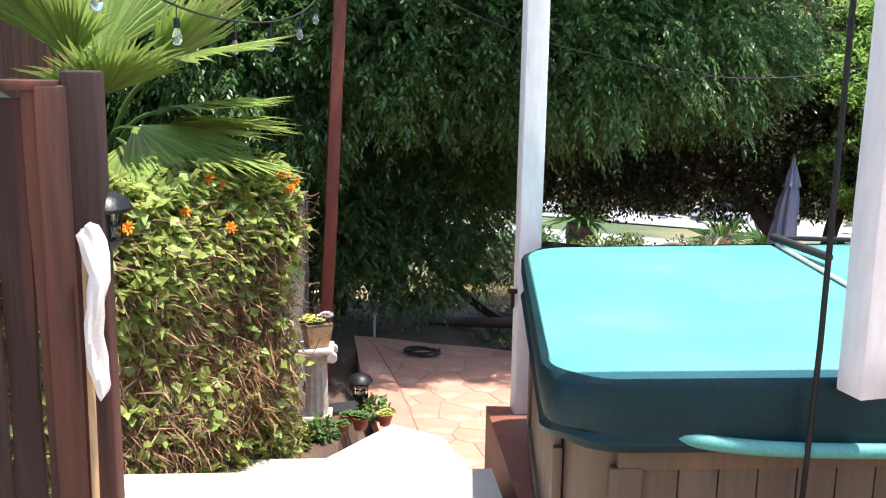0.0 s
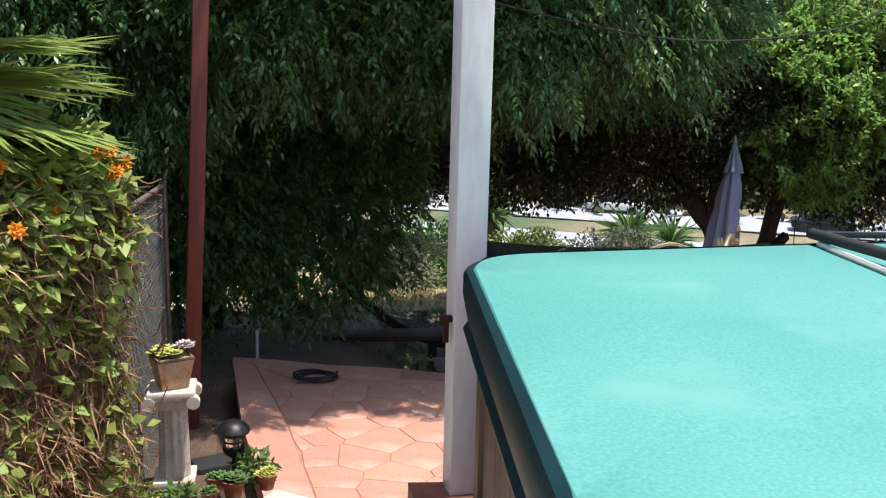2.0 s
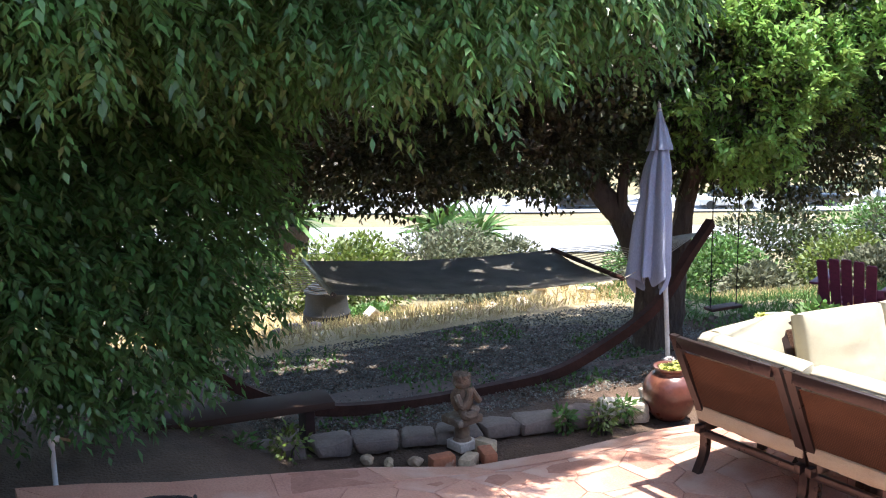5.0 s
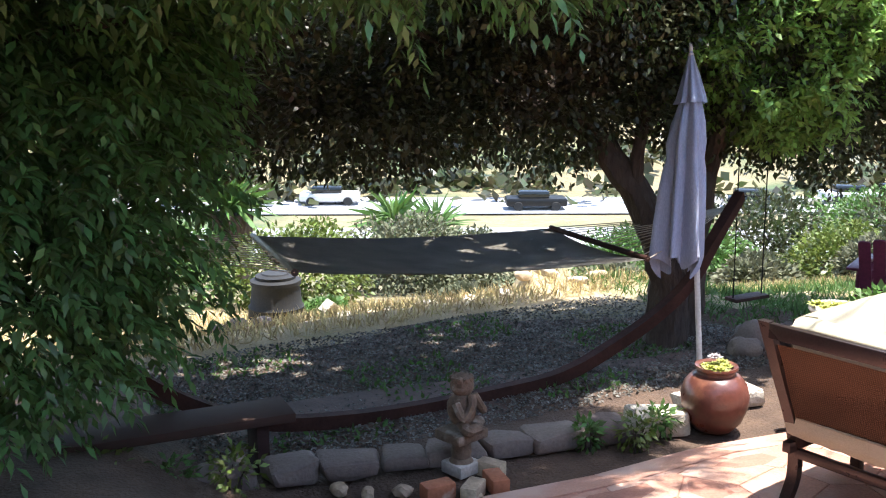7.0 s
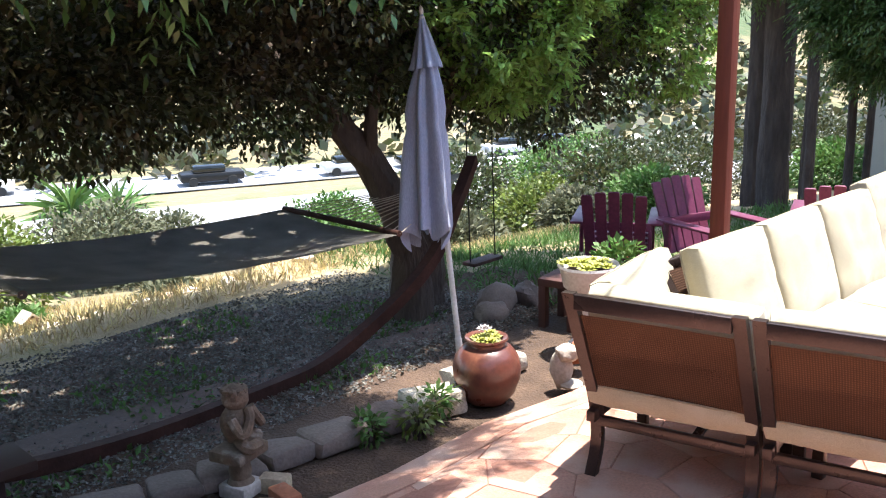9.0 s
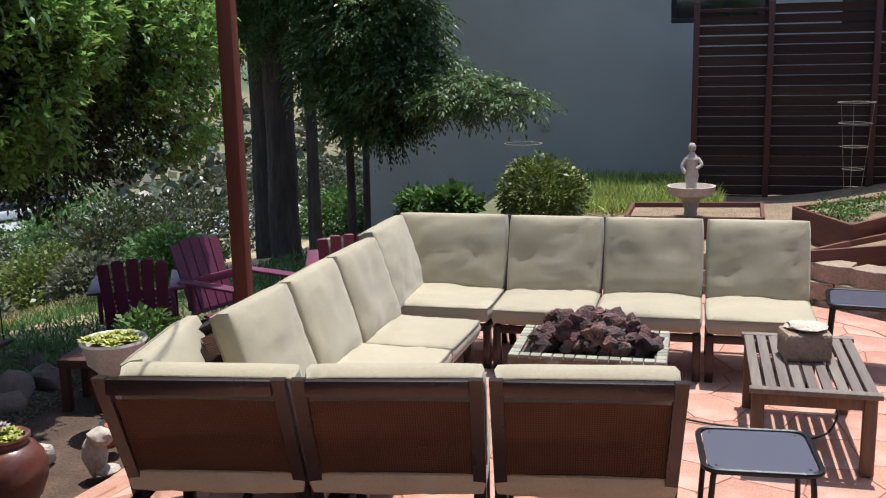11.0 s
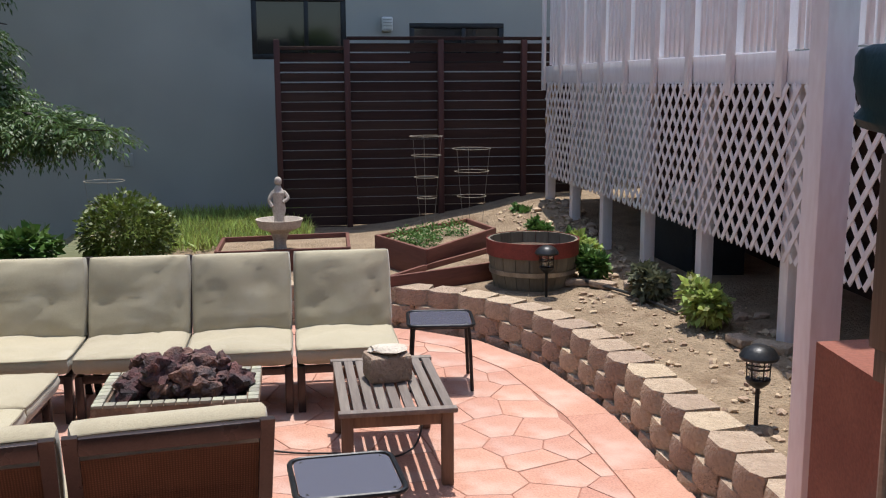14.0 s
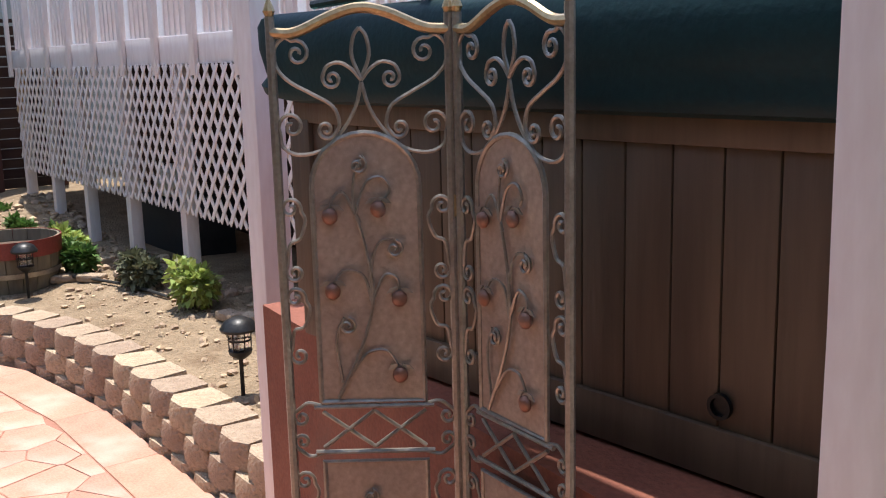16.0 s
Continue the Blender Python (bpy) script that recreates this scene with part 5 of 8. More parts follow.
st = thing("statue_pedestal", "aged cast-stone pedestal in the flower bed", "pedestal", pose(2.50, 10.42, -0.02, 0, 0, 15))
part("base", boxes(((0, 0, 0.03), (0.14, 0.14, 0.06)), bevel=0.008), M_FOUNTAIN, st)
part("column", lathe([(0.06, 0.06), (0.045, 0.08), (0.05, 0.11), (0.045, 0.15), (0.07, 0.18)], 16), M_STATUE, st)
part("top_slab", boxes(((0, 0, 0.20), (0.20, 0.17, 0.05)), bevel=0.01), M_STATUE, st)
solid("cherub_statue", cherub(), M_STATUE, "weathered brown cast-stone cherub statue on a pedestal", "statue", m=pose(2.50, 10.42, 0.20, 0, 0, 25) @ Matrix.Scale(0.88, 4))
for k, (x, y, s) in enumerate(((2.28, 10.25, 0.08), (2.42, 10.17, 0.075), (2.56, 10.20, 0.08), (2.62, 10.34, 0.07), (2.15, 10.35, 0.05), (2.4, 10.13, 0.045), (2.0, 10.4, 0.04), (1.9, 10.5, 0.05))):
    bm = boxes(((0, 0, 0.035), (s * 1.9, s * 1.1, 0.08)), bevel=0.012) if k < 4 else rock(bmesh.new(), (0, 0, 0.02), (s, s * 0.8, s * 0.7), k, 2)
    solid("brick_piece" if k < 4 else "field_stone", bm, M_TERRACOTTA if k in (0, 2) else M_ROCK, "broken red-brown brick lying by the statue" if k < 4 else "rounded tan stone lying in the soil", "stone", group="stones round the statue", m=pose(x, y, -0.03, 0, 0, 40 * k))

# small animal statue and white planter by the sofa
bm = bmesh.new()
rock(bm, (0, 0, 0.10), (0.055, 0.06, 0.10), 2, 3, 0.2)
rock(bm, (0.0, -0.03, 0.20), (0.055, 0.065, 0.05), 7, 3, 0.3)
rock(bm, (0.0, -0.05, 0.03), (0.06, 0.07, 0.03), 5, 2, 0.2)
solid("animal_statue", bm, M_FOUNTAIN, "small pale cast-stone animal statue in bare soil", "statue", m=pose(4.33, 10.05, -0.01, 0, 0, 20))
pl = thing("white_planter", "white pedestal planter with yellow succulents", "planter", pose(4.95, 10.30, -0.02))
part("pedestal", lathe([(0.12, 0), (0.12, 0.04), (0.06, 0.09), (0.06, 0.28), (0.10, 0.33)], 20), M_PEDESTAL, pl)
part("bowl", lathe([(0.08, 0.33), (0.15, 0.40), (0.17, 0.50), (0.185, 0.52), (0.18, 0.535), (0.16, 0.52), (0.14, 0.47)], 24), M_POLE, pl)
part("soil", lathe([(0.14, 0.49), (0.03, 0.51)], 16), M_SOIL, pl)
rosettes(pl, 0, 0, 0.52, 16, 0.14, M_SUCC, 0.06)
plant("herb_tub", "leafy green herb plant beside the planter", pose(5.35, 10.35, 0.0), M_HERB, 500, [(0, 0, 0.42, 0.22, 0.2, 0.14)], 0.06, 0.018, 91)
bn = thing("low_stool", "dark wooden stool by the path", "stool", pose(5.33, 10.72, -0.04, 0, 0, 10))
part("seat", boxes(((0, 0, 0.31), (0.34, 0.26, 0.05)), bevel=0.006), M_DARKPOST, bn)
for sx in (-1, 1):
    for sy in (-1, 1):
        part("leg", boxes(((sx * 0.14, sy * 0.10, 0.145), (0.06, 0.05, 0.29)), bevel=0.005), M_DARKPOST, bn)
pot = thing("terracotta_pot", "small terracotta pot lying by the planter", "pot", pose(4.55, 10.22, 0.05, 70, 0, 40))
part("body", lathe([(0.04, 0), (0.06, 0.10), (0.07, 0.10), (0.07, 0.13), (0.055, 0.13), (0.035, 0.02)], 18), M_TERRACOTTA, pot)


# ---- umbrella ----
LAID[0] = HOUSE_SIDE
def umbrella():
    u = thing("umbrella", "closed grey-blue patio umbrella standing on a cream pole", "umbrella", Matrix.Translation((5.26, 11.60, -0.44)) @ Vector((0, 0, 1)).rotation_difference(Vector((0.10, 0.38, 2.34))).to_matrix().to_4x4() @ Matrix.Diagonal((0.88, 0.88, 1.2, 1)))
    part("pole", tube([(0, 0, -0.25), (0, 0, 2.0)], 0.024, 12), M_POLE, u)
    part("base_tube", tube([(0, 0, -0.25), (0, 0, 0.1)], 0.03, 12), M_POLE, u)
    def cloth(levels, folds, seed):
        bm = bmesh.new()
        n = 84
        rows = []
        for k, (r, z, amp) in enumerate(levels):
            row = []
            for i in range(n):
                a = 2 * math.pi * i / n
                rr = r * (1 + amp * math.sin(folds * a + 0.35 * k + seed) + 0.5 * amp * math.sin(3 * a + seed))
                sag = max(0.0, 1.75 - z) / 1.05
                row.append(bm.verts.new((rr * math.cos(a) * 0.95 - 0.13 * sag, rr * math.sin(a) + 0.10 * sag, z + (0.045 * (math.sin(2 * a + seed) + math.sin(7 * a)) if k == 0 and amp > 0.2 else 0))))
            rows.append(row)
        for a, b in zip(rows, rows[1:]):
            for i in range(n):
                bm.faces.new((a[i], a[(i + 1) % n], b[(i + 1) % n], b[i]))
        bm.faces.new(rows[-1])
        return bm
    part("canopy", cloth([(0.17, 0.73, 0.36), (0.185, 0.78, 0.34), (0.178, 0.90, 0.30), (0.172, 1.02, 0.28), (0.165, 1.16, 0.25), (0.150, 1.30, 0.22), (0.135, 1.37, 0.18), (0.138, 1.46, 0.22), (0.12, 1.58, 0.20), (0.085, 1.70, 0.15), (0.05, 1.76, 0.08)], 7, 0.4), M_UMBRELLA, u)
    part("top_vent", cloth([(0.125, 1.70, 0.16), (0.11, 1.74, 0.14), (0.07, 1.86, 0.10), (0.03, 1.97, 0.05), (0.012, 2.02, 0.0)], 8, 1.2), M_UMBRELLA, u)
    part("finial", lathe([(0.012, 2.0), (0.02, 2.03), (0.012, 2.06), (0.002, 2.07)], 10), M_POLE, u)
    return u


umbrella()


# ---- hammock and its bowed stand ----
def hammock():
    h = thing("hammock", "black fabric hammock with spreader bars and pale cords", "hammock")
    c = [Vector((2.09, 11.39, 0.78)), Vector((4.86, 11.77, 0.50)), Vector((5.02, 13.20, 0.48)), Vector((2.41, 13.12, 0.66))]
    bm = bmesh.new()
    n, k = 24, 14
    grid = []
    for i in range(n + 1):
        row = []
        for j in range(k + 1):
            a, b = i / n, j / k
            p = (c[0].lerp(c[1], a)).lerp(c[3].lerp(c[2], a), b)
            p.z -= 0.10 * math.sin(math.pi * b) * (0.5 + 0.5 * math.sin(math.pi * a)) + 0.05 * math.sin(math.pi * a)
            p.z += 0.008 * noise.noise(p * 3)
            row.append(bm.verts.new(p))
        grid.append(row)
    for i in range(n):
        for j in range(k):
            bm.faces.new((grid[i][j], grid[i + 1][j], grid[i + 1][j + 1], grid[i][j + 1]))
    bmesh.ops.solidify(bm, geom=bm.faces[:], thickness=0.012)
    part("bed", bm, M_HAMMOCK, h)
    for a, b, tip in ((c[0], c[3], Vector((0.55, 12.25, 1.05))), (c[1], c[2], Vector((6.12, 12.30, 0.70)))):
        part("spreader_bar", tube([a, b], 0.022, 10), M_STANDWOOD if tip.x > 3 else M_BLACK, h)
        for j in range(15):
            p = a.lerp(b, j / 14)
            part("cord", tube([p, p.lerp(tip, 0.5) - Vector((0, 0, 0.03)), tip], 0.004, 4), M_ROPE, h)
    return h


hammock()


def bowed(points, w, t):
    """A laminated timber beam of section w by t bent along points."""
    bm = bmesh.new()
    rings = []
    for i, p in enumerate(points):
        d = (points[min(i + 1, len(points) - 1)] - points[max(i - 1, 0)]).normalized()
        side = d.cross(Vector((0, 0, 1))).normalized()
        up = side.cross(d)
        rings.append([bm.verts.new(p + side * a * w / 2 + up * b * t / 2) for a, b in ((-1, -1), (1, -1), (1, 1), (-1, 1))])
    for a, b in zip(rings, rings[1:]):
        for i in range(4):
            bm.faces.new((a[i], a[(i + 1) % 4], b[(i + 1) % 4], b[i]))
    bm.faces.new(list(reversed(rings[0])))
    bm.faces.new(rings[-1])
    return bm


hs = thing("hammock_stand", "bowed red cedar hammock stand on the ground", "stand")
part("bow", bowed(smooth_line([(6.27, 12.32, 0.78), (5.86, 12.14, 0.51), (5.58, 12.1, 0.19), (5.26, 12.1, -0.04), (4.85, 12.1, -0.23), (4.45, 12.1, -0.37), (4.0, 12.1, -0.42), (2.8, 12.1, -0.42), (1.9, 12.1, -0.25), (1.1, 12.15, 0.3), (0.5, 12.25, 1.05)], 6), 0.08, 0.09), M_STANDWOOD, hs)

LAID[0] = BED
bench = thing("bench", "low dark wooden bench in deep shade", "bench", pose(1.25, 10.98, -0.02, 0, 0, -4))
part("seat", boxes(((0, 0, 0.27), (1.15, 0.26, 0.045)), bevel=0.006), M_SLATFENCE, bench)
for x in (-0.42, 0.42):
    part("leg", boxes(((x, 0, 0.12), (0.06, 0.2, 0.25)), bevel=0.005), M_SLATFENCE, bench)


LAID[0] = HOUSE_SIDE


def composter():
    c = thing("composter", "black plastic compost bin with stepped lid", "compost bin", pose(3.70, 16.45, height(3.70, 16.45) - 0.03) @ Matrix.Diagonal((1.1, 1.1, 1.0, 1)))
    part("body", lathe([(0.29, 0), (0.27, 0.22), (0.275, 0.23), (0.255, 0.26), (0.235, 0.46), (0.24, 0.48)], 28), M_COMPOST, c)
    part("lid", lathe([(0.25, 0.48), (0.25, 0.52), (0.20, 0.54), (0.20, 0.57), (0.14, 0.585), (0.13, 0.60)], 28), M_COMPOST, c)
    return c


composter()
bh = thing("bird_house", "tiny wooden bird house on the ground", "bird house", pose(4.25, 16.25, height(4.25, 16.25) - 0.02))
part("body", boxes(((0, 0, 0.08), (0.14, 0.14, 0.16)), bevel=0.004), M_ROCK, bh)
part("roof", prism([(-0.11, 0.12), (0, 0.22), (0.11, 0.12), (0, 0.19)], -0.1, 0.1, m=Matrix(((1, 0, 0, 0), (0, 0, 1, 0), (0, 1, 0, 0), (0, 0, 0, 1)))), M_CHALK, bh)
for k in range(16):
    x, y = 3.5 + k * 0.28, 15.6 - 0.055 * k + 0.12 * math.sin(k * 2.1)
    bm = rock(bmesh.new(), (0, 0, 0.02), (random.uniform(0.08, 0.17), random.uniform(0.06, 0.1), random.uniform(0.03, 0.06)), k, 2)
    solid("border_rock", bm, M_CHALK if k % 3 else M_ROCK, "flat pale rock edging the gravel", "rock", group="rocks edging the gravel", m=pose(x, y, height(x, y), 0, 0, 30 * k))
for k, (x, y, s) in enumerate(((6.35, 12.15, 0.2), (6.65, 12.05, 0.16), (6.1, 12.0, 0.14), (2.9, 15.3, 0.13), (3.15, 15.25, 0.12), (2.7, 15.2, 0.1))):
    solid("boulder", rock(bmesh.new(), (0, 0, s * 0.4), (s, s * 0.8, s * 0.8), k + 40, 3, 0.3), M_SLATE, "rounded grey boulder near the tree", "boulder", group="boulders", m=pose(x, y, height(x, y) - 0.02, 0, 0, 70 * k))

sw = thing("swing", "plank swing hanging from the tree on two thin ropes", "swing")
part("seat", boxes(((6.74, 12.62, -0.20), (0.40, 0.14, 0.03), None), bevel=0.004), M_DARKWOOD, sw)
for x in (6.57, 6.91):
    part("rope", tube([(x, 12.62, -0.20), (x, 12.66, 1.6)], 0.006, 5), M_BLACK, sw)


# ---- adirondack chairs ----
def adirondack(m, label):
    a = thing("garden_chair", label, "chair", m, "plum garden chairs")
    for k in range(5):
        x = -0.19 + k * 0.095
        top = 0.86 + 0.06 * math.cos(x * 6)
        bm = bmesh.new()
        prism(rounded([(x - 0.042, 0.28), (x + 0.042, 0.28), (x * 1.12 + 0.044, top), (x * 1.12 - 0.044, top)], 0.02, 3), -0.009, 0.009, bm, Matrix(((1, 0, 0, 0), (0, 0, 1, 0), (0, 1, 0, 0), (0, 0, 0, 1))))
        part("back_slat", bm, M_ADIR, a, at=pose(0, 0.14, -0.02, -20, 0, 0))
    for k in range(5):
        part("seat_slat", boxes(((0, -0.32 + k * 0.095, 0.345 - k * 0.022), (0.50, 0.082, 0.02)), bevel=0.004), M_ADIR, a)
    for sx in (-1, 1):
        part("arm", boxes(((sx * 0.31, -0.10, 0.545), (0.12, 0.68, 0.022)), bevel=0.008), M_ADIR, a)
        part("front_leg", boxes(((sx * 0.275, -0.33, 0.27), (0.03, 0.09, 0.54)), bevel=0.004), M_ADIR, a)
        part("rear_leg", boxes(((0, 0, 0), (0.028, 0.88, 0.10)), bevel=0.004), M_ADIR, a, at=pose(sx * 0.25, 0.05, 0.20, -16))
        part("arm_brace", boxes(((sx * 0.275, 0.20, 0.42), (0.03, 0.06, 0.24)), bevel=0.004), M_ADIR, a)
    part("back_rail", boxes(((0, 0.23, 0.52), (0.56, 0.025, 0.07)), bevel=0.004), M_ADIR, a)
    part("front_apron", boxes(((0, -0.345, 0.29), (0.52, 0.02, 0.09)), bevel=0.004), M_ADIR, a)
    return a


for x, y, rz, label in ((7.95, 12.0, 118, "plum-painted slatted garden chair seen from behind"), (8.32, 11.25, -20, "sunlit plum-painted garden chair with a rounded back"), (9.10, 10.40, 110, "plum-painted garden chair standing before the pines")):
    adirondack(pose(x, y, height(x, y) - 0.02, 0, 0, rz) @ Matrix.Scale(1.12, 4), label)
cc = thing("slatted_lounger", "orange cedar slatted lounge chair back", "chair", pose(8.0, 11.72, height(8.0, 11.72), 0, 0, 40))
for k in range(6):
    part("slat", boxes(((-0.2 + k * 0.08, 0, 0.3), (0.065, 0.02, 0.5)), bevel=0.004), M_ORANGEWOOD, cc, at=pose(0, 0, 0, -35))
part("base", boxes(((0, 0.12, 0.10), (0.5, 0.5, 0.06)), bevel=0.004), M_ORANGEWOOD, cc)


# ---- raised garden ----
LAID[0] = PLOT
def raised_bed(corners, z0, z1, label):
    b = thing("raised_bed", label, "planter", group="raised garden beds")
    n = len(corners)
    for i in range(n):
        a, c = Vector((*corners[i], 0)), Vector((*corners[(i + 1) % n], 0))
        d = c - a
        part("board", boxes(((0, 0, (z0 + z1) / 2), (d.length + 0.03, 0.035, z1 - z0)), bevel=0.004), M_BEDWOOD, b, at=Matrix.Translation((a + c) / 2) @ pose(0, 0, 0, 0, 0, math.degrees(math.atan2(d.y, d.x))))
    part("soil", prism(scaled(corners, 0.97), z0, z1 - 0.05), M_DIRT, b)
    return b


raised_bed([(9.75, 7.82), (9.80, 6.56), (10.75, 6.52), (10.62, 7.80)], 0.2, 0.47, "red-brown timber garden bed filled with dry soil")
raised_bed([(10.0, 6.27), (9.05, 5.90), (10.25, 5.03), (11.0, 5.18)], 0.2, 0.55, "red-brown timber garden bed with green seedlings")
raised_bed([(8.50, 6.32), (9.02, 5.30), (10.0, 5.00), (9.0, 5.92)], 0.2, 0.42, "red-brown timber garden bed with bare soil")
for k, (x, y) in enumerate(((9.75, 6.0), (9.55, 5.85), (9.95, 5.75), (10.2, 5.45))):
    plant("seedling_clump", "clump of bright green herb seedlings in the raised bed", pose(x, y, 0.50), M_HERB, 350, [(0, 0, 0.06, 0.19, 0.16, 0.09)], 0.035, 0.011, 110 + k, stems=False, group="seedlings")


def barrel():
    b = thing("barrel_planter", "half barrel planter with red upper band", "planter", pose(8.72, 5.0, 0.22))
    n = 20
    for k in range(n):
        a0, a1 = 2 * math.pi * k / n + 0.008, 2 * math.pi * (k + 1) / n - 0.008
        bm = bmesh.new()
        rows = []
        for r, z in ((0.33, 0), (0.37, 0.15), (0.39, 0.28), (0.40, 0.46)):
            rows.append([bm.verts.new((q * math.cos(a), q * math.sin(a), z)) for q in (r - 0.02, r) for a in (a0, a1)])
        for lo, hi in zip(rows, rows[1:]):
            for i, j in ((2, 3), (1, 0), (3, 1), (0, 2)):
                bm.faces.new((lo[i], lo[j], hi[j], hi[i]))
        bm.faces.new([rows[-1][i] for i in (0, 1, 3, 2)])
        part("stave", bm, M_BARREL, b)
    part("upper_band", lathe([(0.402, 0.33), (0.408, 0.33), (0.410, 0.465), (0.404, 0.465)], 40, ring=True), M_BARRELRED, b, "red-painted band")
    part("hoop", lathe([(0.378, 0.17), (0.384, 0.17), (0.388, 0.21), (0.382, 0.21)], 40, ring=True), M_IRON, b)
    part("soil", lathe([(0.37, 0.36), (0.05, 0.40)], 24), M_SOIL, b)
    return b


barrel()


def fountain():
    f = thing("fountain", "pale cast-stone garden fountain with a small figure", "fountain", pose(10.02, 7.22, 0.24))
    part("pedestal", lathe([(0.15, 0), (0.15, 0.06), (0.07, 0.12), (0.06, 0.26), (0.09, 0.36)], 20), M_FOUNTAIN, f)
    part("basin", lathe([(0.09, 0.36), (0.20, 0.41), (0.225, 0.47), (0.23, 0.49), (0.21, 0.49), (0.17, 0.43)], 28), M_FOUNTAIN, f)
    bm = lathe([(0.06, 0.43), (0.05, 0.50), (0.065, 0.58), (0.05, 0.68), (0.062, 0.75), (0.03, 0.80), (0.025, 0.82)], 14, wobble=0.08)
    rock(bm, (0, 0, 0.86), (0.038, 0.038, 0.045), 4, 2, 0.1)
    tube(smooth_line([(0, 0.05, 0.76), (-0.02, 0.09, 0.68), (-0.05, 0.06, 0.62)], 4), 0.018, 7, bm)
    tube(smooth_line([(0, -0.05, 0.76), (-0.03, -0.09, 0.70), (-0.06, -0.04, 0.66)], 4), 0.018, 7, bm)
    part("figure", bm, M_FOUNTAIN, f)
    return f


fountain()


def cage(x, y, z, rings):
    c = thing("plant_cage", "thin galvanised wire plant cage by the fence", "plant cage", pose(x, y, z), "plant cages")
    for r, h in rings:
        pts = [(r * math.cos(a), r * math.sin(a), h) for a in (2 * math.pi * i / 20 for i in range(21))]
        part("ring", tube(pts, 0.0035, 5), M_ROPE, c)
    for k in range(3):
        a = k * 2.09
        part("leg", tube([(rings[0][0] * math.cos(a), rings[0][0] * math.sin(a), rings[0][1]), (rings[-1][0] * 0.7 * math.cos(a), rings[-1][0] * 0.7 * math.sin(a), -0.1)], 0.003, 4), M_IRON, c)
    return c


cage(11.6, 5.55, 0.36, [(0.19, 1.07), (0.17, 0.85), (0.14, 0.6), (0.11, 0.36)])
cage(11.6, 5.02, 0.40, [(0.22, 0.88), (0.20, 0.62), (0.17, 0.33)])
cage(10.9, 9.0, 0.2, [(0.2, 0.85), (0.17, 0.6), (0.14, 0.3)])

for k, (x, y, r, mtl, label) in enumerate(((6.72, 4.24, 0.18, M_VINE, "bright green leafy shrub in bare soil"), (8.95, 4.45, 0.17, M_VINE, "bright green low shrub under the deck"), (8.5, 4.5, 0.14, M_HERB, "low pale green ground plant"),
                                           (7.6, 4.3, 0.14, M_GREYBUSH, "half-dry brown-green shrub in bare soil"), (10.4, 4.5, 0.14, M_HERB, "small grey-green shrub by the deck post"), (11.6, 4.4, 0.14, M_HERB, "small grey-green shrub by the deck post"),
                                           (7.75, 4.3, 0.12, M_GREYBUSH, "low dry succulent clump"), (9.5, 4.35, 0.14, M_HERB, "low green plant beside the deck"))):
    plant("shrub", label, pose(x, y, 0.34), mtl, 620, [(0, 0, r * 0.8, r * 0.8, r * 0.8, r * 0.7), (r * 0.5, r * 0.3, r * 1.25, r * 0.5, r * 0.5, r * 0.6), (-r * 0.55, -r * 0.1, r * 0.9, r * 0.55, r * 0.5, r * 0.55)], 0.075, 0.025, 130 + k, "shrub")
plant("round_bush", "rounded yellow-green bush before the stucco wall", pose(10.55, 8.75, 0.2), M_SHRUB, 4200, [(0, 0, 0.34, 0.44, 0.46, 0.40)], 0.06, 0.018, 150, "bush", shell=0.55)
plant("leafy_plant", "broad-leaved green plant beside the wall", pose(10.6, 9.75, 0.15), M_HERB, 500, [(0, 0, 0.24, 0.26, 0.30, 0.2)], 0.13, 0.045, 151)
plant("leafy_plant", "broad-leaved green plant beside the wall", pose(11.2, 10.3, 0.1), M_HERB, 350, [(0, 0, 0.2, 0.22, 0.25, 0.18)], 0.12, 0.04, 152)

rng = np.random.default_rng(5)
n = 5200
gp = np.stack([rng.uniform(11.0, 13.9, n), rng.uniform(6.9, 9.0, n), np.full(n, 0.25)], 1)
gr = new("grass", quads("grass", leaf_quads(gp, np.array([0, 0, 1.0]) + rng.normal(0, 0.45, (n, 3)), 0.20, 0.010, rng), M_VINE))
gr.matrix_basis = PLOT
tagged(gr, "green weedy grass along the stucco wall", "grass", kind="stuff")

# loose stones and pebbles on the bare soil
bm = bmesh.new()
for k in range(1100):
    x = random.uniform(4.2, 11.8)
    y = random.uniform(3.75, 4.9) if x < 8 else random.uniform(3.8, 4.75)
    s = (0.006 + 0.034 * random.random() ** 2.2) * (1.6 if y < 4.3 else 1)
    rock(bm, (x, y, plot_height(x, y) + s * 0.25), (s, s * random.uniform(0.7, 1), s * random.uniform(0.4, 0.7)), k, 1, 0.5)
peb = new("pebbles", mesh_of("pebbles", bm, M_ROCK))
peb.matrix_basis = PLOT
tagged(peb, "loose tan stones and pebbles scattered on bare soil", "pebbles", kind="stuff")
for k, (x, y) in enumerate(((8.65, 4.55), (8.24, 4.5), (8.45, 4.62), (8.95, 4.60), (9.2, 4.66), (6.25, 4.2), (6.0, 4.1), (8.05, 4.25), (8.8, 4.25), (9.3, 4.4))):
    bm = boxes(((0, 0, 0.03), (random.uniform(0.16, 0.30), random.uniform(0.12, 0.16), 0.06)), bevel=0.018)
    solid("flat_stone", bm, M_BLOCK, "flat tan stone set in bare soil", "stone", group="flat stones in the soil", m=pose(x, y, plot_height(x, y), 0, 0, 37 * k))
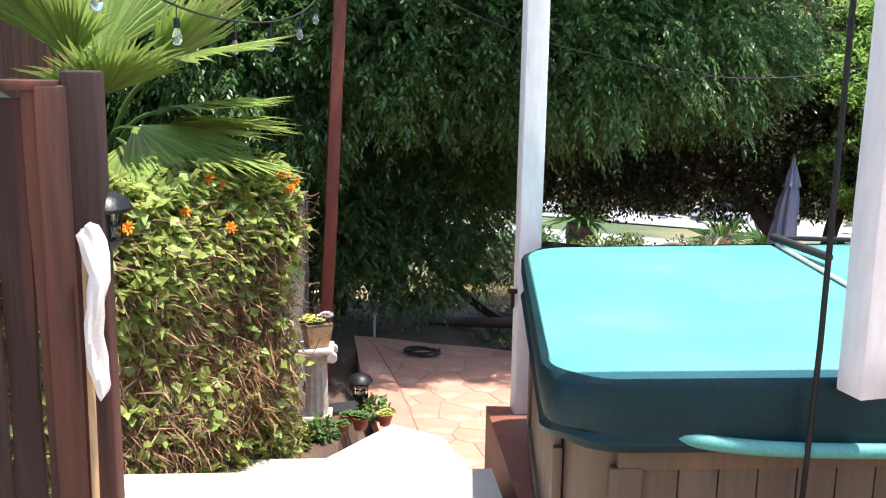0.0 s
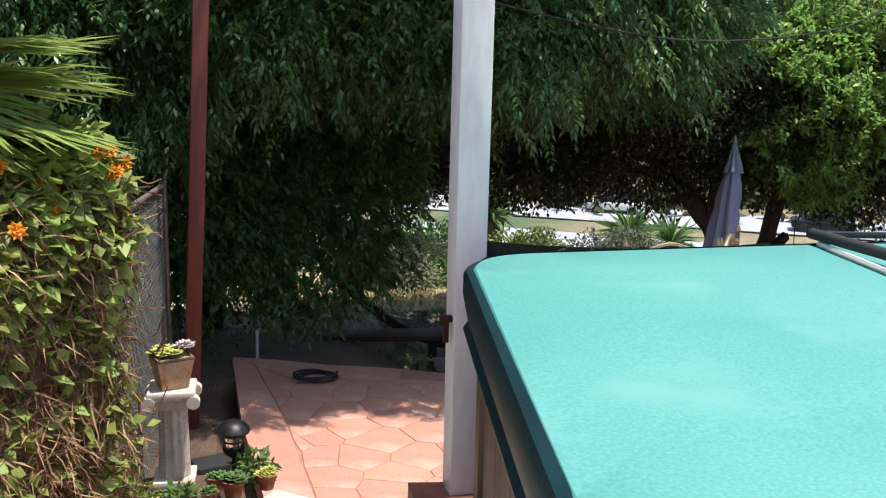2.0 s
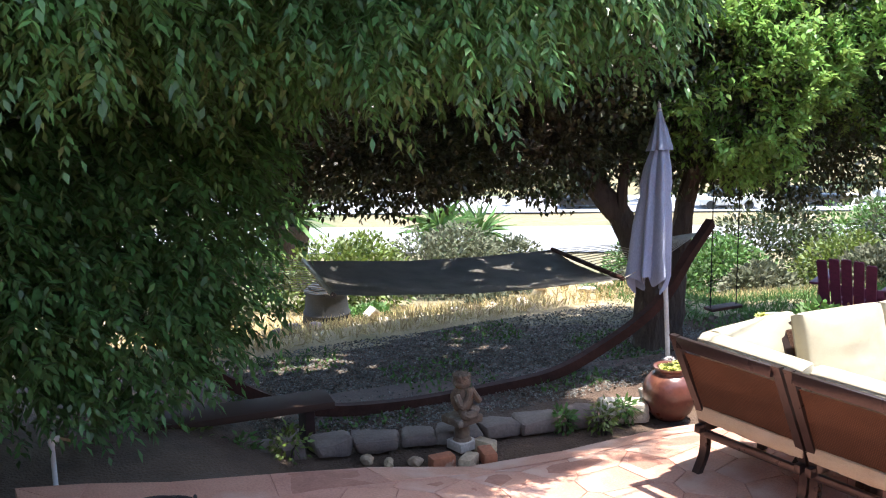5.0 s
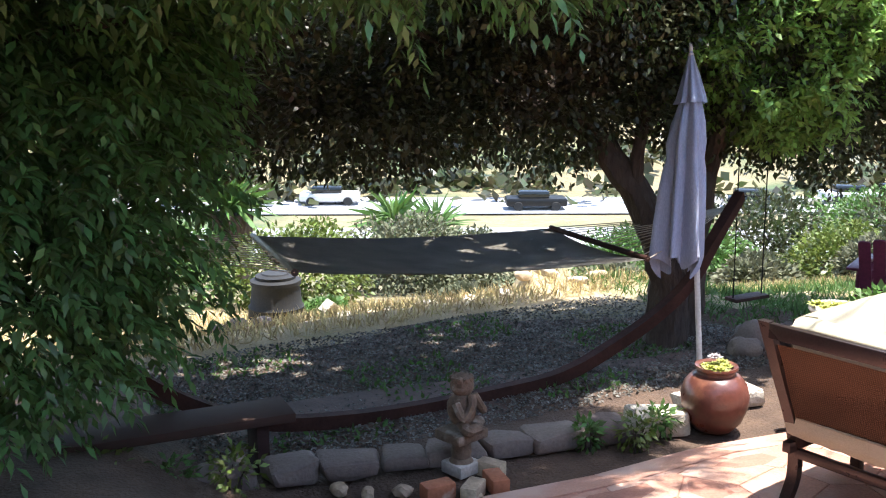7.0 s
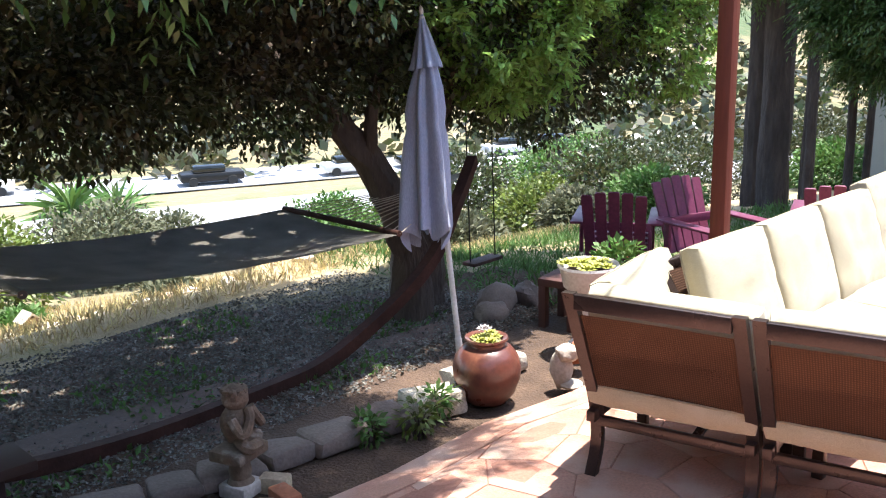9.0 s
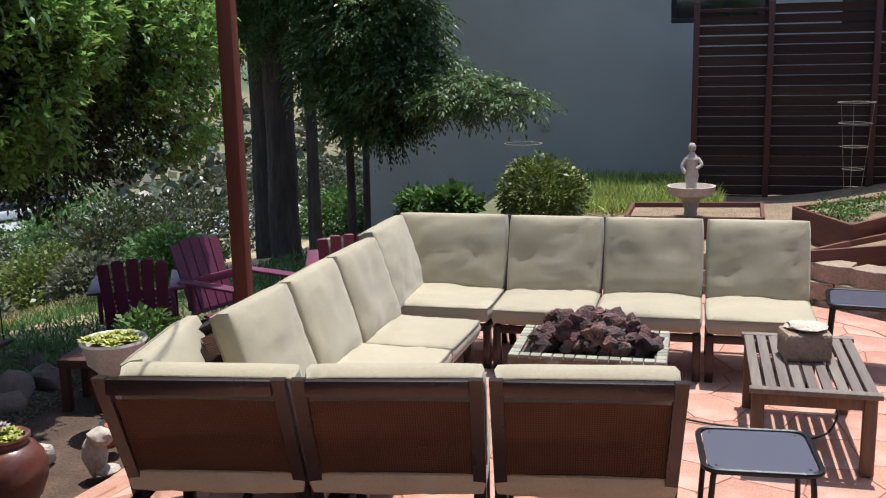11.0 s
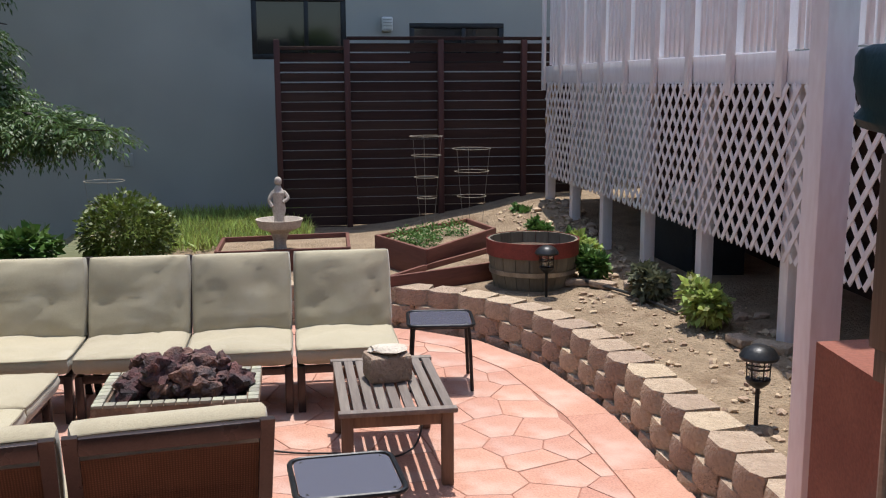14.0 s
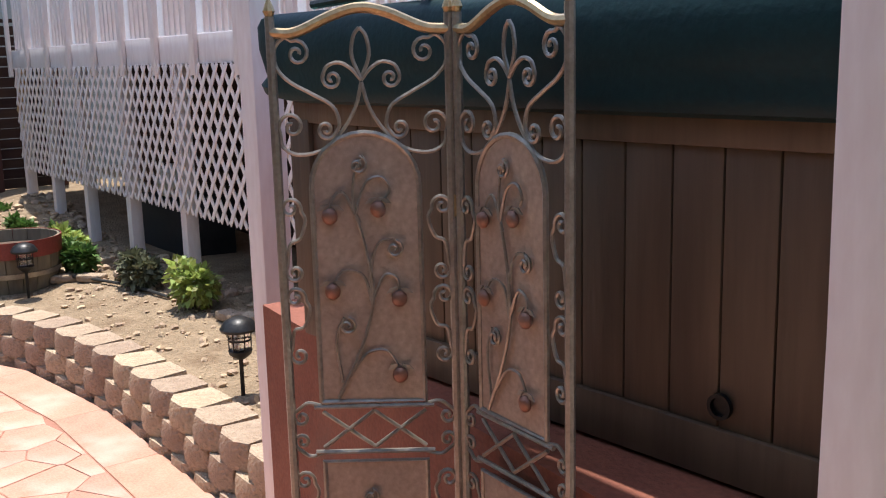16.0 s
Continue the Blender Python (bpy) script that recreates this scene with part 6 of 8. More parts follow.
bm = tube(smooth_line([(9.0, 4.75, 0.33), (8.5, 4.65, 0.34), (8.0, 4.45, 0.34), (7.5, 4.35, 0.35), (7.1, 4.3, 0.35)], 6), 0.012, 6)
solid("drip_hose", bm, M_RUBBER, "thin brown drip hose lying on the soil", "hose")
ball = lathe([(0.02, -0.16), (0.12, -0.12), (0.17, 0), (0.12, 0.12), (0.02, 0.16)], 20)
solid("white_bucket", ball, M_PVC, "white rounded plastic tub stored under the deck", "tub", m=pose(8.9, 3.5, 0.98))
solid("storage_crate", boxes(((0, 0, 0.27), (1.0, 0.5, 0.55)), bevel=0.02), M_COMPOST, "dark crate stored under the deck", "crate", m=pose(8.9, 3.4, 0.30))


LAID[0] = HOUSE_SIDE


# ---- left side: pedestal, pots, vine, fences ----
pd = thing("pedestal", "chipped white plaster column pedestal", "pedestal", pose(-0.36, 7.45, 0.33))
part("foot", boxes(((0, 0, 0.02), (0.24, 0.24, 0.05)), bevel=0.008), M_PEDESTAL, pd)
bm = bmesh.new()
n = 48
rows = [[bm.verts.new(((0.092 - 0.010 * z - 0.008 * (math.cos(12 * a) < 0)) * math.cos(a), (0.092 - 0.010 * z - 0.008 * (math.cos(12 * a) < 0)) * math.sin(a), 0.045 + 0.43 * z)) for a in (2 * math.pi * i / n for i in range(n))] for z in (0, 0.5, 1)]
for a, b in zip(rows, rows[1:]):
    for i in range(n):
        bm.faces.new((a[i], a[(i + 1) % n], b[(i + 1) % n], b[i]))
part("fluted_shaft", bm, M_PEDESTAL, pd)
part("capital", boxes(((0, 0, 0.505), (0.20, 0.20, 0.06)), ((0, 0, 0.565), (0.27, 0.27, 0.055)), bevel=0.012), M_PEDESTAL, pd)
for sx in (-1, 1):
    for sy in (-1, 1):
        part("volute", lathe([(0.012, -0.03), (0.036, -0.03), (0.038, 0.03), (0.012, 0.03)], 14), M_PEDESTAL, pd, at=pose(sx * 0.125, sy * 0.11, 0.53, 90))
fp = thing("flower_pot", "square tapered pot painted with flowers, planted with yellow succulents", "pot", pose(-0.36, 7.45, 0.925, 0, 0, 20))
bm = prism([(-0.075, -0.075), (0.075, -0.075), (0.075, 0.075), (-0.075, 0.075)], 0, 0.18, top=1.4)
part("body", bm, mat("painted_pot", (0.50, 0.36, 0.22), (0.42, 0.28, 0.16), 0.6, scale=9, fine=60, stain=(0.50, 0.16, 0.04), stain_scale=22, stain_at=0.55), fp)
part("rim", boxes(((0, 0.098, 0.18), (0.21, 0.014, 0.02)), ((0, -0.098, 0.18), (0.21, 0.014, 0.02)), ((0.098, 0, 0.18), (0.014, 0.182, 0.02)), ((-0.098, 0, 0.18), (0.014, 0.182, 0.02)), bevel=0.003), M_STATUE, fp)
part("soil", boxes(((0, 0, 0.165), (0.18, 0.18, 0.02))), M_SOIL, fp)
rosettes(fp, -0.03, 0, 0.20, 12, 0.085, M_SUCC, 0.055)
rosettes(fp, 0.085, 0.0, 0.215, 4, 0.03, M_SUCCGREY, 0.06)
for k, (x, y, r) in enumerate(((-0.02, 7.2, 0.07), (0.17, 7.28, 0.06), (-0.15, 7.12, 0.05), (-0.42, 7.0, 0.05), (-0.12, 7.3, 0.055))):
    t = thing("terracotta_pot", "terracotta pot of succulents beside the pedestal", "pot", pose(x, y, 0.33), "terracotta pots")
    part("body", lathe([(r * 0.65, 0), (r * 0.9, r * 1.1), (r, r * 1.1), (r * 1.02, r * 1.5), (r * 0.85, r * 1.5), (r * 0.8, r * 1.2)], 18), M_TERRACOTTA, t)
    part("soil", lathe([(r * 0.82, r * 1.3), (r * 0.2, r * 1.35)], 12), M_SOIL, t)
    rosettes(t, 0, 0, r * 1.5, 6, r * 0.7, M_SUCC if k % 2 else M_HERB, r * 0.8)
for k, (x, y) in enumerate(((-0.3, 7.0), (-0.5, 6.85), (0.1, 7.42), (-0.55, 7.1), (-0.62, 6.6))):
    plant("succulent_clump", "clump of pale green succulents at the pedestal's foot", pose(x, y, 0.32), M_SHRUB if k % 2 else M_HERB, 220, [(0, 0, 0.08, 0.11, 0.1, 0.09)], 0.06, 0.016, 170 + k, stems=False, group="succulent clumps")
solid("black_tray", boxes(((0, 0, 0.06), (0.26, 0.2, 0.12)), bevel=0.02), M_COMPOST, "black plastic box behind the pedestal", "box", m=pose(-0.15, 7.75, 0.2, 0, 0, 20))
pp = thing("standpipe", "white plastic standpipe with an elbow at the patio's edge", "pipe", pose(0.13, 10.98, -0.05))
part("riser", tube([(0, 0, -0.1), (0, 0, 0.24)], 0.016, 10), M_PVC, pp)
part("elbow", tube(smooth_line([(0, 0, 0.22), (0.0, 0, 0.255), (0.05, 0, 0.26)], 4), 0.020, 10), M_PVC, pp)
part("nozzle", tube([(0.05, 0, 0.26), (0.14, 0, 0.22)], 0.010, 8), M_HANDLE, pp)
hp = []
for k in range(80):
    a = k * 0.24
    hp.append((0.62 + 0.16 * math.cos(a) + 0.05 * math.sin(a * 0.37), 10.12 + 0.13 * math.sin(a), 0.012 + 0.0006 * k))
solid("garden_hose", tube(hp, 0.011, 6), M_RUBBER, "coiled black garden hose lying on the patio", "hose")


def vine_wall():
    a, b = Vector((-1.38, 4.92, 0)), Vector((-0.56, 6.36, 0))
    d = (b - a).normalized()
    back = Vector((-d.y, d.x, 0))
    v = thing("vine_hedge", "chain-link fence smothered in orange-flowered vine and dead stems", "hedge")
    z0, z1 = 0.45, 2.42
    bm = bmesh.new()
    prism([(p.x, p.y) for p in (a - d * 0.5 + back * 0.05, b + back * 0.05, b + back * 0.30, a - d * 0.5 + back * 0.30)], z0, z1 - 0.10, bm)
    bmesh.ops.subdivide_edges(bm, edges=bm.edges[:], cuts=14, use_grid_fill=True)
    for q in bm.verts:
        q.co += Vector((noise.noise(q.co * 4), noise.noise(q.co * 4 + Vector((4, 0, 0))), noise.noise(q.co * 4 + Vector((0, 4, 0))))) * 0.07
    part("tangle", bm, M_DEADVINE, v, "brown tangle of dead stems")
    rng = np.random.default_rng(9)
    A, D, B = np.array(a), np.array(d), np.array(back)
    L = (b - a).length

    def face(n, lo, hi, power=1.0):
        u = rng.uniform(-0.5, L, n)
        z = lo + (hi - lo) * rng.random(n) ** power
        bulge = 0.05 * np.sin(u * 5) + 0.04 * np.sin(z * 7)
        return A + D * u[:, None] - B * (0.02 + rng.uniform(0, 0.12, n) + bulge)[:, None] + np.array([0, 0, 1]) * z[:, None]

    def top(n):
        u = rng.uniform(-0.5, L, n)
        w = rng.uniform(-0.08, 0.32, n)
        return A + D * u[:, None] + B * w[:, None] + np.array([0, 0, 1]) * (z1 - 0.03 + 0.05 * np.sin(u * 9) + rng.uniform(-0.06, 0.09, n))[:, None]
    p = np.concatenate([face(9000, z0, z1 - 0.1)])
    dd = np.stack([rng.normal(0, 0.6, len(p)), rng.normal(0, 0.6, len(p)), rng.normal(-0.6, 0.8, len(p))], 1)
    ob = new("dead_growth", quads("dead_growth", leaf_quads(p, dd, 0.16, 0.0045, rng, roll=2), M_DEADVINE))
    ob.parent = v
    tagged(ob, "brown dried stems", kind="stuff")
    p = np.concatenate([face(3000, z1 - 0.85, z1, 0.55), top(3200), face(1300, z0, z1 - 0.5), face(900, z0 - 0.05, z0 + 0.35)])
    end = np.array(b) - B * rng.uniform(-0.3, 0.05, 1500)[:, None] + D * rng.uniform(-0.25, 0.06, 1500)[:, None] + np.array([0, 0, 1]) * rng.uniform(z0, z1, 1500)[:, None]
    p = np.concatenate([p, end])
    dd = -B * 0.8 + rng.normal(0, 0.8, (len(p), 3))
    ob = new("leaves", quads("leaves", leaf_quads(p, dd, 0.085, 0.03, rng, 0.3), M_VINE))
    ob.parent = v
    tagged(ob, "yellow-green vine leaves", kind="stuff")
    p = np.concatenate([face(26, z1 - 0.35, z1, 0.5), top(26), np.array(b) - B * 0.06 + D * rng.uniform(-0.2, 0.08, 24)[:, None] + np.array([0, 0, 1]) * rng.uniform(z1 - 0.7, z1 - 0.05, 24)[:, None]])
    for k, q in enumerate(p):
        bm = bmesh.new()
        rosette(bm, (0, 0, 0), 0.046, k)
        part("flower", bm, M_FLOWER, v, at=Matrix.Translation(Vector(q) - back * 0.04) @ pose(0, 0, 0, 60, 0, random.uniform(-60, 60)))
    for k in range(12):
        q = b + Vector((0.02, 0, random.uniform(1.2, 2.3)))
        part("tendril", tube(smooth_line([q, q + Vector((0.1, -0.02, 0.04)), q + Vector((0.2, -0.04, random.uniform(-0.05, 0.08))), q + Vector((0.26, -0.06, random.uniform(0.0, 0.12)))], 4), 0.003, 4), M_DEADVINE, v)
    return v


vine_wall()


def chain_link():
    c = thing("chain_link_fence", "galvanised chain-link fence along the patio bed", "fence")
    a, b = Vector((-0.56, 6.4, 0.3)), Vector((-0.55, 9.6, 0.05))
    d = (b - a)
    L = d.length
    u = d.normalized()
    bm = bmesh.new()
    hgt, pitch = 1.75, 0.075
    k = -int(hgt / pitch) - 1
    while k * pitch < L:
        for sgn in (1, -1):
            s0, s1 = (k * pitch, k * pitch + hgt) if sgn > 0 else (k * pitch + hgt, k * pitch)
            lo, hi = 0.0, 1.0
            for lim, less in ((0, True), (L, False)):
                t = (lim - s0) / (s1 - s0)
                if (s1 > s0) == less:
                    lo = max(lo, t)
                else:
                    hi = min(hi, t)
            if hi - lo > 0.02:
                p, q = a + u * (s0 + (s1 - s0) * lo) + Vector((0, 0, hgt * lo)), a + u * (s0 + (s1 - s0) * hi) + Vector((0, 0, hgt * hi))
                tube([p, q], 0.0022, 3, bm)
        k += 1
    ob = part("mesh", bm, M_WIRE, c)
    tagged(ob, kind="stuff")
    part("top_tube", tube([a + Vector((0, 0, hgt)), b + Vector((0, 0, hgt))], 0.018, 8), M_IRON, c)
    for f in (0.02, 0.98):
        p = a.lerp(b, f)
        part("post", tube([p - Vector((0, 0, 0.3)), p + Vector((0, 0, hgt + 0.03))], 0.022, 8), M_IRON, c)
    return c


chain_link()


def dark_fence():
    f = thing("board_fence", "weathered dark brown board fence beside the walkway", "fence")
    x = -1.88
    k = 0
    while x < -1.08:
        w = random.uniform(0.13, 0.15)
        bm = boxes(((x + w / 2, 3.62 + 0.012 * math.sin(k * 2), 2.12 + 0.03 * math.sin(k * 3)), (w - 0.016, 0.035, 1.80)), bevel=0.006)
        bmesh.ops.subdivide_edges(bm, edges=[e for e in bm.edges if abs((e.verts[0].co - e.verts[1].co).z) > 0.5], cuts=14)
        for v in bm.verts:
            v.co.x += 0.014 * noise.noise(Vector((v.co.z * 1.6, k * 3.1, v.co.x * 5))) + 0.012 * (v.co.z - 2.1) * math.sin(k * 2.1)
            v.co.y += 0.010 * noise.noise(Vector((v.co.z * 2.3, k * 1.7, 4)))
        part("board", bm, M_DARKWOOD, f)
        x += w
        k += 1
    part("post", boxes(((-1.0, 3.68, 2.20), (0.13, 0.12, 1.80)), bevel=0.012), M_DARKWOOD, f)
    part("post", boxes(((-1.09, 3.62, 2.18), (0.10, 0.10, 1.74)), bevel=0.012), M_DARKWOOD, f)
    part("cap_board", boxes(((-1.44, 3.62, 3.05), (0.75, 0.09, 0.035)), bevel=0.006), M_DARKWOOD, f)
    return f


dark_fence()
bm = bmesh.new()
tube([(-0.99, 3.52, 1.3), (-0.985, 3.55, 2.55)], 0.014, 10, bm)
br = thing("broom", "wooden broom handle hung with a white rag", "broom")
part("handle", bm, M_HANDLE, br)
bm = bmesh.new()
rows = []
for z, w, dy in ((2.56, 0.025, 0.0), (2.55, 0.055, 0), (2.50, 0.066, -0.01), (2.45, 0.060, -0.02), (2.41, 0.050, -0.03), (2.36, 0.056, -0.035), (2.30, 0.045, -0.035), (2.24, 0.052, -0.035), (2.16, 0.044, -0.03), (2.08, 0.050, -0.03), (2.02, 0.040, -0.03), (1.97, 0.036, -0.03), (1.95, 0.022, -0.03)):
    rows.append([bm.verts.new((-0.938 + 0.015 * math.sin(z * 11) - 0.04 * max(0, z - 2.4) / 0.16 + 0.68 * w * math.cos(q) * (1 + 0.25 * math.sin(3 * q + z * 13)), 3.52 + dy + 0.024 * math.sin(q) * (1 + 0.35 * math.sin(5 * q + z * 17)), z + 0.02 * math.cos(q))) for q in (2 * math.pi * i / 14 for i in range(14))])
for a, b in zip(rows, rows[1:]):
    for i in range(14):
        bm.faces.new((a[i], a[(i + 1) % 14], b[(i + 1) % 14], b[i]))
bm.faces.new(rows[0])
bm.faces.new(rows[-1])
part("rag", bm, M_RAG, br, "white rag hanging from the handle")

west = thing("fence_west", "weathered grey board fence behind the palm", "fence", kind="structure")
for k in range(46):
    part("board", boxes(((-2.7, 3.9 + k * 0.2, 1.7 + 0.02 * math.sin(k * 2.1)), (0.03, 0.19, 3.6))), M_DARKWOOD, west)


# ---- string lights ----
def string_lights(points, bulbs, label):
    s = thing("string_lights", label, "lights", group="string lights")
    line = smooth_line(points, 10)
    part("cable", tube(line, 0.007, 6), M_RUBBER, s)
    for k in range(bulbs):
        p = line[int((k + 0.5) / bulbs * (len(line) - 1))]
        m = Matrix.Translation(p)
        sk = part("socket", lathe([(0.008, -0.06), (0.016, -0.065), (0.018, -0.11), (0.014, -0.115)], 10), M_BLACK, s, at=m)
        part("drop_wire", tube([(0, 0, 0), (0, 0, -0.062)], 0.003, 4), M_BLACK, sk)
        part("bulb", lathe([(0.012, -0.115), (0.026, -0.15), (0.028, -0.175), (0.018, -0.20), (0.003, -0.207)], 12), M_CLEAR, sk, "clear glass bulb")
    return s


string_lights([(-1.35, 2.6, 3.95), (-1.2, 4.0, 3.62), (-0.95, 5.6, 3.38), (-0.65, 7.2, 3.36), (-0.42, 8.6, 3.55), (-0.28, 9.33, 3.95)], 9, "black string light cable with clear bulbs above the hedge")
string_lights([(-0.28, 9.30, 3.95), (0.7, 9.25, 3.63), (1.6, 9.25, 3.29), (2.9, 9.25, 3.03), (3.7, 9.26, 2.97), (4.6, 9.35, 3.05), (5.3, 9.6, 3.22), (6.95, 10.5, 3.9)], 0, "thin black cable strung across the patio between the posts")


# ---- trees ----
def limb(points, r0, r1, n=9):
    line = smooth_line(points, 6)
    bm = tube(line, r0, n, taper=r1)
    for v in bm.verts:
        v.co += Vector((noise.noise(v.co * 6), noise.noise(v.co * 6 + Vector((3, 0, 0))), 0)) * r0 * 0.22
    return bm


def leafy(name, parent, verts, material, label):
    ob = new(name, quads(name, verts, material))
    ob.parent = parent
    return tagged(ob, label, kind="stuff")


def sun_gaps(p):
    """True where leaves are left out along the sun's path, to throw dapples on hammock and ground."""
    x, y = p[:, 0] - 0.23 * (p[:, 2] - 0.5), p[:, 1] + 0.07 * (p[:, 2] - 0.5)
    f = np.sin(x * 11 + 2 * np.sin(y * 5)) * np.sin(y * 13 + 2 * np.sin(x * 6)) + 0.7 * np.sin(x * 2.6 + y * 1.9) * np.sin(y * 3.1 - x)
    return (f > 0.48) & (y > 10.8) & (y < 14) & (x > 0.5) & (x < 8)


def ash_tree():
    t = thing("ash_tree", "large spreading tree with drooping compound leaves beside the patio", "tree")
    base = height(-0.4, 12.6)
    part("trunk", limb([(-0.4, 12.6, base - 0.2), (-0.35, 12.5, 1.0), (-0.1, 12.2, 2.2), (0.1, 12.0, 3.2)], 0.20, 0.12), M_BARK, t)
    for q in ([(-0.2, 12.3, 2.0), (0.9, 11.6, 2.7), (2.2, 11.0, 3.2), (3.4, 10.9, 3.6)], [(-0.2, 12.3, 1.9), (-1.2, 11.5, 2.8), (-2.2, 10.8, 3.5)], [(0, 12.1, 2.6), (0.6, 11.0, 3.4), (1.0, 10.2, 3.8)],
              [(-0.3, 12.4, 1.4), (0.5, 12.0, 1.9), (1.3, 11.5, 2.1)], [(0.0, 12.1, 2.8), (1.8, 12.4, 3.4), (4.3, 12.3, 4.0)]):
        part("limb", limb(q, 0.075, 0.02, 7), M_BARK, t)
    rng = np.random.default_rng(21)
    # The last three blobs are unseen foliage, added overhead to shade the patio.
    blobs = [(-0.9, 11.5, 1.75, 1.7, 1.0, 1.6), (-2.2, 11.2, 2.0, 1.2, 1.3, 1.9), (0.55, 11.65, 1.65, 1.05, 0.85, 1.45), (1.2, 11.7, 1.6, 0.75, 0.8, 1.25), (-0.2, 11.0, 1.2, 0.8, 0.5, 1.0), (1.5, 12.0, 2.1, 0.7, 0.7, 0.7), (0.6, 11.2, 0.95, 0.7, 0.45, 0.75),
             (-1.6, 10.7, 3.6, 2.0, 1.4, 1.3), (0.5, 10.5, 3.5, 1.6, 1.3, 1.25), (2.1, 10.5, 3.2, 1.4, 1.15, 1.0), (3.5, 10.9, 3.2, 1.15, 1.05, 0.95), (1.5, 12.2, 3.4, 2.0, 1.4, 1.3), (4.3, 11.3, 3.4, 0.9, 0.9, 0.85), (-1.0, 13.0, 2.6, 2.6, 1.2, 2.2), (-1.6, 11.2, 4.9, 1.9, 1.4, 1.0), (0.6, 11.2, 4.8, 1.6, 1.3, 0.9), (2.6, 11.4, 4.3, 1.6, 1.2, 0.8), (3.8, 11.6, 4.2, 0.9, 0.9, 0.6), (1.0, 9.75, 4.9, 1.2, 1.0, 0.6), (2.5, 9.85, 4.9, 1.2, 1.0, 0.6), (4.2, 10.6, 4.8, 1.3, 1.0, 0.55)]
    p, u = in_blobs(blobs, 44000, rng, 0.4)
    keep = (p[:, 2] > 0.08) & ~((p[:, 0] > 1.75) & (p[:, 2] < 2.05)) & ((p[:, 1] > 9.45) | (p[:, 2] > 4.2)) & ~sun_gaps(p)
    p, u = p[keep], u[keep]
    leafy("crown", t, sprays(p, u * np.array([1, 1, 0.35]) + rng.normal(0, 0.35, (len(p), 3)), 9, 0.17, 0.085, 0.0165, rng, 0.55), M_LEAF, "drooping deep green compound leaves")
    # hanging branchlets along the lower front
    n = 270
    hx = rng.uniform(-2.8, 4.2, n)
    hz = 2.6 + 0.3 * np.sin(hx * 2.3) + rng.uniform(-0.1, 0.6, n) + 0.25 * np.clip(hx - 0.6, 0, 1)
    hy = 9.55 + 0.25 * np.sin(hx * 1.7) + rng.uniform(0, 1.0, n) + np.maximum(0, hx - 2.2) * 0.12
    allp, alld = [], []
    for k in range(7):
        f = k / 6
        allp.append(np.stack([hx + 0.08 * np.sin(hx * 9) * f, hy - 0.10 * f, hz - 0.55 * f * rng.uniform(0.5, 1.0, n)], 1))
        alld.append(np.stack([rng.normal(0, 0.6, n), rng.normal(-0.4, 0.5, n), rng.normal(-0.5, 0.2, n)], 1))
    leafy("hanging_sprays", t, sprays(np.concatenate(allp), np.concatenate(alld), 9, 0.17, 0.082, 0.0135, rng, 0.6), M_LEAF, "hanging leaf sprays over the patio's edge")
    return t


ash_tree()


